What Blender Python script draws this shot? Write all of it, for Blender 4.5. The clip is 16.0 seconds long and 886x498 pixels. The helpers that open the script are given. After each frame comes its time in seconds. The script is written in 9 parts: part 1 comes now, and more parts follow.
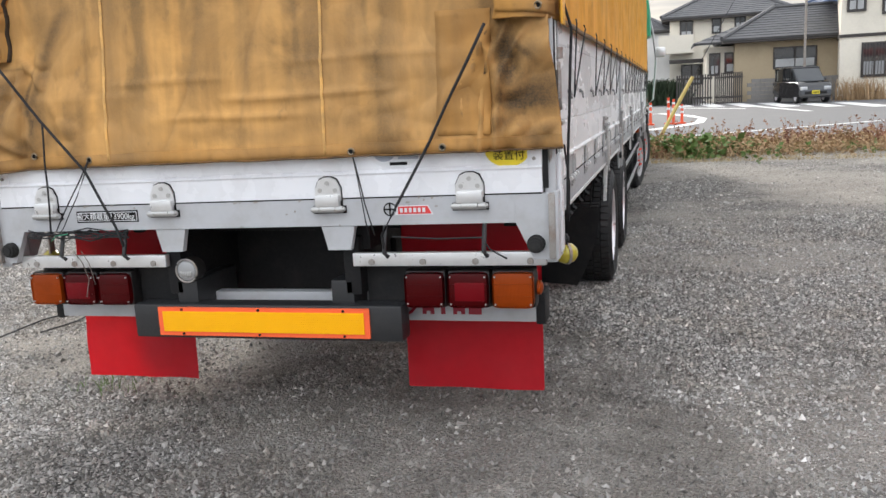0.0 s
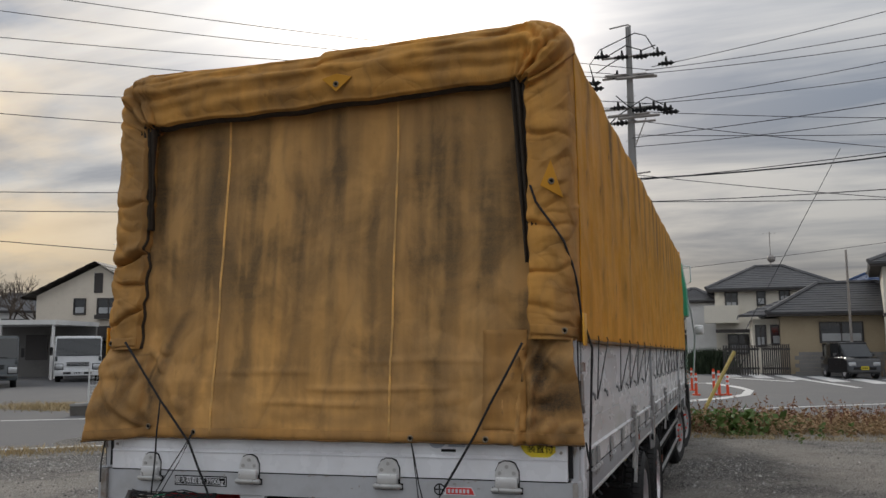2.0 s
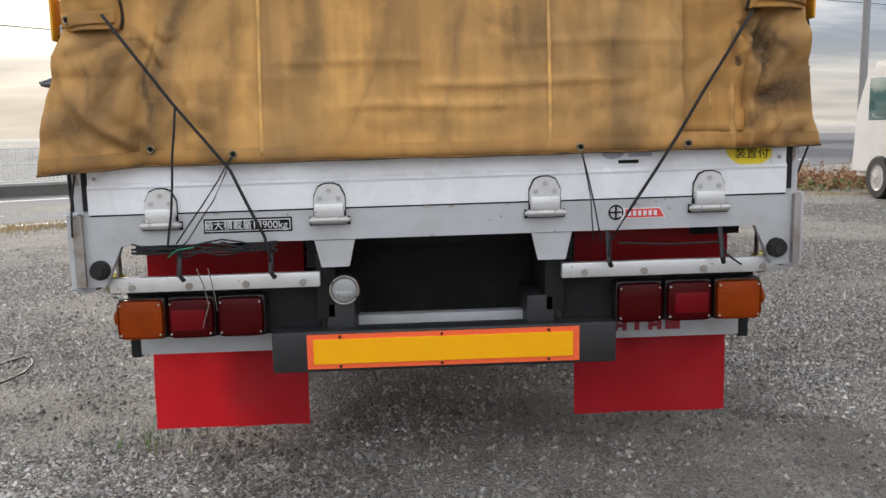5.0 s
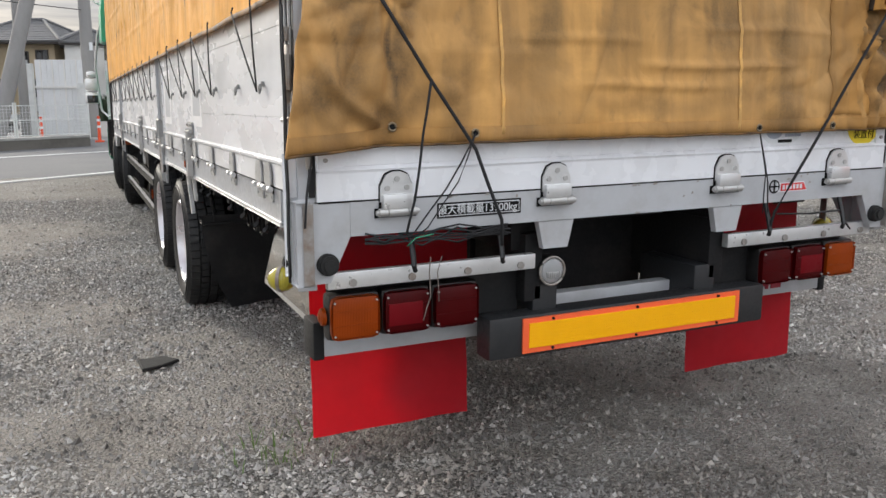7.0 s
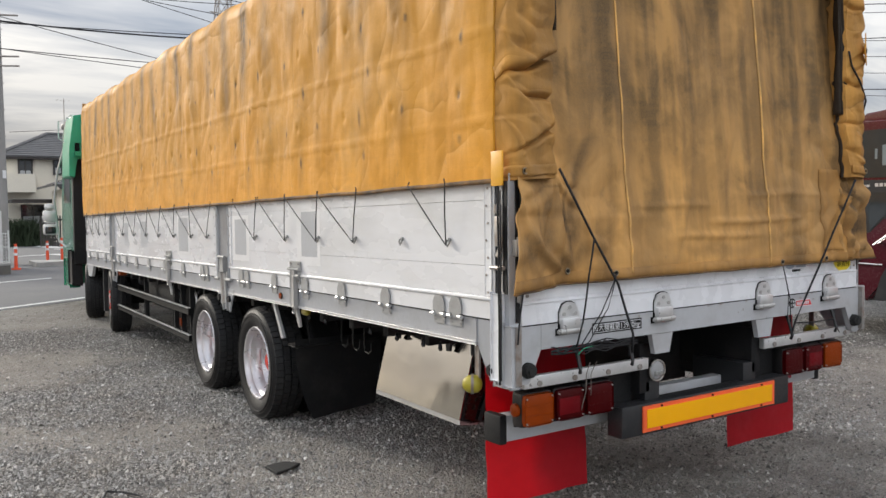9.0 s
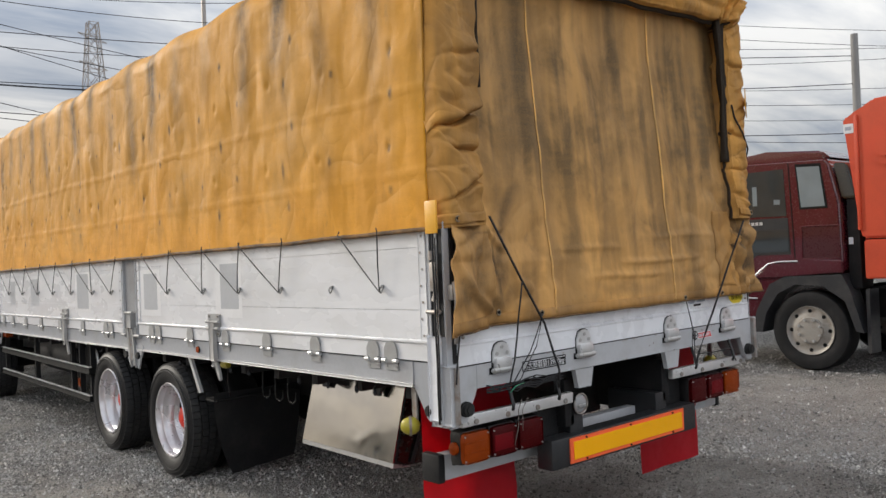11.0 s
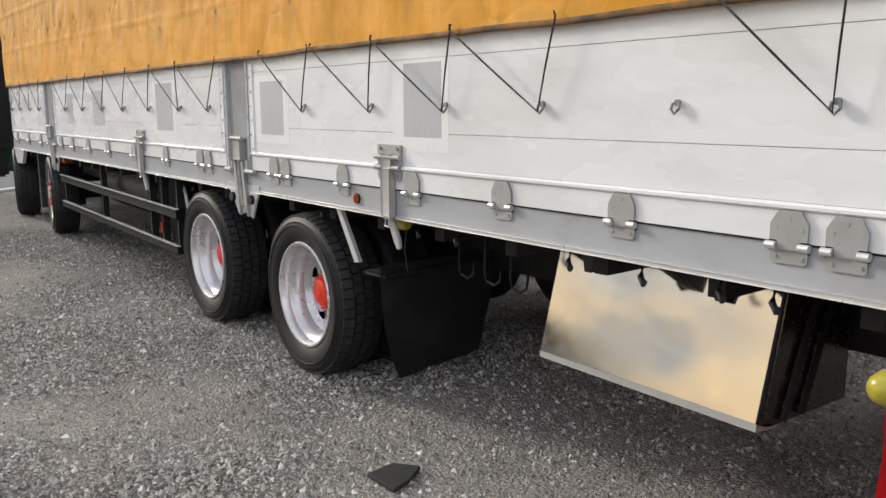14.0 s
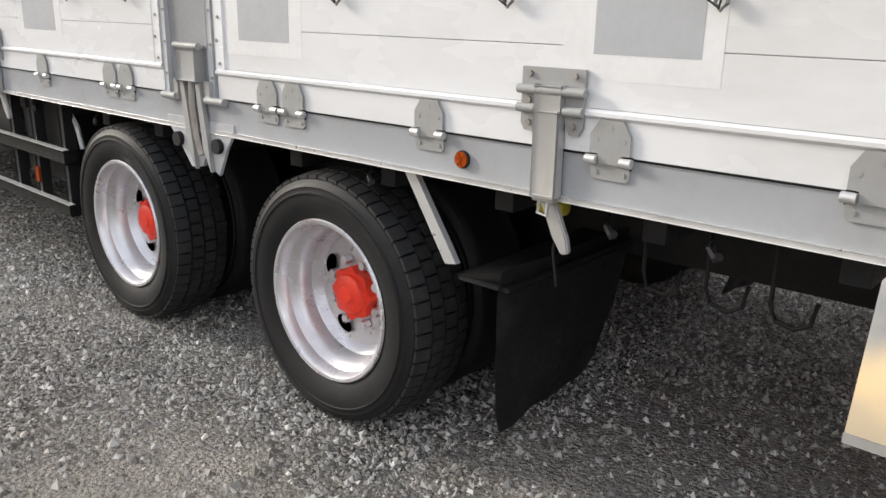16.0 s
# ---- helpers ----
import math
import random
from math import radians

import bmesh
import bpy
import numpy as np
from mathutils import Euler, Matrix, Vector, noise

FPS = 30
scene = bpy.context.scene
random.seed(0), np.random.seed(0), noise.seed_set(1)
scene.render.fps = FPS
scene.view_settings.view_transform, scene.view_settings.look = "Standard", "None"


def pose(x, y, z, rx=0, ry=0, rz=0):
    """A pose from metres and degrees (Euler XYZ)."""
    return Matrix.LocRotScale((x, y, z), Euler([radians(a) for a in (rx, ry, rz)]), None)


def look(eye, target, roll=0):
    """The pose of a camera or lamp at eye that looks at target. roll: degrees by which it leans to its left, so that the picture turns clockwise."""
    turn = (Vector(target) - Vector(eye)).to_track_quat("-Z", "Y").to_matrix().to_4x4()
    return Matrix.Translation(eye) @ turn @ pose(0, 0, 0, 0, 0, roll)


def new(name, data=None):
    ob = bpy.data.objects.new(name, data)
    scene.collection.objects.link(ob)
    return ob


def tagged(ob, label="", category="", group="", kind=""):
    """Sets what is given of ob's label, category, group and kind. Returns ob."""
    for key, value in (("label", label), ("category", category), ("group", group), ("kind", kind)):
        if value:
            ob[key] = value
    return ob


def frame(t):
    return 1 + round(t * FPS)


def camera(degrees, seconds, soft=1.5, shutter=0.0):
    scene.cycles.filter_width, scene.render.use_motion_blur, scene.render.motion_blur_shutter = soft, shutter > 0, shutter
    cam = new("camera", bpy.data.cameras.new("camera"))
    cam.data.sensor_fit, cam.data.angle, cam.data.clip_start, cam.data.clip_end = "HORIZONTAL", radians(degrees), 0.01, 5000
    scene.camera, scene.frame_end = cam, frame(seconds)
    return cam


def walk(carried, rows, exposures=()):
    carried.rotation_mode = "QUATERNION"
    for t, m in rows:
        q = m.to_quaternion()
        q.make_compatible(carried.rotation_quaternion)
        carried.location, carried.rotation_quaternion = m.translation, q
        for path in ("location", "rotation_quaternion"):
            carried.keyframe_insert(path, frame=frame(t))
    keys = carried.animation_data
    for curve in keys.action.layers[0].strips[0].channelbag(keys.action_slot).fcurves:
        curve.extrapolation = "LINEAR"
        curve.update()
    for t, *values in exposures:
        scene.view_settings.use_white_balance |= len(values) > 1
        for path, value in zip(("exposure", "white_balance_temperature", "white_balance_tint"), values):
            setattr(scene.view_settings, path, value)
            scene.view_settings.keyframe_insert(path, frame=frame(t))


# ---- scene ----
cam = camera(56.0, 16.0)
PATH = [
    (0, (1.663, -3.019, 1.467), (1.13, -1.128, 1.091), -2.9),
    (0.5, (1.674, -3.322, 1.527), (1.155, -1.403, 1.301), -1.1),
    (1, (1.711, -3.527, 1.599), (1.137, -1.612, 1.557), -1.5),
    (1.5, (1.811, -3.645, 1.654), (1.207, -1.743, 1.793), -1.6),
    (2, (1.872, -3.706, 1.678), (1.242, -1.822, 1.907), -0.4),
    (2.5, (1.811, -3.658, 1.587), (1.17, -1.766, 1.678), 1.0),
    (3, (1.531, -3.57, 1.488), (0.93, -1.664, 1.438), 1.5),
    (3.5, (1.21, -3.416, 1.426), (0.662, -1.496, 1.312), 1.2),
    (3.7, (1.065, -3.317, 1.397), (0.545, -1.392, 1.25), 1.3),
    (5.8, (-0.755, -2.710, 1.302), (-0.391, -0.772, 0.967), -1.7),
    (6, (-0.936, -2.659, 1.297), (-0.520, -0.733, 0.952), -1.3),
    (6.5, (-1.434, -2.463, 1.316), (-0.810, -0.595, 0.961), 0.1),
    (7, (-1.871, -2.420, 1.366), (-1.066, -0.626, 1.004), 0.2),
    (7.5, (-2.263, -2.327, 1.395), (-1.339, -0.584, 1.061), -0.6),
    (8, (-2.716, -2.368, 1.471), (-1.702, -0.667, 1.189), -1.3),
    (8.5, (-3.063, -2.542, 1.524), (-2.002, -0.859, 1.316), -1.4),
    (9, (-3.329, -2.778, 1.532), (-2.265, -1.086, 1.443), -0.6),
    (9.2, (-3.422, -2.830, 1.553), (-2.352, -1.141, 1.515), -0.4),
    (11.3, (-3.600, -2.740, 1.524), (-2.300, -1.219, 1.538), -2.3),
    (11.5, (-3.590, -2.636, 1.513), (-2.338, -1.078, 1.473), -2.5),
    (12, (-3.497, -2.262, 1.481), (-2.331, -0.647, 1.288), -1.2),
    (12.5, (-3.456, -1.842, 1.458), (-2.248, -0.269, 1.197), -1.2),
    (13, (-3.348, -1.408, 1.416), (-2.165, 0.183, 1.156), -1.6),
    (13.5, (-3.243, -0.942, 1.396), (-2.077, 0.656, 1.105), -0.1),
    (14, (-3.145, -0.537, 1.417), (-1.963, 1.035, 1.055), -0.1),
    (14.5, (-2.989, -0.088, 1.434), (-1.838, 1.498, 1.037), 0.8),
    (15, (-2.940, 0.397, 1.426), (-1.763, 1.957, 1.000), 1.9),
    (15.5, (-2.900, 0.819, 1.394), (-1.628, 2.277, 0.888), 0.9),
    (16, (-2.838, 1.242, 1.377), (-1.420, 2.522, 0.789), 1.1),
]
EXPOSURES = [(0, 1.03), (0.6, 0.78), (1.2, 0.40), (1.6, -0.08), (2.0, -0.42), (2.3, -0.47), (2.7, -0.12), (3.2, 0.50), (3.7, 0.60), (6, 0.70), (7.5, 0.65), (9, 0.44), (11.5, 0.27), (12.5, 0.46), (13.2, 0.49), (14, 0.45), (15, 0.48), (16, 0.66)]
walk(cam, [(t, look(eye, target, roll)) for t, eye, target, roll in PATH], EXPOSURES)
# ---- world ----
SUN_AZ, SUN_EL = radians(-19.8), radians(20.6)
world = bpy.data.worlds.new("sky")
scene.world = world
world.use_nodes = True


def maths_in(nt, height):
    n = nt.nodes.new("ShaderNodeMapRange")
    n.interpolation_type = "SMOOTHSTEP"
    n.inputs["From Min"].default_value, n.inputs["From Max"].default_value = 0.01, 0.12
    n.inputs["To Min"].default_value, n.inputs["To Max"].default_value = 0.75, 0.0
    nt.links.new(height, n.inputs[0])
    return n.outputs[0]


def build_sky():
    nt = world.node_tree
    nt.nodes.clear()
    out = nt.nodes.new("ShaderNodeOutputWorld")
    bg = nt.nodes.new("ShaderNodeBackground")
    sky = nt.nodes.new("ShaderNodeTexSky")
    sky.sky_type, sky.sun_disc = "NISHITA", False
    sky.sun_elevation, sky.sun_rotation = SUN_EL, SUN_AZ
    sky.dust_density, sky.air_density = 3.0, 1.0
    dim = nt.nodes.new("ShaderNodeVectorMath")
    dim.operation = "SCALE"
    dim.inputs["Scale"].default_value = 0.1
    nt.links.new(sky.outputs[0], dim.inputs[0])
    co = nt.nodes.new("ShaderNodeTexCoord")
    sep = nt.nodes.new("ShaderNodeSeparateXYZ")
    nt.links.new(co.outputs["Generated"], sep.inputs[0])
    # cloud sheet: project the direction on a flat layer
    add = nt.nodes.new("ShaderNodeMath")
    add.operation = "ADD"
    add.inputs[1].default_value = 0.14
    nt.links.new(sep.outputs["Z"], add.inputs[0])
    flat = nt.nodes.new("ShaderNodeVectorMath")
    flat.operation = "DIVIDE"
    comb = nt.nodes.new("ShaderNodeCombineXYZ")
    for n in range(3):
        nt.links.new(add.outputs[0], comb.inputs[n])
    nt.links.new(co.outputs["Generated"], flat.inputs[0])
    nt.links.new(comb.outputs[0], flat.inputs[1])
    mp = nt.nodes.new("ShaderNodeMapping")
    mp.inputs["Scale"].default_value = (0.55, 1.35, 0.6)
    mp.inputs["Rotation"].default_value = (0, 0, 0.25)
    nt.links.new(flat.outputs[0], mp.inputs[0])
    big = nt.nodes.new("ShaderNodeTexNoise")
    big.inputs["Scale"].default_value, big.inputs["Detail"].default_value = 1.5, 7.0
    big.inputs["Roughness"].default_value, big.inputs["Distortion"].default_value = 0.55, 0.35
    nt.links.new(mp.outputs[0], big.inputs["Vector"])
    ramp = nt.nodes.new("ShaderNodeValToRGB")
    e = ramp.color_ramp.elements
    e[0].position, e[0].color = 0.37, (0.43, 0.515, 0.66, 1)
    e[1].position, e[1].color = 0.64, (1.32, 1.31, 1.29, 1)
    nt.links.new(big.outputs["Fac"], ramp.inputs[0])
    mix = nt.nodes.new("ShaderNodeMix")
    mix.data_type = "RGBA"
    mix.inputs["Factor"].default_value = 0.86
    nt.links.new(dim.outputs[0], mix.inputs["A"])
    nt.links.new(ramp.outputs[0], mix.inputs["B"])
    # the low sun gilds broken cloud in the west
    west = nt.nodes.new("ShaderNodeVectorMath")
    west.operation = "DOT_PRODUCT"
    west.inputs[1].default_value = (-0.93, 0.36, 0.05)
    nt.links.new(co.outputs["Generated"], west.inputs[0])
    mp2 = nt.nodes.new("ShaderNodeMapping")
    mp2.inputs["Scale"].default_value = (3.0, 3.0, 7.0)
    nt.links.new(co.outputs["Generated"], mp2.inputs[0])
    puffs = nt.nodes.new("ShaderNodeTexNoise")
    puffs.inputs["Scale"].default_value, puffs.inputs["Detail"].default_value = 1.3, 6.0
    nt.links.new(mp2.outputs[0], puffs.inputs["Vector"])
    gilt = None
    for socket, lo, hi in ((west.outputs["Value"], 0.80, 0.95), (puffs.outputs["Fac"], 0.42, 0.58), (sep.outputs["Z"], 0.55, 0.10)):
        n = nt.nodes.new("ShaderNodeMapRange")
        n.inputs["From Min"].default_value, n.inputs["From Max"].default_value = lo, hi
        nt.links.new(socket, n.inputs[0])
        if gilt is None:
            gilt = n.outputs[0]
        else:
            both = nt.nodes.new("ShaderNodeMath")
            both.operation = "MULTIPLY"
            nt.links.new(gilt, both.inputs[0])
            nt.links.new(n.outputs[0], both.inputs[1])
            gilt = both.outputs[0]
    gild = nt.nodes.new("ShaderNodeMix")
    gild.data_type = "RGBA"
    nt.links.new(gilt, gild.inputs["Factor"])
    nt.links.new(mix.outputs["Result"], gild.inputs["A"])
    gild.inputs["B"].default_value = (2.25, 1.74, 1.08, 1)
    # low sun warms the clear strip along the horizon
    low = maths_in(nt, sep.outputs["Z"])
    glow = nt.nodes.new("ShaderNodeMix")
    glow.data_type = "RGBA"
    nt.links.new(gild.outputs["Result"], glow.inputs["A"])
    glow.inputs["B"].default_value = (1.04, 0.91, 0.71, 1)
    nt.links.new(glow.outputs["Result"], bg.inputs[0])
    # thin cloud shines brightest round the veiled sun
    dot = nt.nodes.new("ShaderNodeVectorMath")
    dot.operation = "DOT_PRODUCT"
    dot.inputs[1].default_value = (math.sin(SUN_AZ) * math.cos(SUN_EL), math.cos(SUN_AZ) * math.cos(SUN_EL), math.sin(SUN_EL))
    nt.links.new(co.outputs["Generated"], dot.inputs[0])
    pw = nt.nodes.new("ShaderNodeMath")
    pw.operation, pw.use_clamp = "POWER", True
    pw.inputs[1].default_value = 60.0
    nt.links.new(dot.outputs["Value"], pw.inputs[0])
    toward = nt.nodes.new("ShaderNodeMapRange")
    toward.inputs["From Min"].default_value, toward.inputs["From Max"].default_value = 0.20, 0.90
    toward.inputs["To Min"].default_value, toward.inputs["To Max"].default_value = 0.22, 1.0
    nt.links.new(dot.outputs["Value"], toward.inputs[0])
    band = nt.nodes.new("ShaderNodeMath")
    band.operation = "MULTIPLY"
    nt.links.new(low, band.inputs[0])
    nt.links.new(toward.outputs[0], band.inputs[1])
    nt.links.new(band.outputs[0], glow.inputs["Factor"])
    # the cloud bank is thinner and brighter over the yard's open side
    side_dot = nt.nodes.new("ShaderNodeVectorMath")
    side_dot.operation = "DOT_PRODUCT"
    side_dot.inputs[1].default_value = (-0.25, -0.97, 0.0)
    nt.links.new(co.outputs["Generated"], side_dot.inputs[0])
    away = nt.nodes.new("ShaderNodeMapRange")
    away.inputs["From Min"].default_value, away.inputs["From Max"].default_value = -1.0, 1.0
    away.inputs["To Min"].default_value, away.inputs["To Max"].default_value = 0.66, 1.0
    nt.links.new(side_dot.outputs["Value"], away.inputs[0])
    gain = nt.nodes.new("ShaderNodeMath")
    gain.operation = "MULTIPLY_ADD"
    gain.inputs[1].default_value = 1.1
    nt.links.new(pw.outputs[0], gain.inputs[0])
    nt.links.new(away.outputs[0], gain.inputs[2])
    # and thinner overhead than along the skyline
    lift_ = nt.nodes.new("ShaderNodeMapRange")
    lift_.inputs["From Min"].default_value, lift_.inputs["From Max"].default_value = 0.10, 0.40
    lift_.inputs["To Min"].default_value, lift_.inputs["To Max"].default_value = 0.68, 1.25
    nt.links.new(sep.outputs["Z"], lift_.inputs[0])
    whole = nt.nodes.new("ShaderNodeMath")
    whole.operation = "MULTIPLY"
    nt.links.new(gain.outputs[0], whole.inputs[0])
    nt.links.new(lift_.outputs[0], whole.inputs[1])
    nt.links.new(whole.outputs[0], bg.inputs[1])
    nt.links.new(bg.outputs[0], out.inputs[0])


build_sky()
sun = new("sun", bpy.data.lights.new("sun", "SUN"))
sun.data.energy, sun.data.angle, sun.data.color = 2.1, radians(12), (1.0, 0.93, 0.82)
sun.matrix_world = look((0, 0, 30), (-30 * math.sin(SUN_AZ), -30 * math.cos(SUN_AZ), 30 - 30 * math.tan(SUN_EL)))

# ---- materials ----


def nodes_of(name):
    m = bpy.data.materials.new(name)
    m.use_nodes = True
    nt = m.node_tree
    return m, nt, nt.nodes["Principled BSDF"]


def mixer(nt, fac, a, b, blend="MIX"):
    n = nt.nodes.new("ShaderNodeMix")
    n.data_type, n.blend_type = "RGBA", blend
    for key, v in (("Factor", fac), ("A", a), ("B", b)):
        if isinstance(v, (int, float)):
            n.inputs[key].default_value = v
        elif isinstance(v, tuple):
            n.inputs[key].default_value = (*v[:3], 1)
        else:
            nt.links.new(v, n.inputs[key])
    return n.outputs["Result"]


def noise_of(nt, scale, detail=4.0, stretch=(1, 1, 1), rough=0.55, distortion=0.0):
    geo = nt.nodes.new("ShaderNodeNewGeometry")
    mp = nt.nodes.new("ShaderNodeMapping")
    mp.inputs["Scale"].default_value = stretch
    nt.links.new(geo.outputs["Position"], mp.inputs[0])
    n = nt.nodes.new("ShaderNodeTexNoise")
    n.inputs["Scale"].default_value, n.inputs["Detail"].default_value = scale, detail
    n.inputs["Roughness"].default_value, n.inputs["Distortion"].default_value = rough, distortion
    nt.links.new(mp.outputs[0], n.inputs["Vector"])
    return n.outputs["Fac"]


def ranged(nt, value, lo, hi, a=0.0, b=1.0):
    n = nt.nodes.new("ShaderNodeMapRange")
    n.inputs["From Min"].default_value, n.inputs["From Max"].default_value = lo, hi
    n.inputs["To Min"].default_value, n.inputs["To Max"].default_value = a, b
    nt.links.new(value, n.inputs[0])
    return n.outputs[0]


def bumped(nt, bsdf, value, strength, distance=0.01):
    n = nt.nodes.new("ShaderNodeBump")
    n.inputs["Strength"].default_value, n.inputs["Distance"].default_value = strength, distance
    nt.links.new(value, n.inputs["Height"])
    nt.links.new(n.outputs[0], bsdf.inputs["Normal"])


def mat(name, col, rough=0.5, metal=0.0, dirt=None, amount=0.35, scale=3.0, grain=0.12, gscale=60.0, bump=0.15, stretch=(1, 1, 1), lo=0.48, hi=0.75, coat=0.0):
    """A painted, cast or worn surface: base colour, larger stains of the colour dirt, fine grain and relief."""
    m, nt, b = nodes_of(name)
    dirt = dirt or tuple(c * 0.55 for c in col)
    stain = ranged(nt, noise_of(nt, scale, 6, stretch, 0.65), lo, hi, 0, amount)
    fine = noise_of(nt, gscale, 3, stretch)
    c = mixer(nt, stain, col, dirt)
    c = mixer(nt, ranged(nt, fine, 0.3, 0.7, 0, grain), c, tuple(x * 0.6 for x in col))
    nt.links.new(c, b.inputs["Base Color"])
    nt.links.new(ranged(nt, fine, 0.3, 0.7, max(rough - 0.08, 0.03), min(rough + 0.1, 1)), b.inputs["Roughness"])
    b.inputs["Metallic"].default_value = metal
    b.inputs["Coat Weight"].default_value = coat
    if bump:
        bumped(nt, b, fine, bump, 0.002)
    return m


def maths(nt, op, a, b_=None, c=None, clamp=False):
    n = nt.nodes.new("ShaderNodeMath")
    n.operation, n.use_clamp = op, clamp
    for k, v in enumerate((a, b_, c)):
        if v is None:
            continue
        if isinstance(v, (int, float)):
            n.inputs[k].default_value = v
        else:
            nt.links.new(v, n.inputs[k])
    return n.outputs[0]


def ridges(nt, value, sharp):
    """Thin crests where a noise passes its middle value."""
    return maths(nt, "POWER", maths(nt, "SUBTRACT", 1.0, maths(nt, "MULTIPLY", maths(nt, "ABSOLUTE", maths(nt, "SUBTRACT", value, 0.5)), 4.0), clamp=True), sharp)


def canvas(name, base, dark, streak, amount, fold, spots, soot=0.0, crumple=0.5, plane="xz"):
    """Weathered canvas: mildew streaks that run down, blotches, weave, creases."""
    m, nt, b = nodes_of(name)
    down = noise_of(nt, 5.0, 3, (1.0, 1.0, 0.085), 0.55, 0.12)
    thin = noise_of(nt, 13.0, 2, (1.0, 1.0, 0.05), 0.5, 0.05)
    wide = noise_of(nt, 1.7, 3, (1.5, 1.5, 0.16), 0.5, 0.2)
    blot = noise_of(nt, 1.7, 6, (1, 0.7, 1), 0.62, 0.4)
    cloud = noise_of(nt, 4.2, 5, (1, 1, 0.8), 0.6, 0.6)
    spot = noise_of(nt, 16.0, 4, (1, 1, 0.6), 0.6)
    fine = noise_of(nt, 140.0, 2)
    weft = noise_of(nt, 30.0, 3, (0.12, 0.12, 1.0), 0.6)
    c = mixer(nt, ranged(nt, blot, 0.35, 0.7), base, tuple(x * y for x, y in zip(base, (1.16, 1.2, 1.3))))
    c = mixer(nt, ranged(nt, cloud, 0.42, 0.64, 0, 0.5), c, tuple(x * y for x, y in zip(base, (0.66, 0.64, 0.62))))
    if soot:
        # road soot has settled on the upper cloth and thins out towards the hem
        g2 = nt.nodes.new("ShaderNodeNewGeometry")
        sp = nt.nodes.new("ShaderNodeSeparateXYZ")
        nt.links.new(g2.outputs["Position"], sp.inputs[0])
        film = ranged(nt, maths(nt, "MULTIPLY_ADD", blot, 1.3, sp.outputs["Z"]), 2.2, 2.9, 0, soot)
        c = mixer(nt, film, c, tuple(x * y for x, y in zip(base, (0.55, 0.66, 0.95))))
    c = mixer(nt, ranged(nt, wide, 0.40, 0.68, 0, streak * 0.75), c, dark)
    c = mixer(nt, ranged(nt, down, 0.42, 0.70, 0, streak), c, dark)
    c = mixer(nt, ranged(nt, thin, 0.50, 0.70, 0, streak * 0.5), c, tuple(x * 1.3 for x in dark))
    c = mixer(nt, ranged(nt, thin, 0.42, 0.25, 0, streak * 0.35), c, tuple(min(1, x * 1.35) for x in base))
    c = mixer(nt, ranged(nt, blot, 0.54, 0.74, 0, amount), c, tuple(x * 1.3 for x in dark))
    c = mixer(nt, ranged(nt, spot, 0.63, 0.78, 0, 0.4), c, dark)
    # small sharp mildew marks, thinly strewn over the cloth's own plane
    geo = nt.nodes.new("ShaderNodeNewGeometry")
    sx = nt.nodes.new("ShaderNodeSeparateXYZ")
    nt.links.new(geo.outputs["Position"], sx.inputs[0])
    flat = nt.nodes.new("ShaderNodeCombineXYZ")
    nt.links.new(sx.outputs[plane[0].upper()], flat.inputs[0])
    nt.links.new(sx.outputs["Z"], flat.inputs[1])
    for size, reach, weight in ((2.3, 0.055, 1.0), (5.2, 0.04, 0.45), (1.1, 0.035, 1.0)):
        v = nt.nodes.new("ShaderNodeTexVoronoi")
        v.voronoi_dimensions = "2D"
        v.inputs["Scale"].default_value = size
        nt.links.new(flat.outputs[0], v.inputs["Vector"])
        mark = maths(nt, "ADD", v.outputs["Distance"], ranged(nt, spot, 0.25, 0.75, 0.06, -0.06))
        c = mixer(nt, ranged(nt, mark, reach * 0.5, reach * 1.3, spots * weight, 0), c, tuple(x * 0.3 for x in dark))
        c = mixer(nt, ranged(nt, mark, reach, reach * 4.5, spots * 0.3 * weight, 0), c, dark)
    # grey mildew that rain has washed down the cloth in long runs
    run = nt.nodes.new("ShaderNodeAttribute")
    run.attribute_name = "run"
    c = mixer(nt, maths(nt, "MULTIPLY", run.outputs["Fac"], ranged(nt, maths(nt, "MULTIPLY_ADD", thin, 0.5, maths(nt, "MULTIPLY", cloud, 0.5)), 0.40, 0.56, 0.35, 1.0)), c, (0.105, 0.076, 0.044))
    # mouldy stains where rain has stood in the slack corners, with fold shade painted in
    at = nt.nodes.new("ShaderNodeAttribute")
    at.attribute_name = "stain"
    ragged = maths(nt, "MULTIPLY", at.outputs["Fac"], ranged(nt, maths(nt, "MULTIPLY_ADD", spot, 0.4, maths(nt, "MULTIPLY", cloud, 0.6)), 0.32, 0.52, 0.40, 1.0))
    c = mixer(nt, ragged, c, tuple(x * 0.42 for x in dark))
    # creases darkened: shade of the folds painted into the cloth's colour
    crease = ridges(nt, noise_of(nt, 2.3, 2, fold, 0.45, 0.5), 5.0)
    crease2 = ridges(nt, noise_of(nt, 5.0, 1, fold, 0.4, 0.3), 5.0)
    c = mixer(nt, maths(nt, "MULTIPLY", crease, 0.38 * crumple), c, tuple(x * 0.8 for x in dark))
    c = mixer(nt, ranged(nt, weft, 0.45, 0.75, 0, 0.20), c, tuple(x * 0.55 for x in base))
    c = mixer(nt, ranged(nt, fine, 0.3, 0.7, 0, 0.18), c, tuple(x * 0.7 for x in base))
    nt.links.new(c, b.inputs["Base Color"])
    nt.links.new(ranged(nt, cloud, 0.3, 0.7, 0.58, 0.80), b.inputs["Roughness"])
    b.inputs["Specular IOR Level"].default_value = 0.16
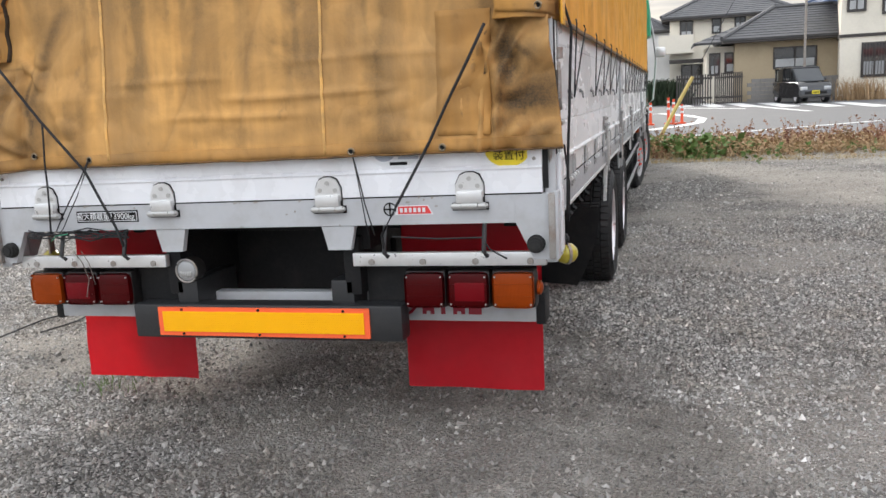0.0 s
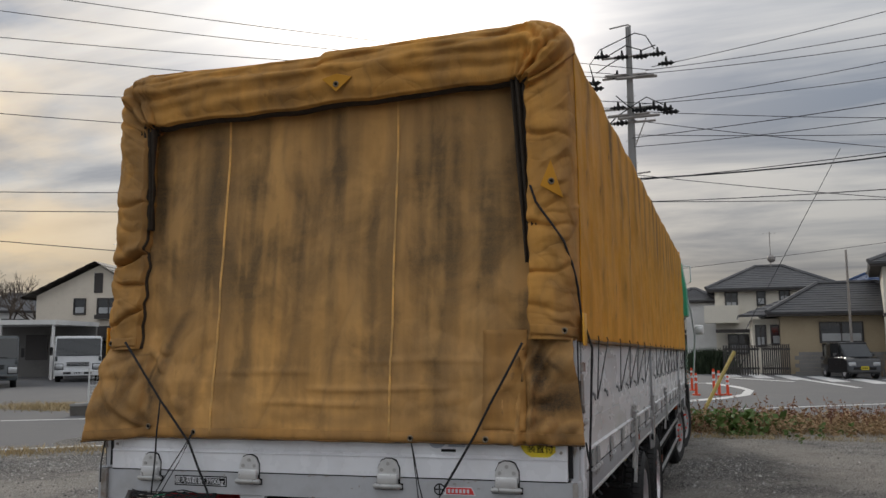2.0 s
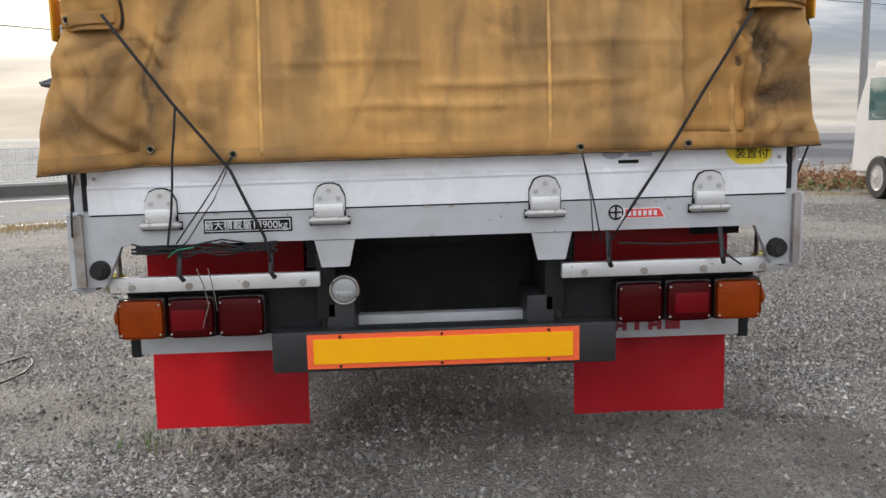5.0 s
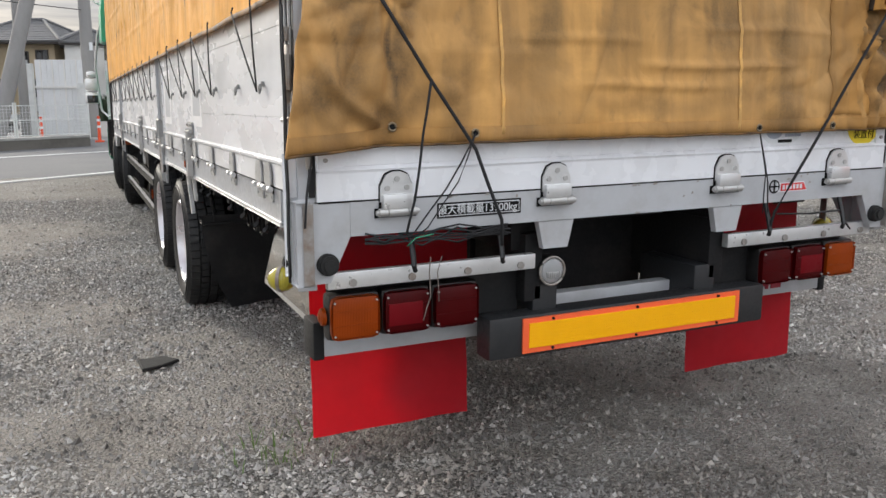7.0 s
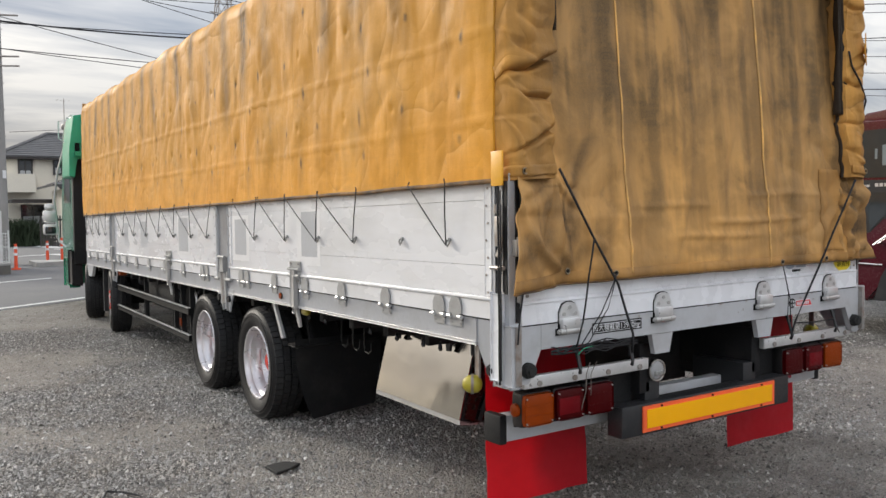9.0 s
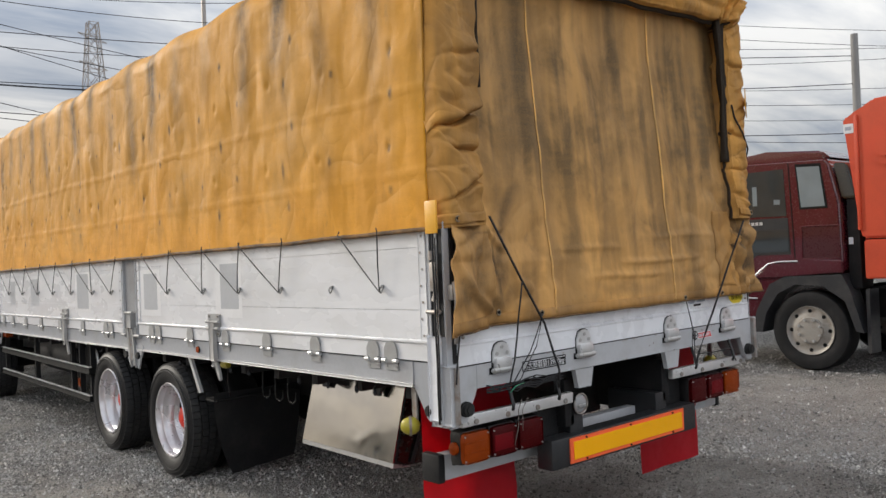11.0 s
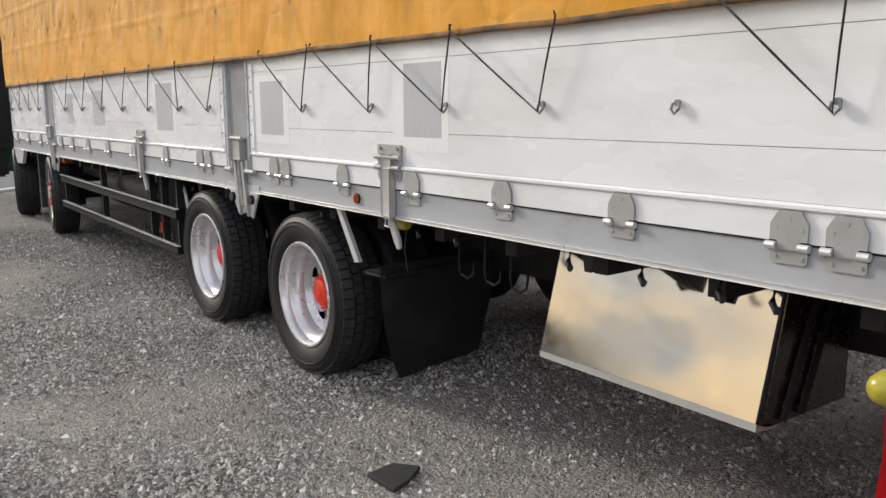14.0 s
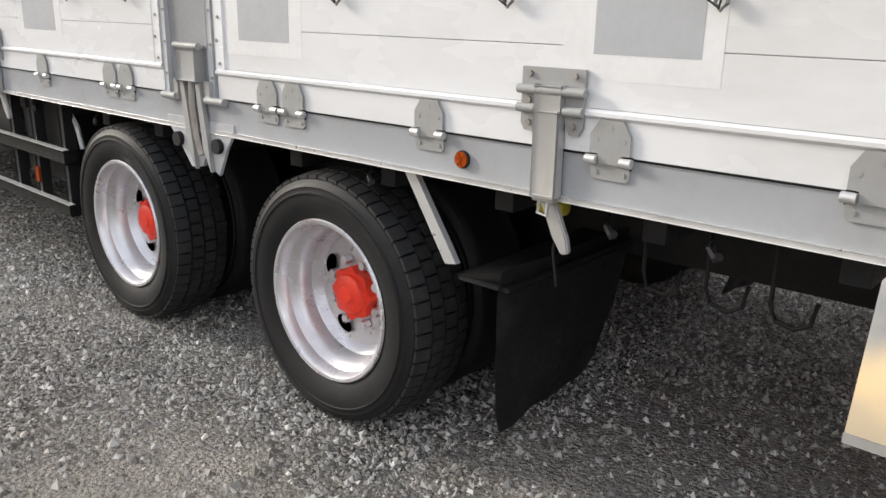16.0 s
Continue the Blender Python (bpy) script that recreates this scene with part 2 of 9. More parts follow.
    soft = noise_of(nt, 4.0, 3, fold, 0.45, 0.3)
    rib = noise_of(nt, 15.0, 3, (1, 1, fold[2] * 0.25), 0.55, 0.25)
    soft = maths(nt, "MULTIPLY_ADD", rib, min(0.45, 0.5 * crumple), maths(nt, "MULTIPLY", soft, 0.6))
    h = maths(nt, "MULTIPLY_ADD", crease, -0.55 * crumple, soft)
    h = maths(nt, "MULTIPLY_ADD", crease2, -0.22 * crumple, h)
    h = maths(nt, "MULTIPLY_ADD", fine, 0.03, h)
    bumped(nt, b, h, 0.5, 0.03)
    return m


def gravel(name, shades, scale, soil, soil_amount):
    m, nt, b = nodes_of(name)
    geo = nt.nodes.new("ShaderNodeNewGeometry")
    v = nt.nodes.new("ShaderNodeTexVoronoi")
    v.inputs["Scale"].default_value = scale
    nt.links.new(geo.outputs["Position"], v.inputs["Vector"])
    v2 = nt.nodes.new("ShaderNodeTexVoronoi")
    v2.inputs["Scale"].default_value = scale * 3.1
    nt.links.new(geo.outputs["Position"], v2.inputs["Vector"])
    ramp = nt.nodes.new("ShaderNodeValToRGB")
    ramp.color_ramp.elements[0].color = (*shades[0], 1)
    ramp.color_ramp.elements[1].color = (*shades[-1], 1)
    for n, s in enumerate(shades[1:-1]):
        ramp.color_ramp.elements.new((n + 1) / (len(shades) - 1)).color = (*s, 1)
    sep = nt.nodes.new("ShaderNodeSeparateColor")
    nt.links.new(v.outputs["Color"], sep.inputs[0])
    nt.links.new(sep.outputs[0], ramp.inputs[0])
    sep2 = nt.nodes.new("ShaderNodeSeparateColor")
    nt.links.new(v2.outputs["Color"], sep2.inputs[0])
    c = mixer(nt, ranged(nt, sep2.outputs[0], 0, 1, 0.0, 0.35), ramp.outputs[0], shades[1])
    # shade in the gaps between stones, painted into the colour
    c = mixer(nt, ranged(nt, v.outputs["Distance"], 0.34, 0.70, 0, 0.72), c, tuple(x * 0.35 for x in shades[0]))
    # trodden fines fill the gaps in patches, with grit still showing
    at = nt.nodes.new("ShaderNodeAttribute")
    at.attribute_name = "soil"
    edge = maths(nt, "MULTIPLY_ADD", noise_of(nt, 6.0, 5, (1, 1, 1), 0.7), 0.9, maths(nt, "SUBTRACT", at.outputs["Fac"], 0.45))
    tone = mixer(nt, ranged(nt, noise_of(nt, 2.6, 6, (1, 1, 1), 0.7), 0.35, 0.68), tuple(x * 0.78 for x in soil), soil)
    tone = mixer(nt, ranged(nt, noise_of(nt, 75.0, 3, (1, 1, 1), 0.7), 0.46, 0.60, 0, 0.75), tone, tuple(x * 0.42 for x in soil))
    c = mixer(nt, ranged(nt, edge, 0.25, 0.85, 0, soil_amount), c, tone)
    c = mixer(nt, ranged(nt, noise_of(nt, 9.0, 4, (1, 1, 1), 0.7), 0.42, 0.68, 0, 0.35), c, (0.62, 0.61, 0.60), "MULTIPLY")
    c = mixer(nt, ranged(nt, noise_of(nt, 0.9, 6, (1, 1, 1), 0.65), 0.42, 0.66, 0, 0.5), c, (0.74, 0.72, 0.70), "MULTIPLY")
    # shade under the truck, painted into the gravel's colour
    under_shade = nt.nodes.new("ShaderNodeAttribute")
    under_shade.attribute_name = "truck_shade"
    shade_mix = maths(nt, "MULTIPLY", under_shade.outputs["Fac"], ranged(nt, noise_of(nt, 3.4, 5, (1, 1, 1), 0.65), 0.35, 0.6, 0.25, 0.65))
    c = mixer(nt, shade_mix, c, mixer(nt, 0.42, (0.035, 0.031, 0.027), c))
    nt.links.new(c, b.inputs["Base Color"])
    b.inputs["Roughness"].default_value = 0.92
    b.inputs["Specular IOR Level"].default_value = 0.25
    h = nt.nodes.new("ShaderNodeMath")
    h.operation = "ADD"
    nt.links.new(ranged(nt, v.outputs["Distance"], 0, 0.7, 1, 0), h.inputs[0])
    nt.links.new(ranged(nt, v2.outputs["Distance"], 0, 0.7, 0.4, 0), h.inputs[1])
    bumped(nt, b, h.outputs[0], 1.0, 0.026)
    return m


def glass(name, tint, rough=0.05):
    m, nt, b = nodes_of(name)
    b.inputs["Base Color"].default_value = (*tint, 1)
    b.inputs["Roughness"].default_value = rough
    b.inputs["Coat Weight"].default_value = 0.6
    fine = noise_of(nt, 3.0, 3)
    nt.links.new(mixer(nt, ranged(nt, fine, 0.4, 0.7, 0, 0.3), tint, tuple(min(1, x * 1.6 + 0.01) for x in tint)), b.inputs["Base Color"])
    return m


def lens(name, col, ridges, dusty=0.35):
    """Moulded plastic lamp lens with fine ribs."""
    m, nt, b = nodes_of(name)
    geo = nt.nodes.new("ShaderNodeNewGeometry")
    w = nt.nodes.new("ShaderNodeTexWave")
    w.inputs["Scale"].default_value = ridges
    nt.links.new(geo.outputs["Position"], w.inputs["Vector"])
    dust = noise_of(nt, 9.0, 4)
    nt.links.new(mixer(nt, ranged(nt, dust, 0.45, 0.7, 0, dusty), col, tuple(c * 0.45 for c in col)), b.inputs["Base Color"])
    b.inputs["Roughness"].default_value = 0.3
    b.inputs["Coat Weight"].default_value = 0.0
    b.inputs["Specular IOR Level"].default_value = 0.15
    bumped(nt, b, w.outputs["Fac"], 0.25, 0.003)
    return m


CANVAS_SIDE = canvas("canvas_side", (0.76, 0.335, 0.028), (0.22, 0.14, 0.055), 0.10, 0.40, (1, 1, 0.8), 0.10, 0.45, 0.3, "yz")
CANVAS_BACK = canvas("canvas_back", (0.76, 0.405, 0.125), (0.13, 0.098, 0.068), 0.26, 0.30, (1, 1, 0.35), 0.20, 0.25, 0.7)
CANVAS_PATCH = canvas("canvas_patch", (0.60, 0.305, 0.085), (0.12, 0.085, 0.052), 0.42, 0.42, (1, 1, 0.6), 0.3, 0.0, 0.7)
CANVAS_HOOD = canvas("canvas_hood", (0.70, 0.345, 0.076), (0.13, 0.090, 0.055), 0.52, 0.62, (1, 1, 1), 0.3, 0.0, 0.9)
SEAM = mat("canvas_seam", (0.86, 0.47, 0.13), 0.7, dirt=(0.30, 0.19, 0.08), amount=0.7, scale=5, lo=0.38, hi=0.6)
HEM = mat("canvas_hem", (0.20, 0.10, 0.025), 0.8, dirt=(0.035, 0.025, 0.016), amount=0.9, scale=9, lo=0.40, hi=0.62)
ROPE = mat("rope_black", (0.02, 0.02, 0.022), 0.85, gscale=300, bump=0.5)
WHITE = mat("painted_aluminium", (0.76, 0.76, 0.77), 0.26, dirt=(0.42, 0.40, 0.36), amount=0.4, scale=2.4, stretch=(1, 0.35, 1), gscale=7, grain=0.05, bump=0)
GATE = mat("gate_white_paint", (0.80, 0.81, 0.84), 0.26, dirt=(0.45, 0.43, 0.4), amount=0.22, scale=3.0, gscale=9, grain=0.05, bump=0)
GREY = mat("grey_paint", (0.47, 0.48, 0.50), 0.38, dirt=(0.25, 0.22, 0.19), amount=0.45, scale=4.0, gscale=50, grain=0.08, bump=0.06)
# the grey paint again, darkened for the weaker light on the side rails
SHADEGREY = mat("grey_paint_shaded", (0.36, 0.37, 0.39), 0.36, dirt=(0.24, 0.22, 0.20), amount=0.45, scale=4.0, gscale=50, grain=0.08, bump=0.06)
SILVER = mat("bright_aluminium", (0.72, 0.72, 0.72), 0.34, 0.6, dirt=(0.42, 0.40, 0.37), amount=0.35, scale=5, gscale=40, grain=0.06, bump=0.04)
STEEL = mat("stainless", (0.50, 0.495, 0.485), 0.40, 0.5, dirt=(0.40, 0.37, 0.33), amount=0.35, scale=8, gscale=60, grain=0.08, bump=0.05)
HINGE = mat("dull_stainless", (0.33, 0.33, 0.325), 0.6, 0.1, dirt=(0.26, 0.24, 0.22), amount=0.5, scale=12, gscale=60, grain=0.08, bump=0.05)
POSTGREY = mat("post_grey", (0.27, 0.275, 0.285), 0.45, dirt=(0.15, 0.13, 0.12), amount=0.5, scale=5, gscale=50)
WORN = mat("worn_steel", (0.36, 0.34, 0.32), 0.5, 0.6, dirt=(0.20, 0.10, 0.05), amount=0.7, scale=16, gscale=140)
PATCH = mat("grey_patch", (0.44, 0.45, 0.47), 0.45, amount=0.2, scale=6)
HALO = mat("cleaned_panel", (0.765, 0.762, 0.765), 0.4, amount=0.2, scale=6)
BLACK = mat("black_paint", (0.018, 0.019, 0.021), 0.45, dirt=(0.06, 0.055, 0.05), amount=0.35, scale=5, gscale=90)
CHASSIS = mat("chassis_black", (0.012, 0.012, 0.013), 0.6, dirt=(0.038, 0.034, 0.031), amount=0.6, scale=5, gscale=90, bump=0.3)
CHASSIS.node_tree.nodes["Principled BSDF"].inputs["Specular IOR Level"].default_value = 0.25
RUBBER = mat("tyre_rubber", (0.011, 0.011, 0.012), 0.58, dirt=(0.032, 0.031, 0.030), amount=0.5, scale=7, gscale=160, bump=0.3)
RUBBER.node_tree.nodes["Principled BSDF"].inputs["Specular IOR Level"].default_value = 0.3
TREAD = mat("tread_rubber", (0.016, 0.016, 0.017), 0.7, dirt=(0.050, 0.048, 0.045), amount=0.55, scale=9, gscale=160, bump=0.3)
DARKSTEEL = mat("dull_polished_steel", (0.11, 0.095, 0.085), 0.22, 0.9, dirt=(0.05, 0.04, 0.035), amount=0.6, scale=6, gscale=40, bump=0.03)
SCRAP = mat("old_rubber", (0.018, 0.018, 0.018), 0.95, dirt=(0.05, 0.047, 0.043), amount=0.5, scale=20, gscale=120)
KERBDARK = mat("kerb_face", (0.13, 0.12, 0.108), 0.95, dirt=(0.06, 0.055, 0.05), amount=0.7, scale=2.0, gscale=40)
PALEGLASS = glass("pale_glass", (0.20, 0.235, 0.25))
HEDGE = mat("hedge_leaf", (0.028, 0.045, 0.02), 0.8, amount=0.6, scale=3, bump=0)
RINGDARK = mat("dull_ring", (0.22, 0.22, 0.22), 0.55, 0.3, amount=0.5, scale=30)
FLAPBLK = mat("flap_rubber", (0.026, 0.027, 0.030), 0.42, dirt=(0.10, 0.094, 0.088), amount=0.55, scale=4, gscale=60)
RIMDULL = mat("rim_dull", (0.34, 0.33, 0.33), 0.5, dirt=(0.15, 0.13, 0.12), amount=0.6, scale=6, gscale=70)
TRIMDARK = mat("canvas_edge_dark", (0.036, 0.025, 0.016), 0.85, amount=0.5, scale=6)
RIM = mat("rim_paint", (0.66, 0.65, 0.67), 0.3, 0.55, dirt=(0.40, 0.28, 0.29), amount=0.5, scale=5, gscale=9, grain=0.10, bump=0.0)
HUBRED = mat("hub_red", (0.78, 0.040, 0.016), 0.42, dirt=(0.40, 0.03, 0.02), amount=0.5, scale=18, gscale=90)
FLAPRED = mat("mud_flap_red", (0.60, 0.012, 0.026), 0.42, dirt=(0.46, 0.010, 0.018), amount=0.4, scale=2.4, gscale=20, bump=0.05)
AMBER = lens("amber_lens", (0.27, 0.042, 0.003), 60)
AMBERMID = lens("amber_lens_centre", (0.38, 0.064, 0.004), 90)
LAMPBLACK = mat("lamp_frame_black", (0.012, 0.011, 0.011), 0.5, dirt=(0.04, 0.03, 0.028), amount=0.5, scale=12)
LAMPGLASS = glass("lamp_glass", (0.30, 0.305, 0.31), 0.12)
REDLENS = lens("red_lens", (0.058, 0.0007, 0.0016), 60)
REDLIGHT = lens("red_reflector", (0.15, 0.003, 0.007), 120)
YELLOWLENS = lens("yellow_lens", (0.44, 0.37, 0.04), 60)
YELLOWLENS.node_tree.nodes["Principled BSDF"].inputs["Coat Weight"].default_value = 0.8
CLEAR = lens("clear_lens", (0.62, 0.63, 0.64), 90)
CLEAR.node_tree.nodes["Principled BSDF"].inputs["Metallic"].default_value = 1.0
REFY = lens("reflector_yellow", (1.0, 0.47, 0.008), 40, 0.06)
REFO = lens("reflector_orange", (0.95, 0.15, 0.055), 60, 0.1)
YSTICK = mat("yellow_sticker", (0.85, 0.66, 0.02), 0.4, amount=0.2)
RSTICK = mat("red_sticker", (0.72, 0.05, 0.05), 0.4, amount=0.2)
WSTICK = mat("white_sticker", (0.72, 0.73, 0.75), 0.4, amount=0.2)
GSTICK = mat("grey_sticker", (0.36, 0.39, 0.46), 0.4, amount=0.2)
INK = mat("black_ink", (0.012, 0.012, 0.012), 0.75, bump=0)
INK.node_tree.nodes["Principled BSDF"].inputs["Specular IOR Level"].default_value = 0.1
MAROON = mat("maroon_letters", (0.30, 0.012, 0.03), 0.4, bump=0)
AMBERTAB = mat("amber_tab", (0.80, 0.40, 0.03), 0.4, amount=0.2, scale=10)
CABGREEN = mat("cab_green", (0.012, 0.20, 0.105), 0.22, dirt=(0.01, 0.11, 0.06), amount=0.5, scale=3, coat=0.5)
FAIRGREEN = mat("fairing_green", (0.030, 0.36, 0.20), 0.35, dirt=(0.02, 0.22, 0.13), amount=0.5, scale=3)
GLASS = glass("dark_glass", (0.015, 0.018, 0.02))
m, nt, b = nodes_of("polished_stainless")
b.inputs["Metallic"].default_value = 1.0
b.inputs["Base Color"].default_value = (0.56, 0.532, 0.485, 1)
nt.links.new(ranged(nt, noise_of(nt, 5.0, 4), 0.4, 0.8, 0.05, 0.16), b.inputs["Roughness"])
bumped(nt, b, noise_of(nt, 2.6, 2), 0.08, 0.03)
MIRROR = m
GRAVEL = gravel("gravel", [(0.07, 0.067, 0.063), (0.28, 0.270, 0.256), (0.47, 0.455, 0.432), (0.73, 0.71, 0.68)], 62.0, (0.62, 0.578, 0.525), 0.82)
ASPHALT = mat("asphalt", (0.115, 0.115, 0.12), 0.9, dirt=(0.16, 0.155, 0.15), amount=0.6, scale=0.8, gscale=70, grain=0.3, bump=0.4)
PAINTW = mat("road_paint", (0.66, 0.66, 0.65), 0.7, dirt=(0.25, 0.25, 0.25), amount=0.6, scale=5, gscale=30)
CONCRETE = mat("concrete", (0.33, 0.325, 0.31), 0.9, dirt=(0.17, 0.165, 0.155), amount=0.7, scale=1.4, gscale=50)

# ---- mesh helpers ----
SLOPE_Y, SLOPE_X = -0.0125, 0.013


def bed(x, y, z):
    """The lean of the parked truck's bed: a little nose-down, a little to its left."""
    return z + SLOPE_Y * y + SLOPE_X * x


def box(bm, x0, x1, y0, y1, z0, z1, bevel=0.0):
    made = bmesh.ops.create_cube(bm, size=1.0)["verts"]
    for v in made:
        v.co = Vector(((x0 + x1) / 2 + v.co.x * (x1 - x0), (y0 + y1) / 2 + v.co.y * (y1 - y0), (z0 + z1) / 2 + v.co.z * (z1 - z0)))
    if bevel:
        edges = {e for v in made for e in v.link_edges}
        bmesh.ops.bevel(bm, geom=list(edges), offset=bevel, segments=2, affect="EDGES", profile=0.6)
    return made


def prism(bm, profile, axis, a, b):
    """A flat outline drawn out along an axis from a to b. axis x: (y, z); y: (x, z); z: (x, y)."""
    def at(p, d):
        return {"x": (d, p[0], p[1]), "y": (p[0], d, p[1]), "z": (p[0], p[1], d)}[axis]
    lo = [bm.verts.new(at(p, a)) for p in profile]
    hi = [bm.verts.new(at(p, b)) for p in profile]
    faces = [bm.faces.new(lo), bm.faces.new(hi[::-1])]
    for n in range(len(profile)):
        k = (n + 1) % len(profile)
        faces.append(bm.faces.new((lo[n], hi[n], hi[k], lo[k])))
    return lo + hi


def tube(bm, pts, r, segs=8, caps=True, taper=None):
    """A round bar, cord or pipe through points."""
    pts = [Vector(p) for p in pts]
    rings = []
    for n, p in enumerate(pts):
        d = (pts[min(n + 1, len(pts) - 1)] - pts[max(n - 1, 0)]).normalized()
        side = d.cross(Vector((0, 0, 1)) if abs(d.z) < 0.9 else Vector((1, 0, 0))).normalized()
        up = side.cross(d)
        rr = r if taper is None else r + (taper - r) * n / (len(pts) - 1)
        rings.append([bm.verts.new(p + rr * (math.cos(a) * side + math.sin(a) * up)) for a in (2 * math.pi * k / segs for k in range(segs))])
    for a, b in zip(rings, rings[1:]):
        for k in range(segs):
            bm.faces.new((a[k], a[(k + 1) % segs], b[(k + 1) % segs], b[k]))
    if caps:
        bm.faces.new(rings[0][::-1])
        bm.faces.new(rings[-1])


def revolve(bm, profile, cy, cz, segs=48, closed=False):
    """A profile of (x, radius) turned round an axle along x."""
    rings = []
    for k in range(segs):
        a = 2 * math.pi * k / segs
        rings.append([bm.verts.new((x, cy + r * math.cos(a), cz + r * math.sin(a))) for x, r in profile])
    last = len(profile) if closed else len(profile) - 1
    for k in range(segs):
        a, b = rings[k], rings[(k + 1) % segs]
        for n in range(last):
            j = (n + 1) % len(profile)
            bm.faces.new((a[n], a[j], b[j], b[n]))


def finish(bm, smooth, name, material, lean):
    bmesh.ops.recalc_face_normals(bm, faces=bm.faces)
    if lean:
        for v in bm.verts:
            v.co.z = bed(v.co.x, v.co.y, v.co.z)
    me = bpy.data.meshes.new(name)
    bm.to_mesh(me)
    bm.free()
    if smooth:
        me.shade_smooth()
        if smooth != "all":
            me.set_sharp_from_angle(angle=radians(smooth if smooth > 1 else 38))
    me.materials.append(material)
    return me


def part(name, bm, material, parent, label="", smooth=True, lean=False):
    ob = new(name, finish(bm, smooth, name, material, lean))
    if parent is not None:
        ob.parent = parent
        ob.matrix_parent_inverse = Matrix.Translation(-parent.location)
    return tagged(ob, label) if label else ob


def thing(name, at, label, category, group="", kind=""):
    ob = new(name)
    ob.location = at
    ob.empty_display_size = 0.2
    return tagged(ob, label, category, group, kind)


def single(name, bm, material, label, category, group="", kind="", smooth=True, lean=False):
    return tagged(new(name, finish(bm, smooth, name, material, lean)), label, category, group, kind)


def writing(name, text, material, parent, size, m, label=""):
    c = bpy.data.curves.new(name, "FONT")
    c.body, c.size, c.extrude, c.align_x, c.align_y = text, size, 0.0008, "CENTER", "CENTER"
    tmp = bpy.data.objects.new(name, c)
    scene.collection.objects.link(tmp)
    me = bpy.data.meshes.new_from_object(tmp.evaluated_get(bpy.context.evaluated_depsgraph_get()))
    bpy.data.objects.remove(tmp)
    me.materials.clear()
    me.materials.append(material)
    me.transform(m)
    ob = new(name, me)
    ob.parent = parent
    ob.matrix_parent_inverse = Matrix.Translation(-parent.location)
    return tagged(ob, label) if label else ob


def fold(*p):
    return noise.noise(Vector(p))

# ---- ground ----


def ground_height(x, y):
    return 0.012 * fold(x * 0.5, y * 0.5, 0.0) + 0.006 * fold(x * 1.7, y * 1.7, 3.0)


def soil_at(x, y):
    """How far fine trodden soil covers the stones, 0 to 1."""
    v = fold(x * 0.32 + 3.1, y * 0.55, 1.7) + 0.55 * fold(x * 1.0, y * 1.4, 4.4) + 0.3 * fold(x * 2.6, y * 2.9, 8.1)
    # fines lie thick along the flank where lorries turn in
    v += 0.40 * math.exp(-((x + 2.6) / 1.6) ** 2 - ((y - 3.2) / 2.6) ** 2)
    v += 0.35 * math.exp(-((x + 1.6) / 1.2) ** 2 - ((y + 0.9) / 0.8) ** 2)
    if y > 7.5:
        v += 0.35 * min(1.0, (y - 7.5) / 3)
    return min(1.0, max(0.0, 0.42 + 1.25 * v))


def truck_shade_at(x, y):
    """Painted shade under the truck, in ragged patches of ground colour, 0 to 1."""
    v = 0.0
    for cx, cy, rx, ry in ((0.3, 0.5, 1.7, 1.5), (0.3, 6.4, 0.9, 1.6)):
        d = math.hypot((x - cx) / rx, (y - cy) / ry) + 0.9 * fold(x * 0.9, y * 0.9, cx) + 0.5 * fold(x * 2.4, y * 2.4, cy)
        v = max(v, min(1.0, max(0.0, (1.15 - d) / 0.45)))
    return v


def build_ground():
    xs = sorted({*np.arange(-10, 10.01, 0.2).round(3).tolist(), *np.arange(-60, 60.1, 5).tolist(), -1500, -700, -300, -120, 120, 300, 700, 1500})
    ys = sorted({*np.arange(-7, 14.01, 0.2).round(3).tolist(), *np.arange(-40, 90.1, 5).tolist(), -1500, -700, -300, -120, 150, 300, 700, 1500})
    verts = []
    for y in ys:
        for x in xs:
            near = max(0.0, 1 - max(abs(x) - 9.5, abs(y - 3.5) - 10.0, 0) / 1.5)
            verts.append((x, y, ground_height(x, y) * near - 0.004 * (1 - near)))
    w = len(xs)
    faces = [(j * w + i, j * w + i + 1, (j + 1) * w + i + 1, (j + 1) * w + i) for j in range(len(ys) - 1) for i in range(w - 1)]
    me = bpy.data.meshes.new("ground")
    me.from_pydata(verts, [], faces)
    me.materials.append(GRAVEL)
    me.shade_smooth()
    layer = me.attributes.new("soil", "FLOAT", "POINT")
    layer.data.foreach_set("value", [soil_at(v[0], v[1]) for v in verts])
    layer = me.attributes.new("truck_shade", "FLOAT", "POINT")
    layer.data.foreach_set("value", [truck_shade_at(v[0], v[1]) for v in verts])
    tagged(new("ground", me), "grey crushed gravel yard with dusty bare patches", "ground", kind="structure")


build_ground()

# ---- the truck ----
truck = thing("cargo_truck", (0, 5, 0), "white flat-bed cargo truck with drop sides, parked on gravel", "truck")
L_BOARD, L_RAIL, L_RIDGE = 1.084, 0.968, 1.175


def bar(name, x0, x1, y0, y1, z0, z1, material, parent=truck, bevel=0.004, label="", lean=True):
    bm = bmesh.new()
    box(bm, x0, x1, y0, y1, z0, z1, bevel)
    return part(name, bm, material, parent, label, smooth=22, lean=lean)


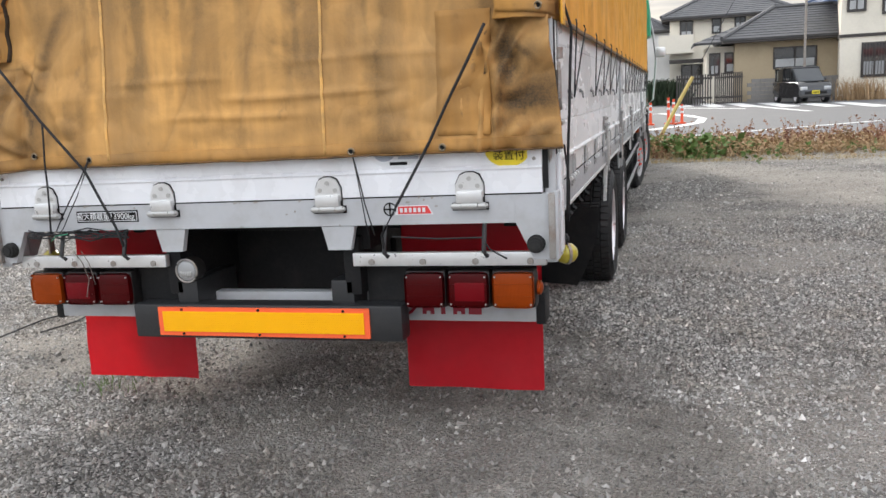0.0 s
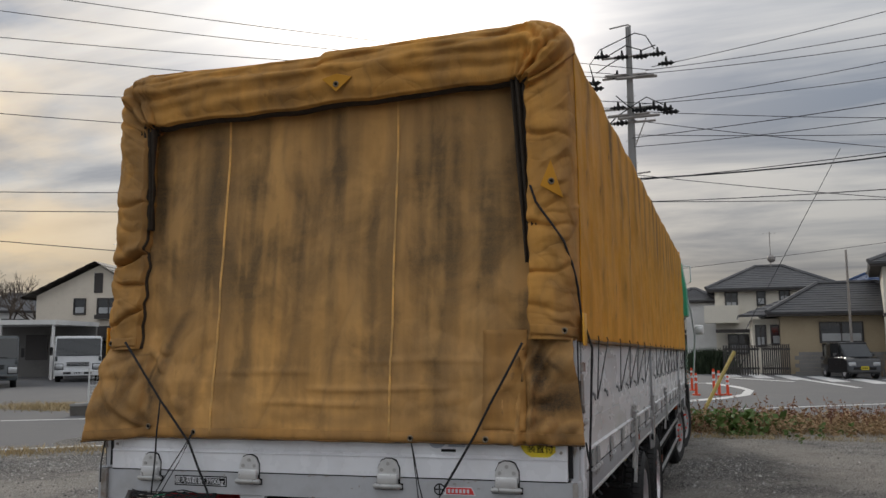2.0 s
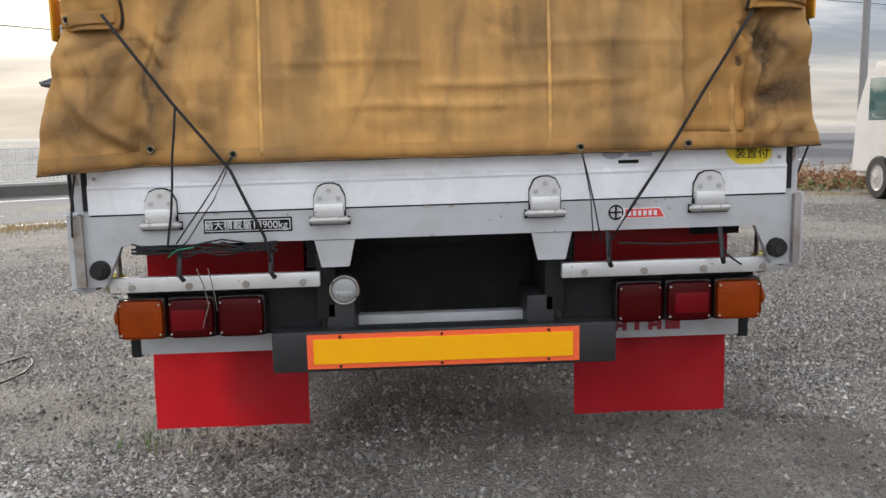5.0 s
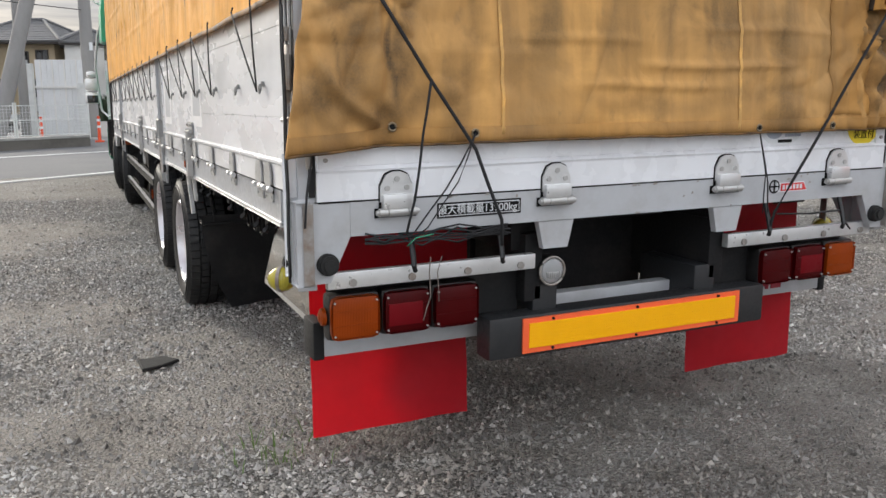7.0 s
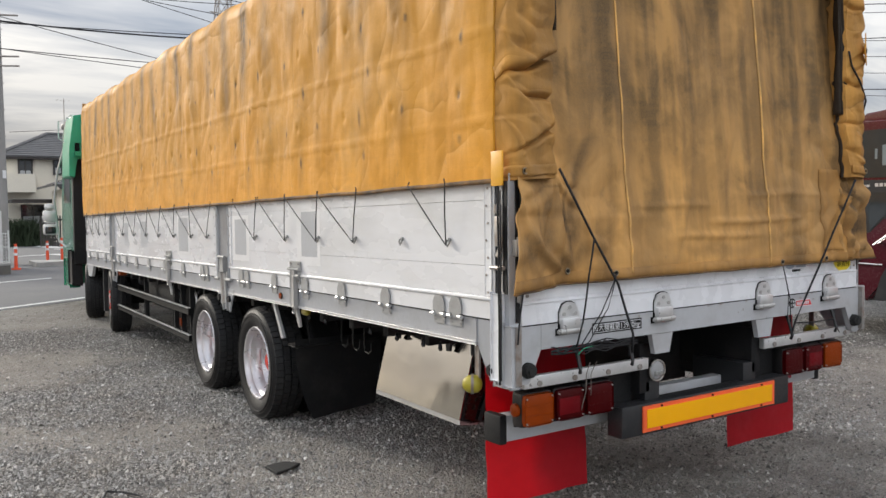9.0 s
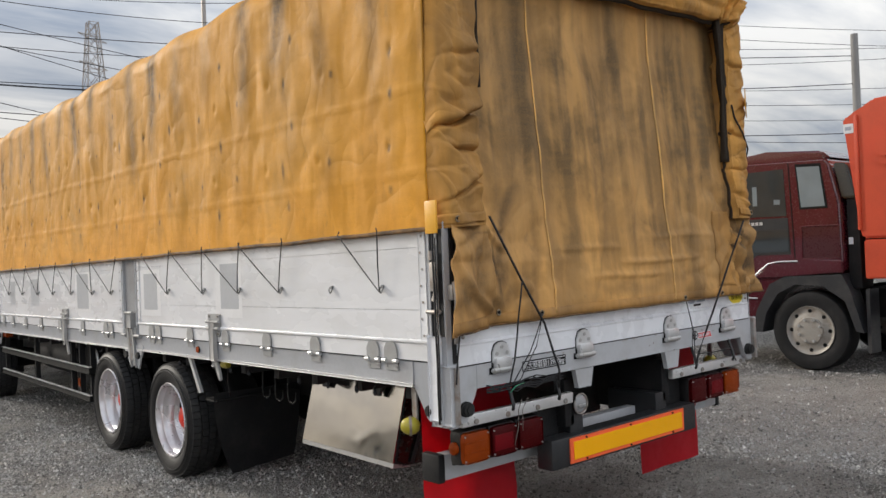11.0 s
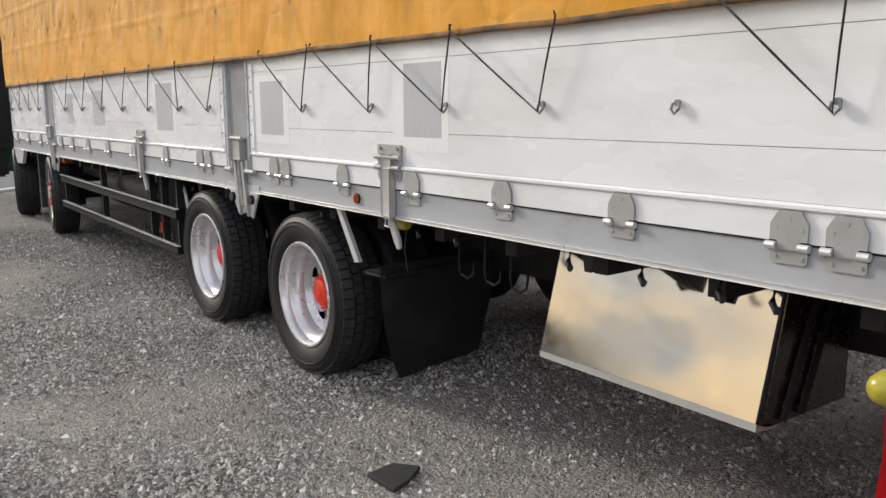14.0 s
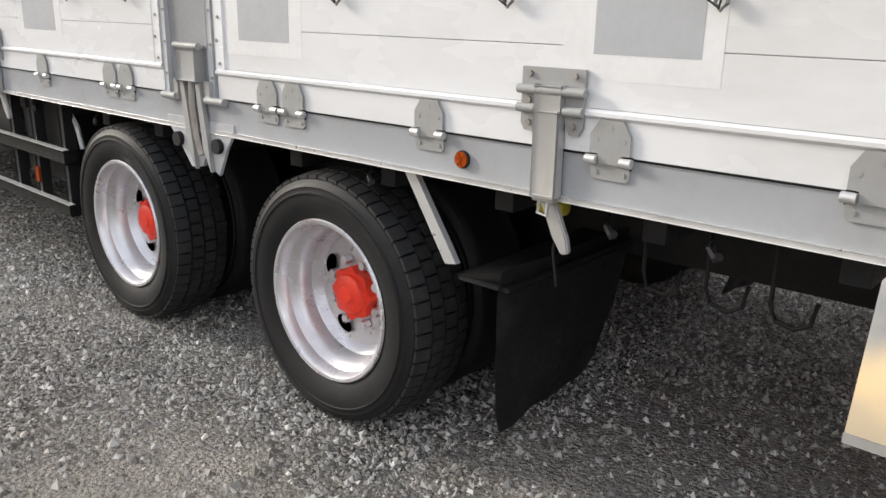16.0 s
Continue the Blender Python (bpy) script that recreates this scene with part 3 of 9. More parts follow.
# bed floor, frame and cross members
bar("bed_floor", -1.20, 1.20, 0.02, 10.40, 0.96, 1.02, WORN, label="worn steel bed floor")
for s in (-1, 1):
    bar("chassis_rail", s * 0.43 - 0.04, s * 0.43 + 0.04, 0.45, 12.0, 0.60, 0.84, CHASSIS, label="black chassis rail")
    bar("bed_sill", s * 0.43 - 0.05, s * 0.43 + 0.05, 0.10, 10.3, 0.84, 0.955, CHASSIS)
for n in range(24):
    y = 0.35 + n * 0.43
    bar("cross_member", -1.18, 1.18, y, y + 0.06, 0.885, 0.955, CHASSIS)
for y in (1.2, 2.4, 3.85, 5.4, 7.0, 9.4):
    bar("frame_crossbar", -0.40, 0.40, y, y + 0.09, 0.62, 0.80, CHASSIS)


def hinge_mesh(depth):
    """Leaf with clipped corners, folded skirt and pin, facing -y, pin at the origin."""
    bm = bmesh.new()
    leaf = [(-0.053, 0.03), (0.053, 0.03), (0.053, 0.078), (0.036, 0.112), (0.014, 0.122), (-0.014, 0.122), (-0.036, 0.112), (-0.053, 0.078)]
    prism(bm, leaf, "y", -0.008, 0.0)
    box(bm, -0.050, 0.050, -depth, 0.0, 0.008, 0.054, 0.006)
    return bm


def pin_mesh(r, w):
    bm = bmesh.new()
    for a, b, rr in ((-w, -w + 0.028, r * 0.95), (-w + 0.03, w - 0.03, r), (w - 0.028, w, r * 0.95)):
        tube(bm, [(a, 0, 0), (b, 0, 0)], rr, 12)
    tube(bm, [(-w - 0.008, 0, 0), (w + 0.008, 0, 0)], r * 0.6, 10)
    return bm


def bolt_mesh(r=0.009):
    bm = bmesh.new()
    tube(bm, [(0, 0.0, 0), (0, -0.007, 0)], r, 8)
    return bm


# tailgate: two aluminium planks over a grey steel sill
gate = bar("tailgate", -1.205, 1.205, 0.012, 0.04, 1.066, 1.46, GATE, label="white tailgate with riveted hinges")
bm = bmesh.new()
prism(bm, [(0.0, 1.066), (-0.012, 1.066), (-0.012, 1.150), (-0.016, 1.158), (-0.008, 1.166), (-0.0045, 1.1694), (0.012, 1.1694), (0.012, 1.066)], "x", -1.203, 1.203)
part("plank", bm, GATE, gate, smooth=False, lean=True)
bm = bmesh.new()
prism(bm, [(-0.004, 1.170), (-0.004, 1.300), (0.0, 1.306), (0.012, 1.306), (0.012, 1.170)], "x", -1.203, 1.203)
part("plank", bm, GATE, gate, smooth=False, lean=True)
bm = bmesh.new()
prism(bm, [(-0.004, 1.310), (-0.004, 1.455), (0.012, 1.455), (0.012, 1.310)], "x", -1.203, 1.203)
part("plank", bm, GATE, gate, smooth=False, lean=True)
for s in (-1, 1):
    bar("end_plate", s * 1.175 - 0.025, s * 1.175 + 0.025, -0.010, 0.0, 1.16, 1.45, GATE, gate, 0.002)
    for k in range(3):
        bm = bolt_mesh(0.007)
        bm.transform(Matrix.Translation((s * 1.175, -0.010, 1.19 + 0.08 * k)))
        part("rivet", bm, WORN, gate, lean=True)
# rear sill with cut corners
sill = part("rear_sill", (bm := bmesh.new(), prism(bm, [(-1.10, 0.955), (1.10, 0.955), (1.10, 1.062), (-1.10, 1.062)], "y", -0.012, 0.08))[0], GREY, truck, "grey painted steel rear sill, chipped along its edge", lean=True)
for s in (-1, 1):
    bm = bmesh.new()
    prism(bm, [(s * 1.10, 0.955), (s * 1.10, 1.061), (s * 1.235, 1.061), (s * 1.235, 0.815), (s * 1.165, 0.815)], "y", -0.010, 0.02)
    part("corner_bracket", bm, GREY, sill, lean=True)
    bm = bmesh.new()
    for y0, y1, r in ((0.0, -0.026, 0.034), (-0.026, -0.042, 0.029), (-0.042, -0.050, 0.019)):
        tube(bm, [(s * 1.175, y0, 0.875), (s * 1.175, y1, 0.875)], r, 20)
    part("rubber_buffer", bm, SCRAP, sill, "black rubber buffer", lean=True)
    x0 = -0.435 if s < 0 else 0.32
    bm = bmesh.new()
    prism(bm, [(x0, 0.953), (x0 + 0.14, 0.953), (x0 + 0.118, 0.858), (x0 + 0.022, 0.858)], "y", -0.008, 0.02)
    part("gusset", bm, GREY, sill, lean=True)
for k in range(26):
    x, z = random.uniform(-1.0, 1.0), random.choice((1.060, 1.058, 0.958, random.uniform(0.97, 1.05)))
    bm = bmesh.new()
    w, h = random.uniform(0.003, 0.012), random.uniform(0.002, 0.006)
    prism(bm, [(x - w, z - h), (x + w * 0.6, z - h * 0.7), (x + w, z + h * 0.5), (x - w * 0.5, z + h)], "y", -0.0135, -0.011)
    part("paint_chip", bm, WORN, sill, lean=True)
bar("gate_gap", -1.20, 1.20, -0.0125, -0.0115, 1.0605, 1.0655, INK, sill, 0.0)
for x in (-0.953, -0.377, 0.364, 0.932):
    bm = hinge_mesh(0.026)
    bm.transform(Matrix.Translation((x, -0.0165, 1.026)))
    # black backing plate added as the shadow outline round the leaf
    shadow_bm = bmesh.new()
    prism(shadow_bm, [(x + a * 1.05, 1.026 + b * 1.02) for a, b in ((-0.053, 0.008), (0.053, 0.008), (0.053, 0.080), (0.037, 0.114), (0.015, 0.124), (-0.015, 0.124), (-0.037, 0.114), (-0.053, 0.080))], "y", -0.0152, -0.010)
    part("hinge_shadow", shadow_bm, INK, gate, lean=True)
    h = part("tailgate_hinge", bm, SILVER, gate, "bright riveted hinge with a thick pin", lean=True)
    bm = pin_mesh(0.014, 0.062)
    bm.transform(Matrix.Translation((x, -0.032, 1.024)))
    part("hinge_pin", bm, STEEL, sill, lean=True)
    # black strip standing in for the shadow behind the pin
    bar("pin_shadow", x - 0.070, x + 0.070, -0.0142, -0.0122, 1.006, 1.036, INK, sill, 0.0)
    for dx, dz in ((-0.032, 0.072), (0.032, 0.072), (0.0, 0.100)):
        bm = bolt_mesh(0.009)
        bm.transform(Matrix.Translation((x + dx, -0.022, 1.026 + dz)))
        part("hinge_bolt", bm, STEEL, gate, lean=True)
# corner posts
for s in (-1, 1):
    post = bar("corner_post", s * 1.21, s * 1.25, 0.005, 0.125, 0.80, 1.70, GREY, truck, 0.006, "grey corner post with a chrome latch")
    bar("post_trim", s * 1.250, s * 1.256, 0.102, 0.122, 0.81, 1.69, GREY, post, 0.002)
    bar("post_channel", s * 1.250, s * 1.253, 0.022, 0.102, 1.20, 1.69, CHASSIS, post, 0.0)
    bar("post_cap", s * 1.248, s * 1.266, 0.045, 0.118, 0.83, 1.20, GATE, post, 0.008)
    bar("post_shoe", s * 1.244, s * 1.262, -0.03, 0.036, 0.815, 1.07, GREY, post, 0.01)
    bar("post_lip", s * 1.246, s * 1.256, 0.050, 0.064, 1.20, 1.69, SILVER, post, 0.002)
    bar("post_gap", s * 1.205, s * 1.224, -0.004, 0.004, 1.08, 1.69, CHASSIS, post, 0.0)
    bar("post_edge", s * 1.225, s * 1.250, -0.034, 0.004, 0.82, 1.062, WORN, post, 0.004, "rusty steel edge")
    bm = bmesh.new()
    tube(bm, [(s * 1.262, 0.055, z) for z in (1.50, 1.44, 1.40)] + [(s * 1.262, 0.075, 1.36)], 0.011, 8)
    tube(bm, [(s * 1.262, 0.075, 1.58), (s * 1.262, 0.075, 1.54)], 0.016, 10)
    box(bm, s * 1.258 - 0.008, s * 1.258 + 0.008, 0.055, 0.095, 1.40, 1.53, 0.006)
    part("latch", bm, WORN, post, lean=True)
    bm = bmesh.new()
    tube(bm, [(s * 1.265, 0.12, 1.31), (s * 1.265, 0.03, 1.31)], 0.010, 8)
    part("latch_pin", bm, WORN, post, lean=True)
    # folded lock handle behind the curtain corner
    bm = bmesh.new()
    tube(bm, [(s * 1.23, -0.03, 1.44), (s * 1.235, -0.05, 1.36), (s * 1.235, -0.045, 1.25), (s * 1.23, -0.03, 1.17)], 0.010, 8)
    box(bm, s * 1.225 - 0.02, s * 1.225 + 0.02, -0.035, 0.0, 1.36, 1.43, 0.006)
    if s > 0:
        bm.transform(Matrix.Translation((0, 0.045, 0)))
    part("lock_handle", bm, WORN, post, lean=True)


def side_hinge():
    """Small hinge for the drop sides, facing -x, pin at the origin."""
    bm = bmesh.new()
    leaf = [(-0.027, -0.009), (0.027, -0.009), (0.029, 0.013), (0.050, 0.014), (0.050, 0.056), (0.030, 0.088), (-0.030, 0.088), (-0.050, 0.056), (-0.050, 0.014), (-0.029, 0.013)]
    prism(bm, leaf, "x", -0.012, -0.006)
    foot = [(-0.050, -0.008), (-0.050, -0.038), (-0.043, -0.045), (0.043, -0.045), (0.050, -0.038), (0.050, -0.008)]
    prism(bm, foot, "x", -0.006, 0.0)
    for y, z in ((-0.034, 0.045), (0.034, 0.045), (0.0, 0.070), (-0.035, -0.028), (0.035, -0.028)):
        d = -0.010 if z > 0 else -0.006
        tube(bm, [(d, y, z), (d - 0.003, y, z)], 0.006, 8)
    return bm


SECTIONS = ((0.135, 3.715), (4.055, 8.22), (8.60, 10.38))
HINGES = ((0.42, 0.565, 1.10, 1.64, 2.185, 2.73, 3.30, 3.43), (4.33, 4.46, 5.08, 5.78, 6.45, 7.05, 7.6, 8.02), (8.9, 9.5, 10.1))
RINGS = (0.472, 0.92, 1.45, 1.965, 2.48, 3.08, 4.27, 4.75, 5.35, 5.95, 6.5, 7.1, 7.7, 8.8, 9.25, 9.75, 10.2)


def side(s):
    """One long side: floor rail, three drop sides of planks, posts, locks and rings."""
    face = s * 1.245
    rail = bar("side_rail", s * 1.205, s * 1.245, 0.26, 10.38, L_RAIL, 1.078, SHADEGREY, truck, 0.004, "grey painted steel floor rail")
    bar("rail_edge", s * 1.205, s * 1.252, 0.26, 10.38, L_RAIL - 0.008, L_RAIL + 0.006, SILVER, rail, 0.002)
    bm = bmesh.new()
    prism(bm, [(0.262, L_RAIL), (0.262, 1.078), (0.124, 1.078), (0.124, 0.82), (0.165, 0.82)], "x", s * 1.205, s * 1.244)
    part("rail_end", bm, SHADEGREY, rail, lean=True)
    bm = bmesh.new()
    for x0, x1, r in ((1.240, 1.262, 0.027), (1.262, 1.272, 0.022), (1.272, 1.277, 0.013)):
        tube(bm, [(s * x0, 0.135, 0.865), (s * x1, 0.135, 0.865)], r, 16)
    part("rubber_buffer", bm, SCRAP, rail, lean=True)
    for (y0, y1), spots in zip(SECTIONS, HINGES):
        board = bar("side_board", s * 1.205, s * 1.232, y0, y1, L_BOARD, 1.72, WHITE, truck, 0.002, "white aluminium drop side of stacked planks")
        levels = (L_BOARD, 1.182, 1.315, 1.60, 1.72)
        for n, (a, b) in enumerate(zip(levels, levels[1:])):
            bm = bmesh.new()
            if n == 0:
                prof = [(s * 1.232, a), (s * 1.246, a), (s * 1.246, b - 0.022), (s * 1.256, b - 0.014), (s * 1.256, b - 0.006), (s * 1.244, b), (s * 1.232, b)]
            else:
                prof = [(s * 1.232, a + 0.0008), (s * 1.2432, a + 0.0008), (s * 1.244, a + 0.0018), (s * 1.244, b - 0.0015), (s * 1.2432, b - 0.0008), (s * 1.232, b - 0.0008)]
            prism(bm, prof, "y", y0 + 0.004, y1 - 0.004)
            part("plank", bm, WHITE, board, smooth=False, lean=True)
        for y in (y0, y1 - 0.055):
            bar("end_strip", s * 1.243, s * 1.249, y + 0.003, y + 0.052, 1.18, 1.718, WHITE, board, 0.002)
            for k in range(7):
                bm = bmesh.new()
                tube(bm, [(s * 1.248, y + 0.028 + 0.012 * (k % 2), 1.20 + 0.075 * k), (s * 1.253, y + 0.028 + 0.012 * (k % 2), 1.20 + 0.075 * k)], 0.006, 6)
                part("rivet", bm, WORN, board, lean=True)
        bar("board_gap", s * 1.2445, s * 1.2458, y0, y1, 1.0775, 1.0845, INK, board, 0.0)
        for y in spots:
            bm = side_hinge()
            if s > 0:
                bm.transform(Matrix.Diagonal((-1, 1, 1, 1)))
            bm.transform(Matrix.Translation((face, y, 1.074)))
            hinge = part("side_hinge", bm, HINGE, board, "stainless hinge", lean=True)
            # black strip added for the shadow round the hinge pin
            bar("knuckle_shadow", s * 1.2462, s * 1.2505, y - 0.053, y + 0.053, 1.058, 1.086, INK, hinge, 0.0)
            for d in (-0.044, 0.044):
                bm = bmesh.new()
                tube(bm, [(s * 1.259, y + d - 0.014, 1.074), (s * 1.259, y + d + 0.014, 1.074)], 0.0105, 10)
                part("knuckle", bm, SILVER, hinge, lean=True)
    # intermediate posts with their wedge locks
    for y in (3.885, 8.41):
        post = bar("side_post", s * 1.20, s * 1.236, y - 0.155, y + 0.155, 0.95, 1.70, POSTGREY, truck, 0.004, "grey stanchion with a wedge lock")
        for d in (-0.160, 0.130):
            bar("post_flange", s * 1.236, s * 1.250, y + d, y + d + 0.03, 1.085, 1.70, GREY, post, 0.003)
            for k in range(5):
                bm = bmesh.new()
                tube(bm, [(s * 1.250, y + d + 0.015, 1.15 + 0.11 * k), (s * 1.254, y + d + 0.015, 1.15 + 0.11 * k)], 0.005, 6)
                part("rivet", bm, WORN, post, lean=True)
        for outline in ([(y + 0.165, 0.975), (y + 0.165, 1.0), (y + 0.01, 1.0), (y - 0.075, 0.875), (y - 0.055, 0.835), (y + 0.02, 0.825), (y + 0.085, 0.90)],
                        [(y - 0.06, 1.0), (y - 0.255, 1.0), (y - 0.255, 0.975), (y - 0.205, 0.91), (y - 0.155, 0.815), (y - 0.115, 0.835), (y - 0.085, 0.87)]):
            bm = bmesh.new()
            prism(bm, outline, "x", s * 1.238, s * 1.250)
            part("post_foot", bm, GREY, post, lean=True)
        lock = bar("wedge_lock", s * 1.238, s * 1.272, y - 0.085, y + 0.035, 1.135, 1.245, HINGE, post, 0.008, "stainless wedge lock")
        for d in (-0.085, 0.012):
            bm = bmesh.new()
            prism(bm, [(y + d, 1.14), (y + d + 0.023, 1.14), (y + d - 0.005, 0.90), (y + d - 0.045, 0.825), (y + d - 0.035, 0.93)], "x", s * 1.250, s * 1.268)
            part("lock_arm", bm, HINGE, lock, lean=True)
        bm = bmesh.new()
        tube(bm, [(s * 1.258, y - 0.03, 1.13), (s * 1.262, y - 0.032, 1.05), (s * 1.262, y - 0.045, 0.95), (s * 1.262, y - 0.07, 0.88)], 0.013, 8)
        part("lock_pin", bm, WORN, lock, lean=True)
        bm = bmesh.new()
        tube(bm, [(s * 1.268, y - 0.10, 1.252), (s * 1.268, y + 0.05, 1.252)], 0.012, 10)
        part("lock_roller", bm, HINGE, lock, lean=True)
        for d0, d1 in ((-0.23, -0.12), (0.07, 0.16)):
            bm = bmesh.new()
            tube(bm, [(s * 1.262, y + d0, 1.074), (s * 1.262, y + d1, 1.074)], 0.013, 10)
            part("lock_bolt", bm, HINGE, lock, lean=True)
            m_ = (d0 + d1) / 2 + (0.045 if d0 < 0 else -0.045)
            bar("lock_tab", s * 1.252, s * 1.262, y + m_ - 0.016, y + m_ + 0.016, 1.065, 1.135, STEEL, lock, 0.003)
        for d in (-0.165, 0.085):
            bm = bmesh.new()
            tube(bm, [(s * 1.245, y + d, 0.92), (s * 1.268, y + d, 0.92)], 0.026, 14)
            part("rubber_buffer", bm, RUBBER, post, lean=True)
    # drop locks between the hinges
    for y in (2.345, 5.60):
        lock = thing("drop_lock", (s * 1.25, y, 1.1), "", "")
        lock.parent = truck
        lock.matrix_parent_inverse = Matrix.Translation(-truck.location)
        bm = bmesh.new()
        prism(bm, [(y - 0.086, 1.265), (y + 0.086, 1.265), (y + 0.086, 1.135), (y + 0.075, 1.118), (y + 0.05, 1.118), (y + 0.036, 1.15), (y - 0.036, 1.15), (y - 0.05, 1.118), (y - 0.075, 1.118), (y - 0.086, 1.135)], "x", s * 1.247, s * 1.256)
        part("lock_plate", bm, HINGE, lock, "stainless drop lock plate", smooth=False, lean=True)
        bar("lock_arm", s * 1.256, s * 1.270, y - 0.036, y + 0.036, 0.972, 1.225, STEEL, lock, 0.005)
        bar("arm_step", s * 1.258, s * 1.275, y - 0.032, y + 0.032, 0.972, 1.168, STEEL, lock, 0.004)
        for z, a, b_ in ((1.215, -0.095, 0.09), (1.172, -0.09, -0.04), (1.172, 0.04, 0.09)):
            bm = bmesh.new()
            tube(bm, [(s * 1.264, y + a, z), (s * 1.264, y + b_, z)], 0.011, 10)
            part("lock_pin", bm, HINGE, lock, lean=True)
        bm = bmesh.new()
        tube(bm, [(s * 1.262, y - 0.03, 0.966), (s * 1.262, y + 0.03, 0.966)], 0.011, 8)
        tube(bm, [(s * 1.266, y + 0.012, 0.965), (s * 1.27, y + 0.014, 0.93), (s * 1.27, y - 0.012, 0.925), (s * 1.266, y - 0.012, 0.965)], 0.005, 6)
        part("lock_link", bm, STEEL, lock, lean=True)
        bm = bmesh.new()
        prism(bm, [(y + 0.022, 0.955), (y - 0.022, 0.955), (y - 0.060, 0.875), (y - 0.068, 0.838), (y - 0.045, 0.832), (y - 0.022, 0.87)], "x", s * 1.236, s * 1.254)
        bmesh.ops.bevel(bm, geom=bm.edges[:], offset=0.004, segments=2, affect="EDGES")
        part("lock_handle", bm, STEEL, lock, lean=True)
        for dy in (-0.062, 0.062):
            for dz in (1.138, 1.165 if dy < 0 else 1.19, 1.25):
                bm = bmesh.new()
                tube(bm, [(s * 1.256, y + dy, dz), (s * 1.264, y + dy, dz)], 0.0075, 8)
                part("bolt", bm, WORN, lock, lean=True)
    for y in RINGS:
        bm = bmesh.new()
        tube(bm, [(s * 1.243, y, 1.425), (s * 1.254, y, 1.425)], 0.009, 10)
        tube(bm, [(s * 1.256, y - 0.010, 1.425), (s * 1.260, y - 0.013, 1.408), (s * 1.261, y, 1.395), (s * 1.260, y + 0.013, 1.408), (s * 1.256, y + 0.010, 1.425)], 0.0045, 6)
        part("lashing_ring", bm, RINGDARK, truck, "stainless lashing ring", lean=True)
    bm = bmesh.new()
    tube(bm, [(s * 1.243, 2.615, 1.020), (s * 1.254, 2.615, 1.020)], 0.023, 24)
    sr = part("side_reflector", bm, LAMPBLACK, truck, "round amber side reflector", lean=True)
    bm = bmesh.new()
    tube(bm, [(s * 1.252, 2.615, 1.020), (s * 1.258, 2.615, 1.020)], 0.020, 24)
    part("reflector_lens", bm, AMBERMID, sr, lean=True)
    for k in range(3):
        a = k * math.pi / 3 + 0.2
        bm = bmesh.new()
        tube(bm, [(s * 1.2585, 2.615 - 0.018 * math.cos(a), 1.020 - 0.018 * math.sin(a)), (s * 1.2585, 2.615 + 0.018 * math.cos(a), 1.020 + 0.018 * math.sin(a))], 0.0016, 5)
        part("lens_rib", bm, AMBER, sr, lean=True)
    # steps and hooks below the rail
    for y in (0.62, 0.78, 1.05, 1.35, 1.95, 2.2, 3.0, 4.7, 5.3):
        bm = bmesh.new()
        tube(bm, [(s * 1.20, y, 0.955), (s * 1.215, y, 0.915), (s * 1.225, y - 0.02, 0.895), (s * 1.235, y - 0.03, 0.905)], 0.010, 6)
        part("rope_hook", bm, CHASSIS, truck, lean=True)


side(-1)
side(1)
for s in (-1, 1):
    bm = bmesh.new()
    prism(bm, [(9.86, 0.966), (10.38, 0.966), (10.38, 0.80), (10.02, 0.80)], "x", s * 1.205, s * 1.243)
    part("rail_foot", bm, GREY, truck, lean=True)
# painted-over squares on the near side
for y0, y1, z0, z1, col in ((3.32, 3.58, 1.28, 1.55, PATCH), (2.0, 2.25, 1.30, 1.585, PATCH), (4.92, 5.24, 1.27, 1.58, PATCH), (6.52, 6.84, 1.28, 1.56, PATCH), (7.5, 7.72, 1.28, 1.55, PATCH), (1.955, 2.33, 1.245, 1.60, HALO), (3.26, 3.65, 1.235, 1.58, HALO), (4.86, 5.30, 1.235, 1.60, HALO)):
    d = 0.0006 if col is HALO else 0.0012
    bar("painted_square", -1.244 - d, -1.243, y0, y1, z0, z1, col, truck, 0.0, "grey painted-over square" if col is PATCH else "paler cleaned square")

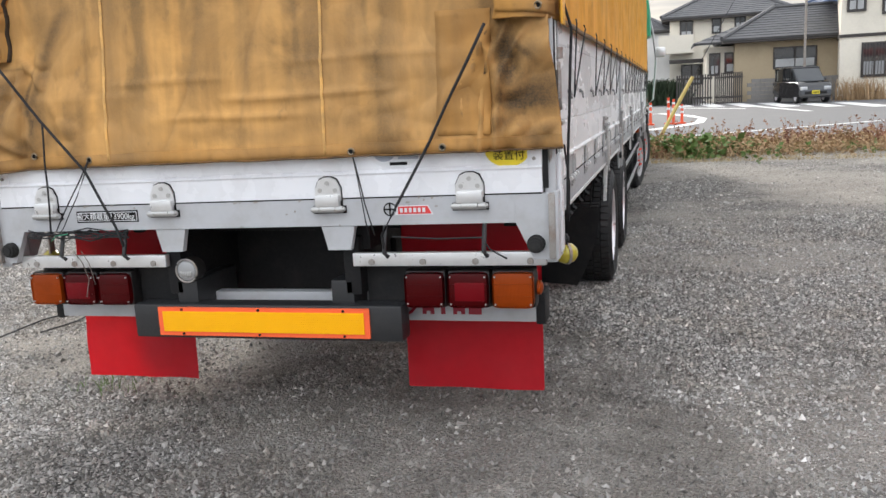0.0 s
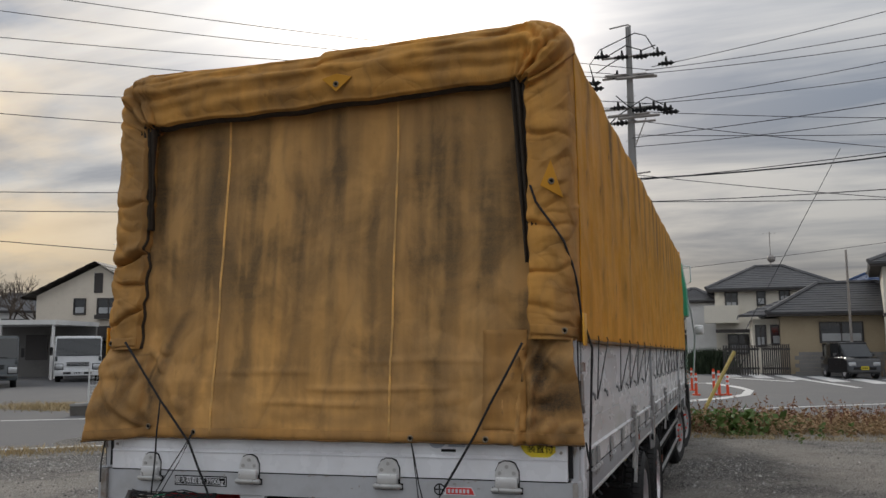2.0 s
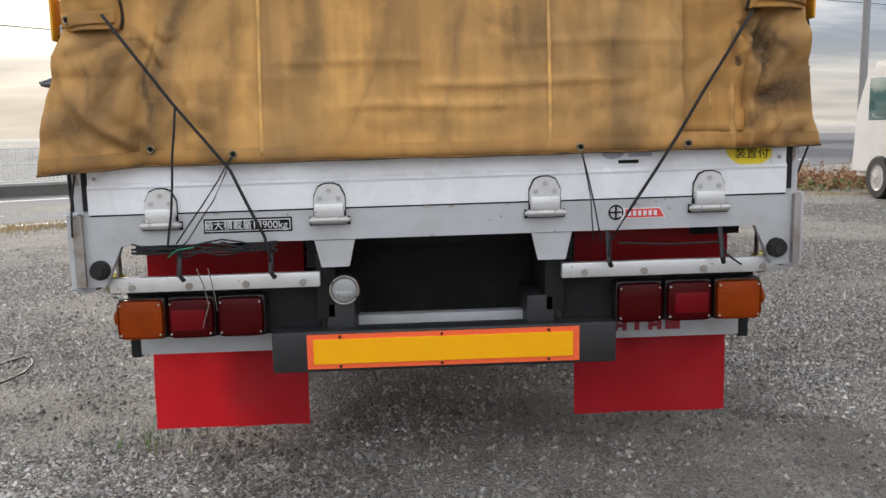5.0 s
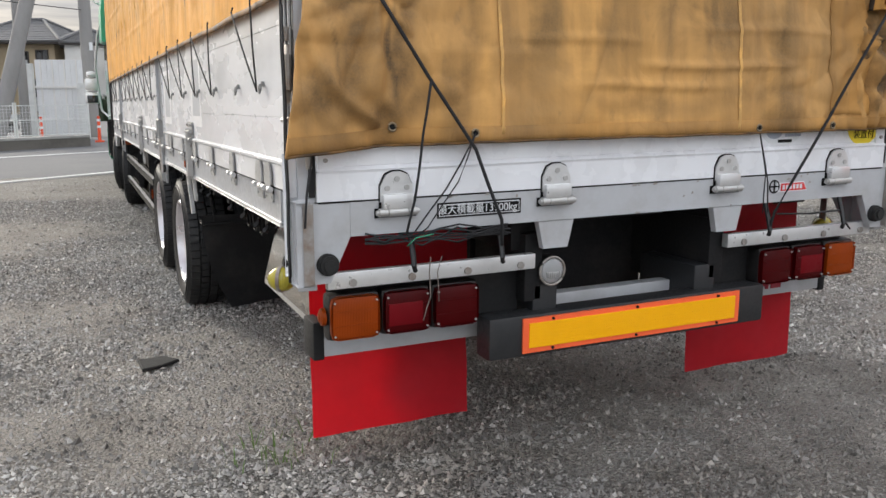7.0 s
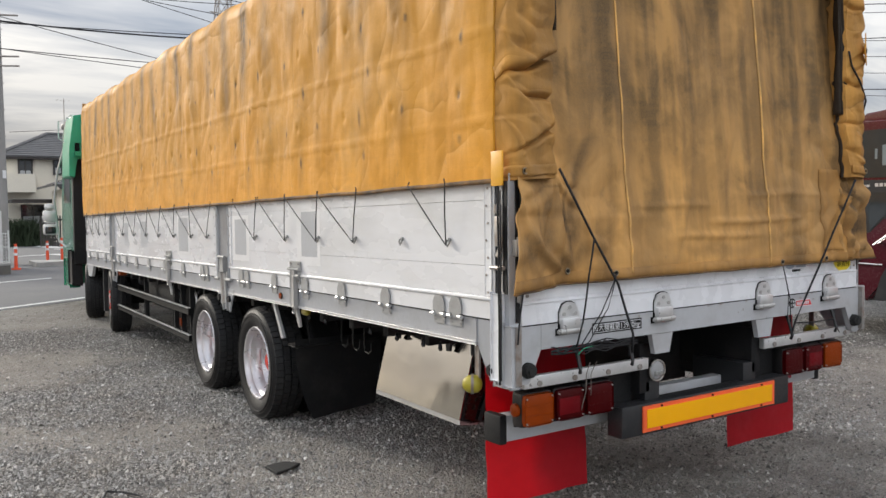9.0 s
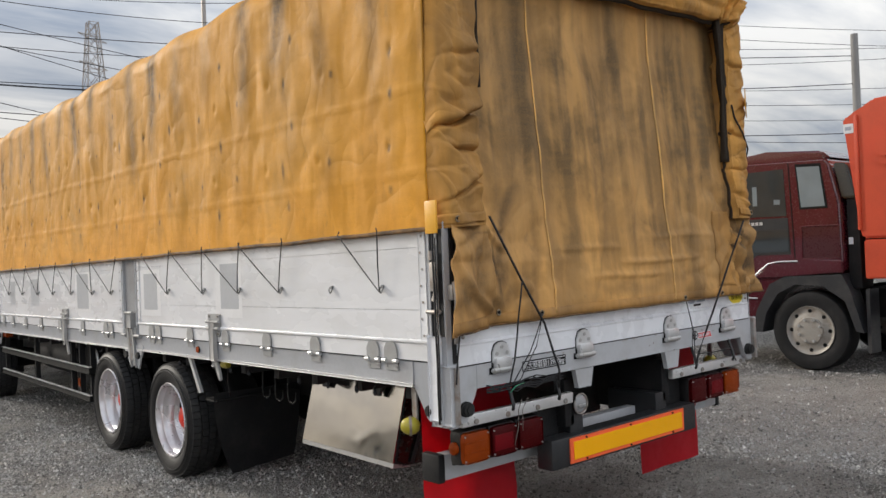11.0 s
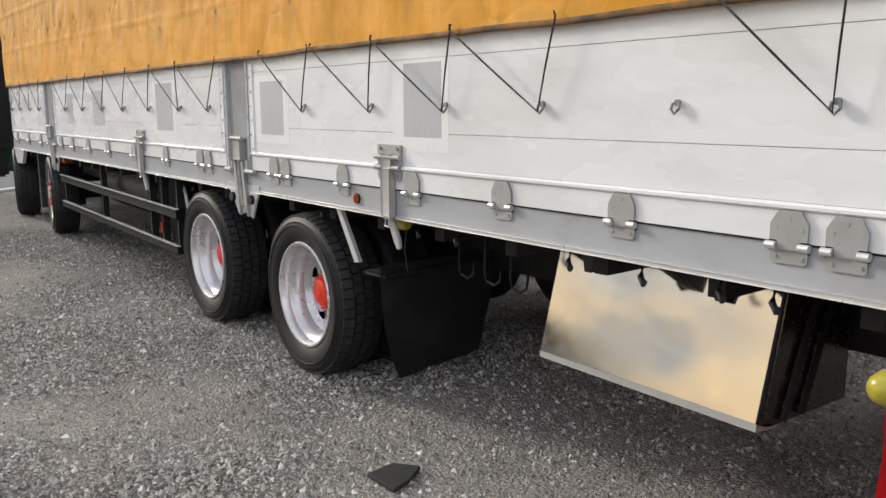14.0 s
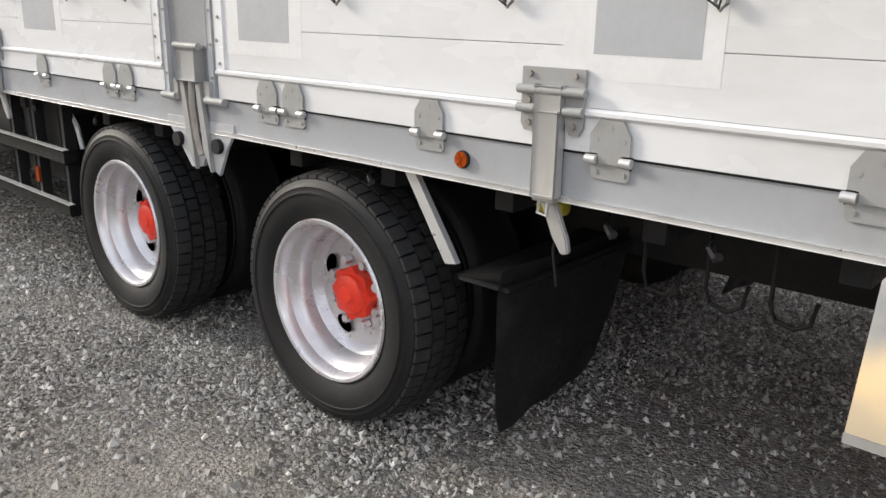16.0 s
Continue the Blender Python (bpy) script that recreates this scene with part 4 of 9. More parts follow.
# rear light bar, lamps, bumper
for s in (-1, 1):
    a, b_ = (-1.165, -0.425) if s < 0 else (0.43, 1.205)
    rail = bar("light_rail", a, b_, 0.022, 0.055, 0.785, 0.838, SILVER, truck, 0.004, "bare aluminium light rail")
    for k in range(4):
        x = a + 0.08 + (b_ - a - 0.14) * k / 3
        bm = bolt_mesh(0.013)
        bm.transform(Matrix.Translation((x, 0.022, 0.803)))
        part("bolt", bm, WORN, rail, lean=True)
    a, b_ = (-1.15, -0.43) if s < 0 else (0.44, 1.16)
    beam = bar("rear_beam", a, b_, 0.20, 0.27, 0.515, 0.635, GREY, truck, 0.006, "grey steel rear beam")
    bar("beam_cap", s * 1.15 - 0.02, s * 1.15 + 0.02, 0.195, 0.32, 0.505, 0.64, RUBBER, beam, 0.01)
    bar("lamp_plate", a + 0.01, b_ - 0.01, 0.12, 0.135, 0.60, 0.80, CHASSIS, truck, 0.0)
    for k, lens_mat in enumerate((AMBER, REDLENS, REDLENS)):
        x1 = s * (1.158 - 0.178 * k)
        x0 = x1 - s * 0.175
        lo, hi = min(x0, x1), max(x0, x1)
        lamp = bar("tail_lamp", lo, hi, 0.055, 0.13, 0.605, 0.762, LAMPBLACK, truck, 0.022, ("amber", "red", "red")[k] + " square tail lamp in a black frame")
        lens_ = bar("lamp_lens", lo + 0.007, hi - 0.007, 0.036, 0.062, 0.613, 0.754, lens_mat, lamp, 0.024)
        for z in (0.660, 0.707):
            bar("lens_rib", lo + 0.016, hi - 0.016, 0.0348, 0.037, z - 0.0015, z + 0.0015, lens_mat, lens_, 0.0)
        if k == 1:
            bar("reflector", lo + 0.035 if s > 0 else lo + 0.02, hi - 0.02 if s > 0 else hi - 0.035, 0.0345, 0.040, 0.640, 0.715, REDLIGHT, lamp, 0.003)
        for dx in (0.018, -0.018):
            for z in (0.628, 0.737):
                bm = bolt_mesh(0.0035)
                bm.transform(Matrix.Translation(((lo + dx) if dx > 0 else (hi + dx), 0.040, z)))
                part("screw", bm, STEEL, lamp, lean=True)
    # lamp on the flank
    bm = bmesh.new()
    revolve(bm, [(s * 1.16, 0.030), (s * 1.172, 0.028), (s * 1.180, 0.012), (s * 1.181, 0.0005)], 0.09, 0.685, 16)
    part("flank_lamp", bm, AMBER, truck, "small amber flank lamp", lean=True)
    # round yellow marker lamp on its bracket
    bm = bmesh.new()
    revolve(bm, [(-0.046, 0.001), (-0.044, 0.016), (-0.034, 0.030), (-0.016, 0.040), (0.004, 0.043), (0.024, 0.039), (0.040, 0.026), (0.046, 0.001)], 0, 0, 24)
    bm.transform(Matrix.Translation((s * 1.245, 0.30, 0.778)) @ Matrix.Rotation(radians(35 * s), 4, "Z"))
    marker = part("marker_lamp", bm, YELLOWLENS, truck, "round yellow glass marker lamp", lean=True)
    bm = bmesh.new()
    tube(bm, [(-0.006, 0, 0), (0.006, 0, 0)], 0.0455, 24)
    bm.transform(Matrix.Translation((s * 1.245, 0.30, 0.778)) @ Matrix.Rotation(radians(35 * s), 4, "Z"))
    part("bezel", bm, WORN, marker, lean=True)
    bar("lamp_bracket", s * 1.222, s * 1.228, 0.268, 0.302, 0.805, 0.95, WORN, truck, 0.002)
    # red mud flap
    bm = bmesh.new()
    x0, x1 = (-1.14, -0.53) if s < 0 else (0.53, 1.135)
    z0, cols, rows = 0.175, 10, 14
    grid = [[bm.verts.new((x0 + (x1 - x0) * i / cols, 0.35 + 0.012 * fold(i * 0.4, j * 0.4, s) - 0.01 * (j / rows) ** 2, 0.94 + (z0 - 0.94) * j / rows)) for i in range(cols + 1)] for j in range(rows + 1)]
    for j in range(rows):
        for i in range(cols):
            bm.faces.new((grid[j][i], grid[j][i + 1], grid[j + 1][i + 1], grid[j + 1][i]))
    bmesh.ops.solidify(bm, geom=bm.faces[:], thickness=0.006)
    part("mud_flap", bm, FLAPRED, truck, "red vinyl mud flap", lean=True)

guard = bar("bumper_beam", -0.605, 0.625, 0.012, 0.115, 0.475, 0.625, BLACK, truck, 0.012, "black steel rear bumper beam")
plate = bar("bumper_reflector", -0.478, 0.490, 0.003, 0.011, 0.490, 0.614, REFO, guard, 0.0, "long reflector, yellow with an orange border")
for k in range(9):
    bar("prism_strip", -0.455, 0.467, -0.001, 0.004, 0.508 + 0.00985 * k, 0.508 + 0.00985 * k + 0.0098, REFY, plate, 0.0008)
for x in (-0.36, 0.0, 0.38):
    for z in (0.499, 0.605):
        bm = bolt_mesh(0.005)
        bm.transform(Matrix.Translation((x, 0.003, z)))
        part("bolt", bm, INK, plate, lean=True)
for x in (-0.36, 0.36):
    bar("bumper_bracket", x - 0.05, x + 0.05, 0.06, 0.40, 0.55, 0.72, BLACK, guard, 0.008)
bar("rear_beam", -0.43, 0.44, 0.204, 0.266, 0.52, 0.637, GREY, truck, 0.004, "grey steel rear beam")
bar("frame_end", -0.42, 0.42, 0.55, 0.57, 0.56, 0.95, CHASSIS, truck, 0.0)
for x in (-0.41, 0.41):
    bar("frame_plate", x - 0.035, x + 0.035, 0.06, 0.70, 0.66, 0.90, CHASSIS, truck, 0.006)
# reversing lamp: dark housing, thin rim, ribbed glass
bm = bmesh.new()
tube(bm, [(-0.343, 0.11, 0.765), (-0.343, 0.045, 0.765)], 0.053, 24)
rl = part("reversing_lamp", bm, LAMPBLACK, truck, "round black reversing lamp with a ribbed clear lens", lean=True)
bm = bmesh.new()
tube(bm, [(-0.343 + 0.050 * math.cos(a), 0.044, 0.765 + 0.050 * math.sin(a)) for a in [k * math.pi / 14 for k in range(29)]], 0.0045, 6, caps=False)
part("lamp_rim", bm, WORN, rl, lean=True)
bm = bmesh.new()
bmesh.ops.create_uvsphere(bm, u_segments=24, v_segments=12, radius=0.045)
bm.transform(Matrix.Translation((-0.343, 0.046, 0.765)) @ Matrix.Diagonal((1, 0.28, 1, 1)))
part("lamp_glass", bm, LAMPGLASS, rl, lean=True)
for k in range(7):
    x = -0.343 + 0.0085 * (k - 3)
    bar("glass_rib", x - 0.003, x + 0.003, 0.033, 0.040, 0.738 + 0.002 * abs(k - 3), 0.764, CLEAR, rl, 0.001)
bar("lamp_stem", -0.36, -0.326, 0.07, 0.11, 0.63, 0.72, BLACK, rl, 0.004)

# wheels


def wheel(y, x_out, s, dual, name):
    """A wheel of 0.42 m radius whose outer side lies at x_out."""
    cz, w = 0.42, 0.235
    unit = thing(name, (0, y, 0), "", "")
    unit.parent = truck
    unit.matrix_parent_inverse = Matrix.Translation(-truck.location)
    for n in range(2 if dual else 1):
        xo = x_out - s * 0.31 * n
        def X(d):
            return xo - s * d
        prof = [(X(0.012), 0.268), (X(0.002), 0.285), (X(-0.008), 0.315), (X(-0.012), 0.340), (X(-0.012), 0.352), (X(-0.016), 0.354), (X(-0.016), 0.358), (X(-0.010), 0.361), (X(-0.008), 0.372), (X(-0.009), 0.375), (X(-0.004), 0.380), (X(0.000), 0.388), (X(0.004), 0.397), (X(0.008), 0.399), (X(0.018), 0.405),
                (X(0.035), 0.404), (X(0.12), 0.405), (X(0.205), 0.404), (X(0.215), 0.408), (X(0.232), 0.395), (X(0.242), 0.36), (X(0.235), 0.30), (X(0.22), 0.268)]
        bm = bmesh.new()
        revolve(bm, prof, y, cz, 72)
        tyre = part("tyre", bm, RUBBER, unit, "black truck tyre with a blocky tread")
        if n == 0:
            bm = bmesh.new()
            for row, (a, b) in enumerate(((0.006, 0.058), (0.068, 0.112), (0.124, 0.168), (0.179, 0.228))):
                for k in range(54):
                    t0 = 2 * math.pi * (k + 0.5 * (row % 2) + 0.13 * row) / 54
                    t1 = t0 + 2 * math.pi / 54 * 0.84
                    q = []
                    for x in (X(a), X(b)):
                        for t in (t0, t1):
                            for r in (0.400, (0.4205 if row in (1, 2) else 0.419) - (0.009 if (row == 0 and x == X(a)) or (row == 3 and x == X(b)) else 0)):
                                q.append(bm.verts.new((x, y + r * math.cos(t), cz + r * math.sin(t))))
                    for f in ((0, 1, 3, 2), (4, 6, 7, 5), (0, 4, 5, 1), (2, 3, 7, 6), (1, 5, 7, 3)):
                        bm.faces.new([q[i] for i in f])
            part("tread", bm, TREAD, tyre, smooth=False)
    if dual:
        prof = [(x_out - s * d, r) for d, r in ((0.014, 0.262), (0.006, 0.272), (0.000, 0.268), (0.002, 0.258), (0.012, 0.250), (0.045, 0.246), (0.060, 0.228), (0.085, 0.216), (0.12, 0.212), (0.135, 0.196), (0.150, 0.186), (0.154, 0.165), (0.154, 0.085), (0.30, 0.080))]
    else:
        prof = [(x_out - s * d, r) for d, r in ((0.014, 0.262), (0.004, 0.272), (0.000, 0.266), (0.010, 0.252), (0.04, 0.242), (0.05, 0.21), (0.02, 0.18), (0.004, 0.13), (0.004, 0.09), (0.10, 0.08))]
    bm = bmesh.new()
    revolve(bm, prof, y, cz, 64)
    rim = part("rim", bm, RIM if dual else RIMDULL, unit, "silver-white deep-dish steel rim" if dual else "silver-white steel rim")
    d0 = 0.150 if dual else 0.012
    bm = bmesh.new()
    if dual:
        # lobed flange with a stepped cap
        lobes = [(y + (0.086 + 0.007 * math.cos(8 * a)) * math.cos(a), cz + (0.086 + 0.007 * math.cos(8 * a)) * math.sin(a)) for a in (2 * math.pi * k / 64 for k in range(64))]
        prism(bm, lobes, "x", x_out - s * 0.156, x_out - s * 0.112)
        revolve(bm, [(x_out - s * d, r) for d, r in ((0.112, 0.070), (0.098, 0.066), (0.092, 0.056), (0.090, 0.030), (0.084, 0.026), (0.083, 0.001))], y, cz, 32)
        for k in range(8):
            t = 2 * math.pi * k / 8
            tube(bm, [(x_out - s * 0.134, y + 0.083 * math.cos(t), cz + 0.083 * math.sin(t)), (x_out - s * 0.118, y + 0.083 * math.cos(t), cz + 0.083 * math.sin(t))], 0.009, 8)
    else:
        revolve(bm, [(x_out - s * d, r) for d, r in ((0.004, 0.085), (-0.012, 0.078), (-0.018, 0.06), (-0.02, 0.001))], y, cz, 28)
    hub = part("hub", bm, HUBRED if dual else RIMDULL, rim, "red hub deep in the rim" if dual else "dull steel hub")
    for k in range(8):
        t = 2 * math.pi * (k + 0.5) / 8
        bm = bmesh.new()
        tube(bm, [(x_out - s * d0, y + 0.112 * math.cos(t), cz + 0.112 * math.sin(t)), (x_out - s * (d0 - 0.03), y + 0.112 * math.cos(t), cz + 0.112 * math.sin(t))], 0.015, 6)
        part("wheel_nut", bm, RIM if dual else HUBRED, rim)
    for k in range(4 if dual else 6):
        t = radians(28 + 90 * k) if dual else 2 * math.pi * (k + 0.2) / 6
        bm = bmesh.new()
        rr = 0.150 if dual else 0.205
        made = bmesh.ops.create_circle(bm, cap_ends=True, segments=14, radius=1)["verts"]
        ring = [v.co.copy() for v in made]
        for v, c in zip(made, ring):
            v.co = Vector((x_out - s * (d0 if dual else 0.034) + s * 0.006, y + math.cos(t) * (rr + 0.024 * c.x) - math.sin(t) * 0.038 * c.y, cz + math.sin(t) * (rr + 0.024 * c.x) + math.cos(t) * 0.038 * c.y))
        bmesh.ops.solidify(bm, geom=bm.faces[:], thickness=0.003)
        part("hand_hole", bm, INK, rim)
    return unit


for s in (-1, 1):
    for y in (3.20, 4.50):
        wheel(y, s * 1.232, s, True, "rear_wheel")
    for y in (8.82, 10.62):
        turned_wheel = wheel(y, s * 1.215, s, False, "front_wheel")
        # the front wheels are steered a little to the right
        pivot = Vector((s * 1.10, y, 0.42))
        steer = Matrix.Translation(pivot) @ Matrix.Rotation(radians(-11 if y > 9 else -8), 4, "Z") @ Matrix.Translation(-pivot)
        turned_wheel.matrix_basis = steer @ turned_wheel.matrix_basis
for y in (3.20, 4.50, 8.82, 10.62):
    bm = bmesh.new()
    tube(bm, [(-1.0, y, 0.42), (1.0, y, 0.42)], 0.07, 14)
    if y < 5:
        bmesh.ops.create_uvsphere(bm, u_segments=16, v_segments=10, radius=0.2, matrix=Matrix.Translation((0, y, 0.42)))
    part("axle", bm, CHASSIS, truck, "black axle")
for s in (-1, 1):
    for y in (3.2, 4.5):
        bm = bmesh.new()
        for k in range(5):
            box(bm, s * 0.52 - 0.04, s * 0.52 + 0.04, y - 0.55 + 0.08 * k, y + 0.55 - 0.08 * k, 0.54 - 0.018 * k, 0.553 - 0.018 * k)
        part("leaf_spring", bm, CHASSIS, truck)
    # mudguard shelf, stay and black flap behind the rear wheels
    bar("mudguard", s * 0.55, s * 1.18, 2.50, 2.68, 0.665, 0.68, CHASSIS, truck, 0.003)
    bm = bmesh.new()
    prism(bm, [(2.86, 0.92), (2.82, 0.92), (2.65, 0.675), (2.69, 0.668)], "x", s * 1.205, s * 1.225)
    part("mudguard_stay", bm, SILVER, truck, "bright aluminium mudguard stay")
    bm = bmesh.new()
    cols, rows = 8, 8
    grid = [[bm.verts.new((s * (1.19 - 0.17 * (j / rows) ** 2 - (0.66 - 0.17 * (j / rows) ** 2) * i / cols), 2.52 + 0.12 * (j / rows) ** 1.5 + 0.02 * fold(i * 0.5, j * 0.4, 4.0 + s), 0.675 - (0.59 - 0.05 * i / cols) * j / rows)) for i in range(cols + 1)] for j in range(rows + 1)]
    for j in range(rows):
        for i in range(cols):
            bm.faces.new((grid[j][i], grid[j][i + 1], grid[j + 1][i + 1], grid[j + 1][i]))
    bmesh.ops.solidify(bm, geom=bm.faces[:], thickness=0.008)
    part("mud_flap", bm, FLAPBLK, truck, "black rubber mud flap")

# polished tool locker under the near side
locker = part("tool_locker", (bm := bmesh.new(), prism(bm, [(-0.905, 0.850), (-1.003, 0.458), (-0.95, 0.436), (-0.50, 0.43), (-0.50, 0.87), (-0.93, 0.87)], "y", 0.765, 1.685))[0], BLACK, truck, "polished stainless tool locker")
bm = bmesh.new()
prism(bm, [(-0.912, 0.852), (-1.012, 0.462), (-1.006, 0.456), (-0.904, 0.850)], "y", 0.768, 1.682)
part("locker_door", bm, MIRROR, locker, "mirror-polished stainless door", smooth=False)
bm = bmesh.new()
prism(bm, [(-1.010, 0.460), (-1.012, 0.436), (-0.90, 0.425), (-0.90, 0.437)], "y", 0.765, 1.685)
part("bottom_lip", bm, STEEL, locker)
bm = bmesh.new()
prism(bm, [(-0.900, 0.845), (-0.985, 0.470), (-0.94, 0.448), (-0.52, 0.442), (-0.52, 0.845)], "y", 0.7575, 0.7645)
part("locker_end", bm, DARKSTEEL, locker, "dull stainless end panel")
for x0, x1 in ((-0.80, -0.90), (-0.70, -0.80)):
    bm = bmesh.new()
    tube(bm, [(x0 + 0.06, 0.745, 0.86), (x1, 0.745, 0.45)], 0.011, 6)
    part("locker_stay", bm, CHASSIS, locker)
for y in (0.95, 1.50):
    bm = bmesh.new()
    prism(bm, [(y - 0.03, 0.885), (y + 0.03, 0.885), (y + 0.015, 0.79), (y - 0.015, 0.79)], "x", -0.962, -0.945)
    part("door_catch", bm, BLACK, locker)

# bent rope hooks under the bed
for y in (1.86, 2.02, 2.19):
    bm = bmesh.new()
    tube(bm, [(-0.98, y + 0.03, 0.90), (-0.985, y + 0.03, 0.70), (-0.985, y + 0.015, 0.665), (-0.985, y - 0.03, 0.655), (-0.985, y - 0.065, 0.675), (-0.985, y - 0.075, 0.73)], 0.006, 6)
    part("rope_hook", bm, CHASSIS, truck, "bent steel rope hook")

# side guards
for s in (-1, 1):
    sg = thing("side_guard", (s * 1.2, 6.9, 0.5), "", "")
    sg.parent = truck
    sg.matrix_parent_inverse = Matrix.Translation(-truck.location)
    for z0, z1 in ((0.60, 0.655), (0.355, 0.40)):
        bar("guard_rail", s * 1.17, s * 1.225, 5.02, 8.30, z0, z1, INK, sg, 0.006, lean=False)
        bar("rail_lip", s * 1.20, s * 1.228, 5.02, 8.30, z1 + 0.001, z1 + 0.006, SILVER, sg, 0.0, lean=False)
    for y in (5.05, 5.36, 5.62, 6.9, 8.2):
        bar("guard_post", s * 1.16, s * 1.20, y, y + 0.045, 0.36, 0.86, CHASSIS, sg, 0.004, lean=False)
    bar("guard_reflector", s * 1.205, s * 1.214, 5.36, 5.40, 0.46, 0.53, AMBER, sg, 0.002, lean=False)
    bar("flank_marker", s * 1.18, s * 1.235, 8.0, 8.12, 0.80, 0.90, AMBER, truck, 0.01, "orange flank marker lamp", lean=False)
    bm = bmesh.new()
    tube(bm, [(s * 0.86, 5.9, 0.68), (s * 0.86, 7.3, 0.68)], 0.24, 28)
    part("fuel_tank" if s < 0 else "air_tank", bm, CHASSIS, truck, "dark cylindrical tank")
    bm = bmesh.new()
    tube(bm, [(s * 1.03, 6.0, 0.84), (s * 1.05, 6.9, 0.82), (s * 0.98, 7.5, 0.80)], 0.035, 12)
    part("pipe", bm, STEEL, truck, "stainless pipe")
    for y in (2.36, 5.1, 5.75):
        bm = bmesh.new()
        revolve(bm, [(-0.045, 0.001), (-0.040, 0.018), (-0.01, 0.026), (0.035, 0.024), (0.04, 0.001)], 0, 0, 12)
        bm.transform(Matrix.Translation((s * 1.16, y + 0.03, 0.875)) @ Matrix.Rotation(radians(90), 4, "Z"))
        part("marker_lamp", bm, YELLOWLENS, truck, "dusty yellow marker lamp")
        bm = bmesh.new()
        tube(bm, [(s * 1.16, y, 0.86), (s * 1.15, y + 0.03 - 0.1 * (y > 3), 0.76), (s * 1.14, y + 0.02 - 0.1 * (y > 3), 0.66)], 0.004 if y < 3 else 0.012, 8)
        part("lamp_bracket", bm, CHASSIS if y < 3 else SILVER, truck)
    bar("battery_box", s * 0.50, s * 1.10, 5.15, 5.75, 0.45, 0.85, CHASSIS, truck, 0.01, "black battery box", lean=False)
    bar("front_mudguard", s * 0.75, s * 1.20, 9.35, 9.41, 0.22, 0.90, FLAPBLK, truck, 0.004, "black rubber flap", lean=False)

# cab
bm = bmesh.new()
prism(bm, [(11.86, 0.75), (11.86, 2.50), (11.86, 2.85), (11.88, 3.05), (11.95, 3.12), (12.3, 3.22), (12.8, 2.95), (13.12, 1.75), (13.16, 0.40), (12.20, 0.40), (12.10, 0.78)], "x", -1.20, 1.20)
bmesh.ops.bevel(bm, geom=bm.edges[:], offset=0.05, segments=3, affect="EDGES")
cab = part("cab", bm, CABGREEN, truck, "dark green truck cab")
for s in (-1, 1):
    bm = bmesh.new()
    prism(bm, [(12.10, 1.75), (12.10, 2.50), (12.55, 2.50), (12.85, 1.75)], "x", s * 1.198, s * 1.206)
    part("side_window", bm, GLASS, cab)
    # wind deflector: a folded green panel that faces back beside the canvas
    bm = bmesh.new()
    prism(bm, [(s * 0.98, 3.16), (s * 1.20, 3.12), (s * 1.275, 2.60), (s * 1.285, 2.16), (s * 1.20, 2.14), (s * 1.17, 2.44), (s * 0.98, 2.46)], "y", 11.55, 12.30)
    bmesh.ops.bevel(bm, geom=bm.edges[:], offset=0.012, segments=2, affect="EDGES")
    fairing = part("roof_fairing", bm, FAIRGREEN, cab, "green folded wind deflector")
    bm = bmesh.new()
    prism(bm, [(s * 0.90, 3.22), (s * 1.06, 3.20), (s * 1.10, 2.48), (s * 0.90, 2.50)], "y", 11.30, 11.54)
    bmesh.ops.bevel(bm, geom=bm.edges[:], offset=0.012, segments=2, affect="EDGES")
    part("fairing_panel", bm, FAIRGREEN, fairing)
    bar("fairing_hole", s * 1.13, s * 1.19, 11.535, 11.548, 2.56, 2.68, INK, fairing, 0.004, lean=False)
    bar("fairing_bracket", s * 1.05, s * 1.20, 11.40, 11.56, 2.48, 2.53, FAIRGREEN, fairing, 0.01, lean=False)
    bm = bmesh.new()
    tube(bm, [(s * 1.21, 12.2, 3.1), (s * 1.34, 12.2, 3.08), (s * 1.34, 12.2, 2.80), (s * 1.21, 12.2, 2.72)], 0.012, 8)
    part("grab_rail", bm, SILVER, cab, "bright grab rail")
    bm = bmesh.new()
    tube(bm, [(s * 1.20, 12.6, 2.70), (s * 1.30, 12.72, 2.30), (s * 1.36, 12.8, 1.80), (s * 1.30, 12.8, 1.10), (s * 1.20, 12.7, 1.0)], 0.018, 8)
    arm = part("mirror_arm", bm, SILVER, cab, "bright mirror stay")
    for z0, z1, w_, m_ in ((1.64, 1.74, 0.08, SILVER), (1.42, 1.63, 0.11, SILVER), (1.21, 1.40, 0.11, SILVER)) if s < 0 else ((1.84, 2.02, 0.09, SILVER),):
        bm = bmesh.new()
        box(bm, s * 1.43 - w_, s * 1.43 + w_, 12.78, 12.90, z0, z1, 0.045)
        mir = part("mirror", bm, m_, arm, "chromed mirror shell")
        bm = bmesh.new()
        box(bm, s * 1.43 - w_ * 0.75, s * 1.43 + w_ * 0.75, 12.772, 12.79, z0 + 0.02, z1 - 0.05, 0.008)
        part("mirror_glass", bm, GLASS if z0 < 1.3 else SILVER, mir)
    bar("cab_step", s * 1.10, s * 1.22, 12.15, 12.8, 0.36, 0.78, CABGREEN, cab, 0.02, lean=False)
    bar("step_guard", s * 1.12, s * 1.24, 11.75, 12.15, 0.42, 0.95, CHASSIS, cab, 0.02, lean=False)
# black sheet over the cab's back: shade put in as colour
bar("cab_rear", -1.215, 1.215, 11.70, 11.85, 0.75, 2.80, CHASSIS, cab, 0.01, "back wall of the cab, blackened for its shade", lean=False)
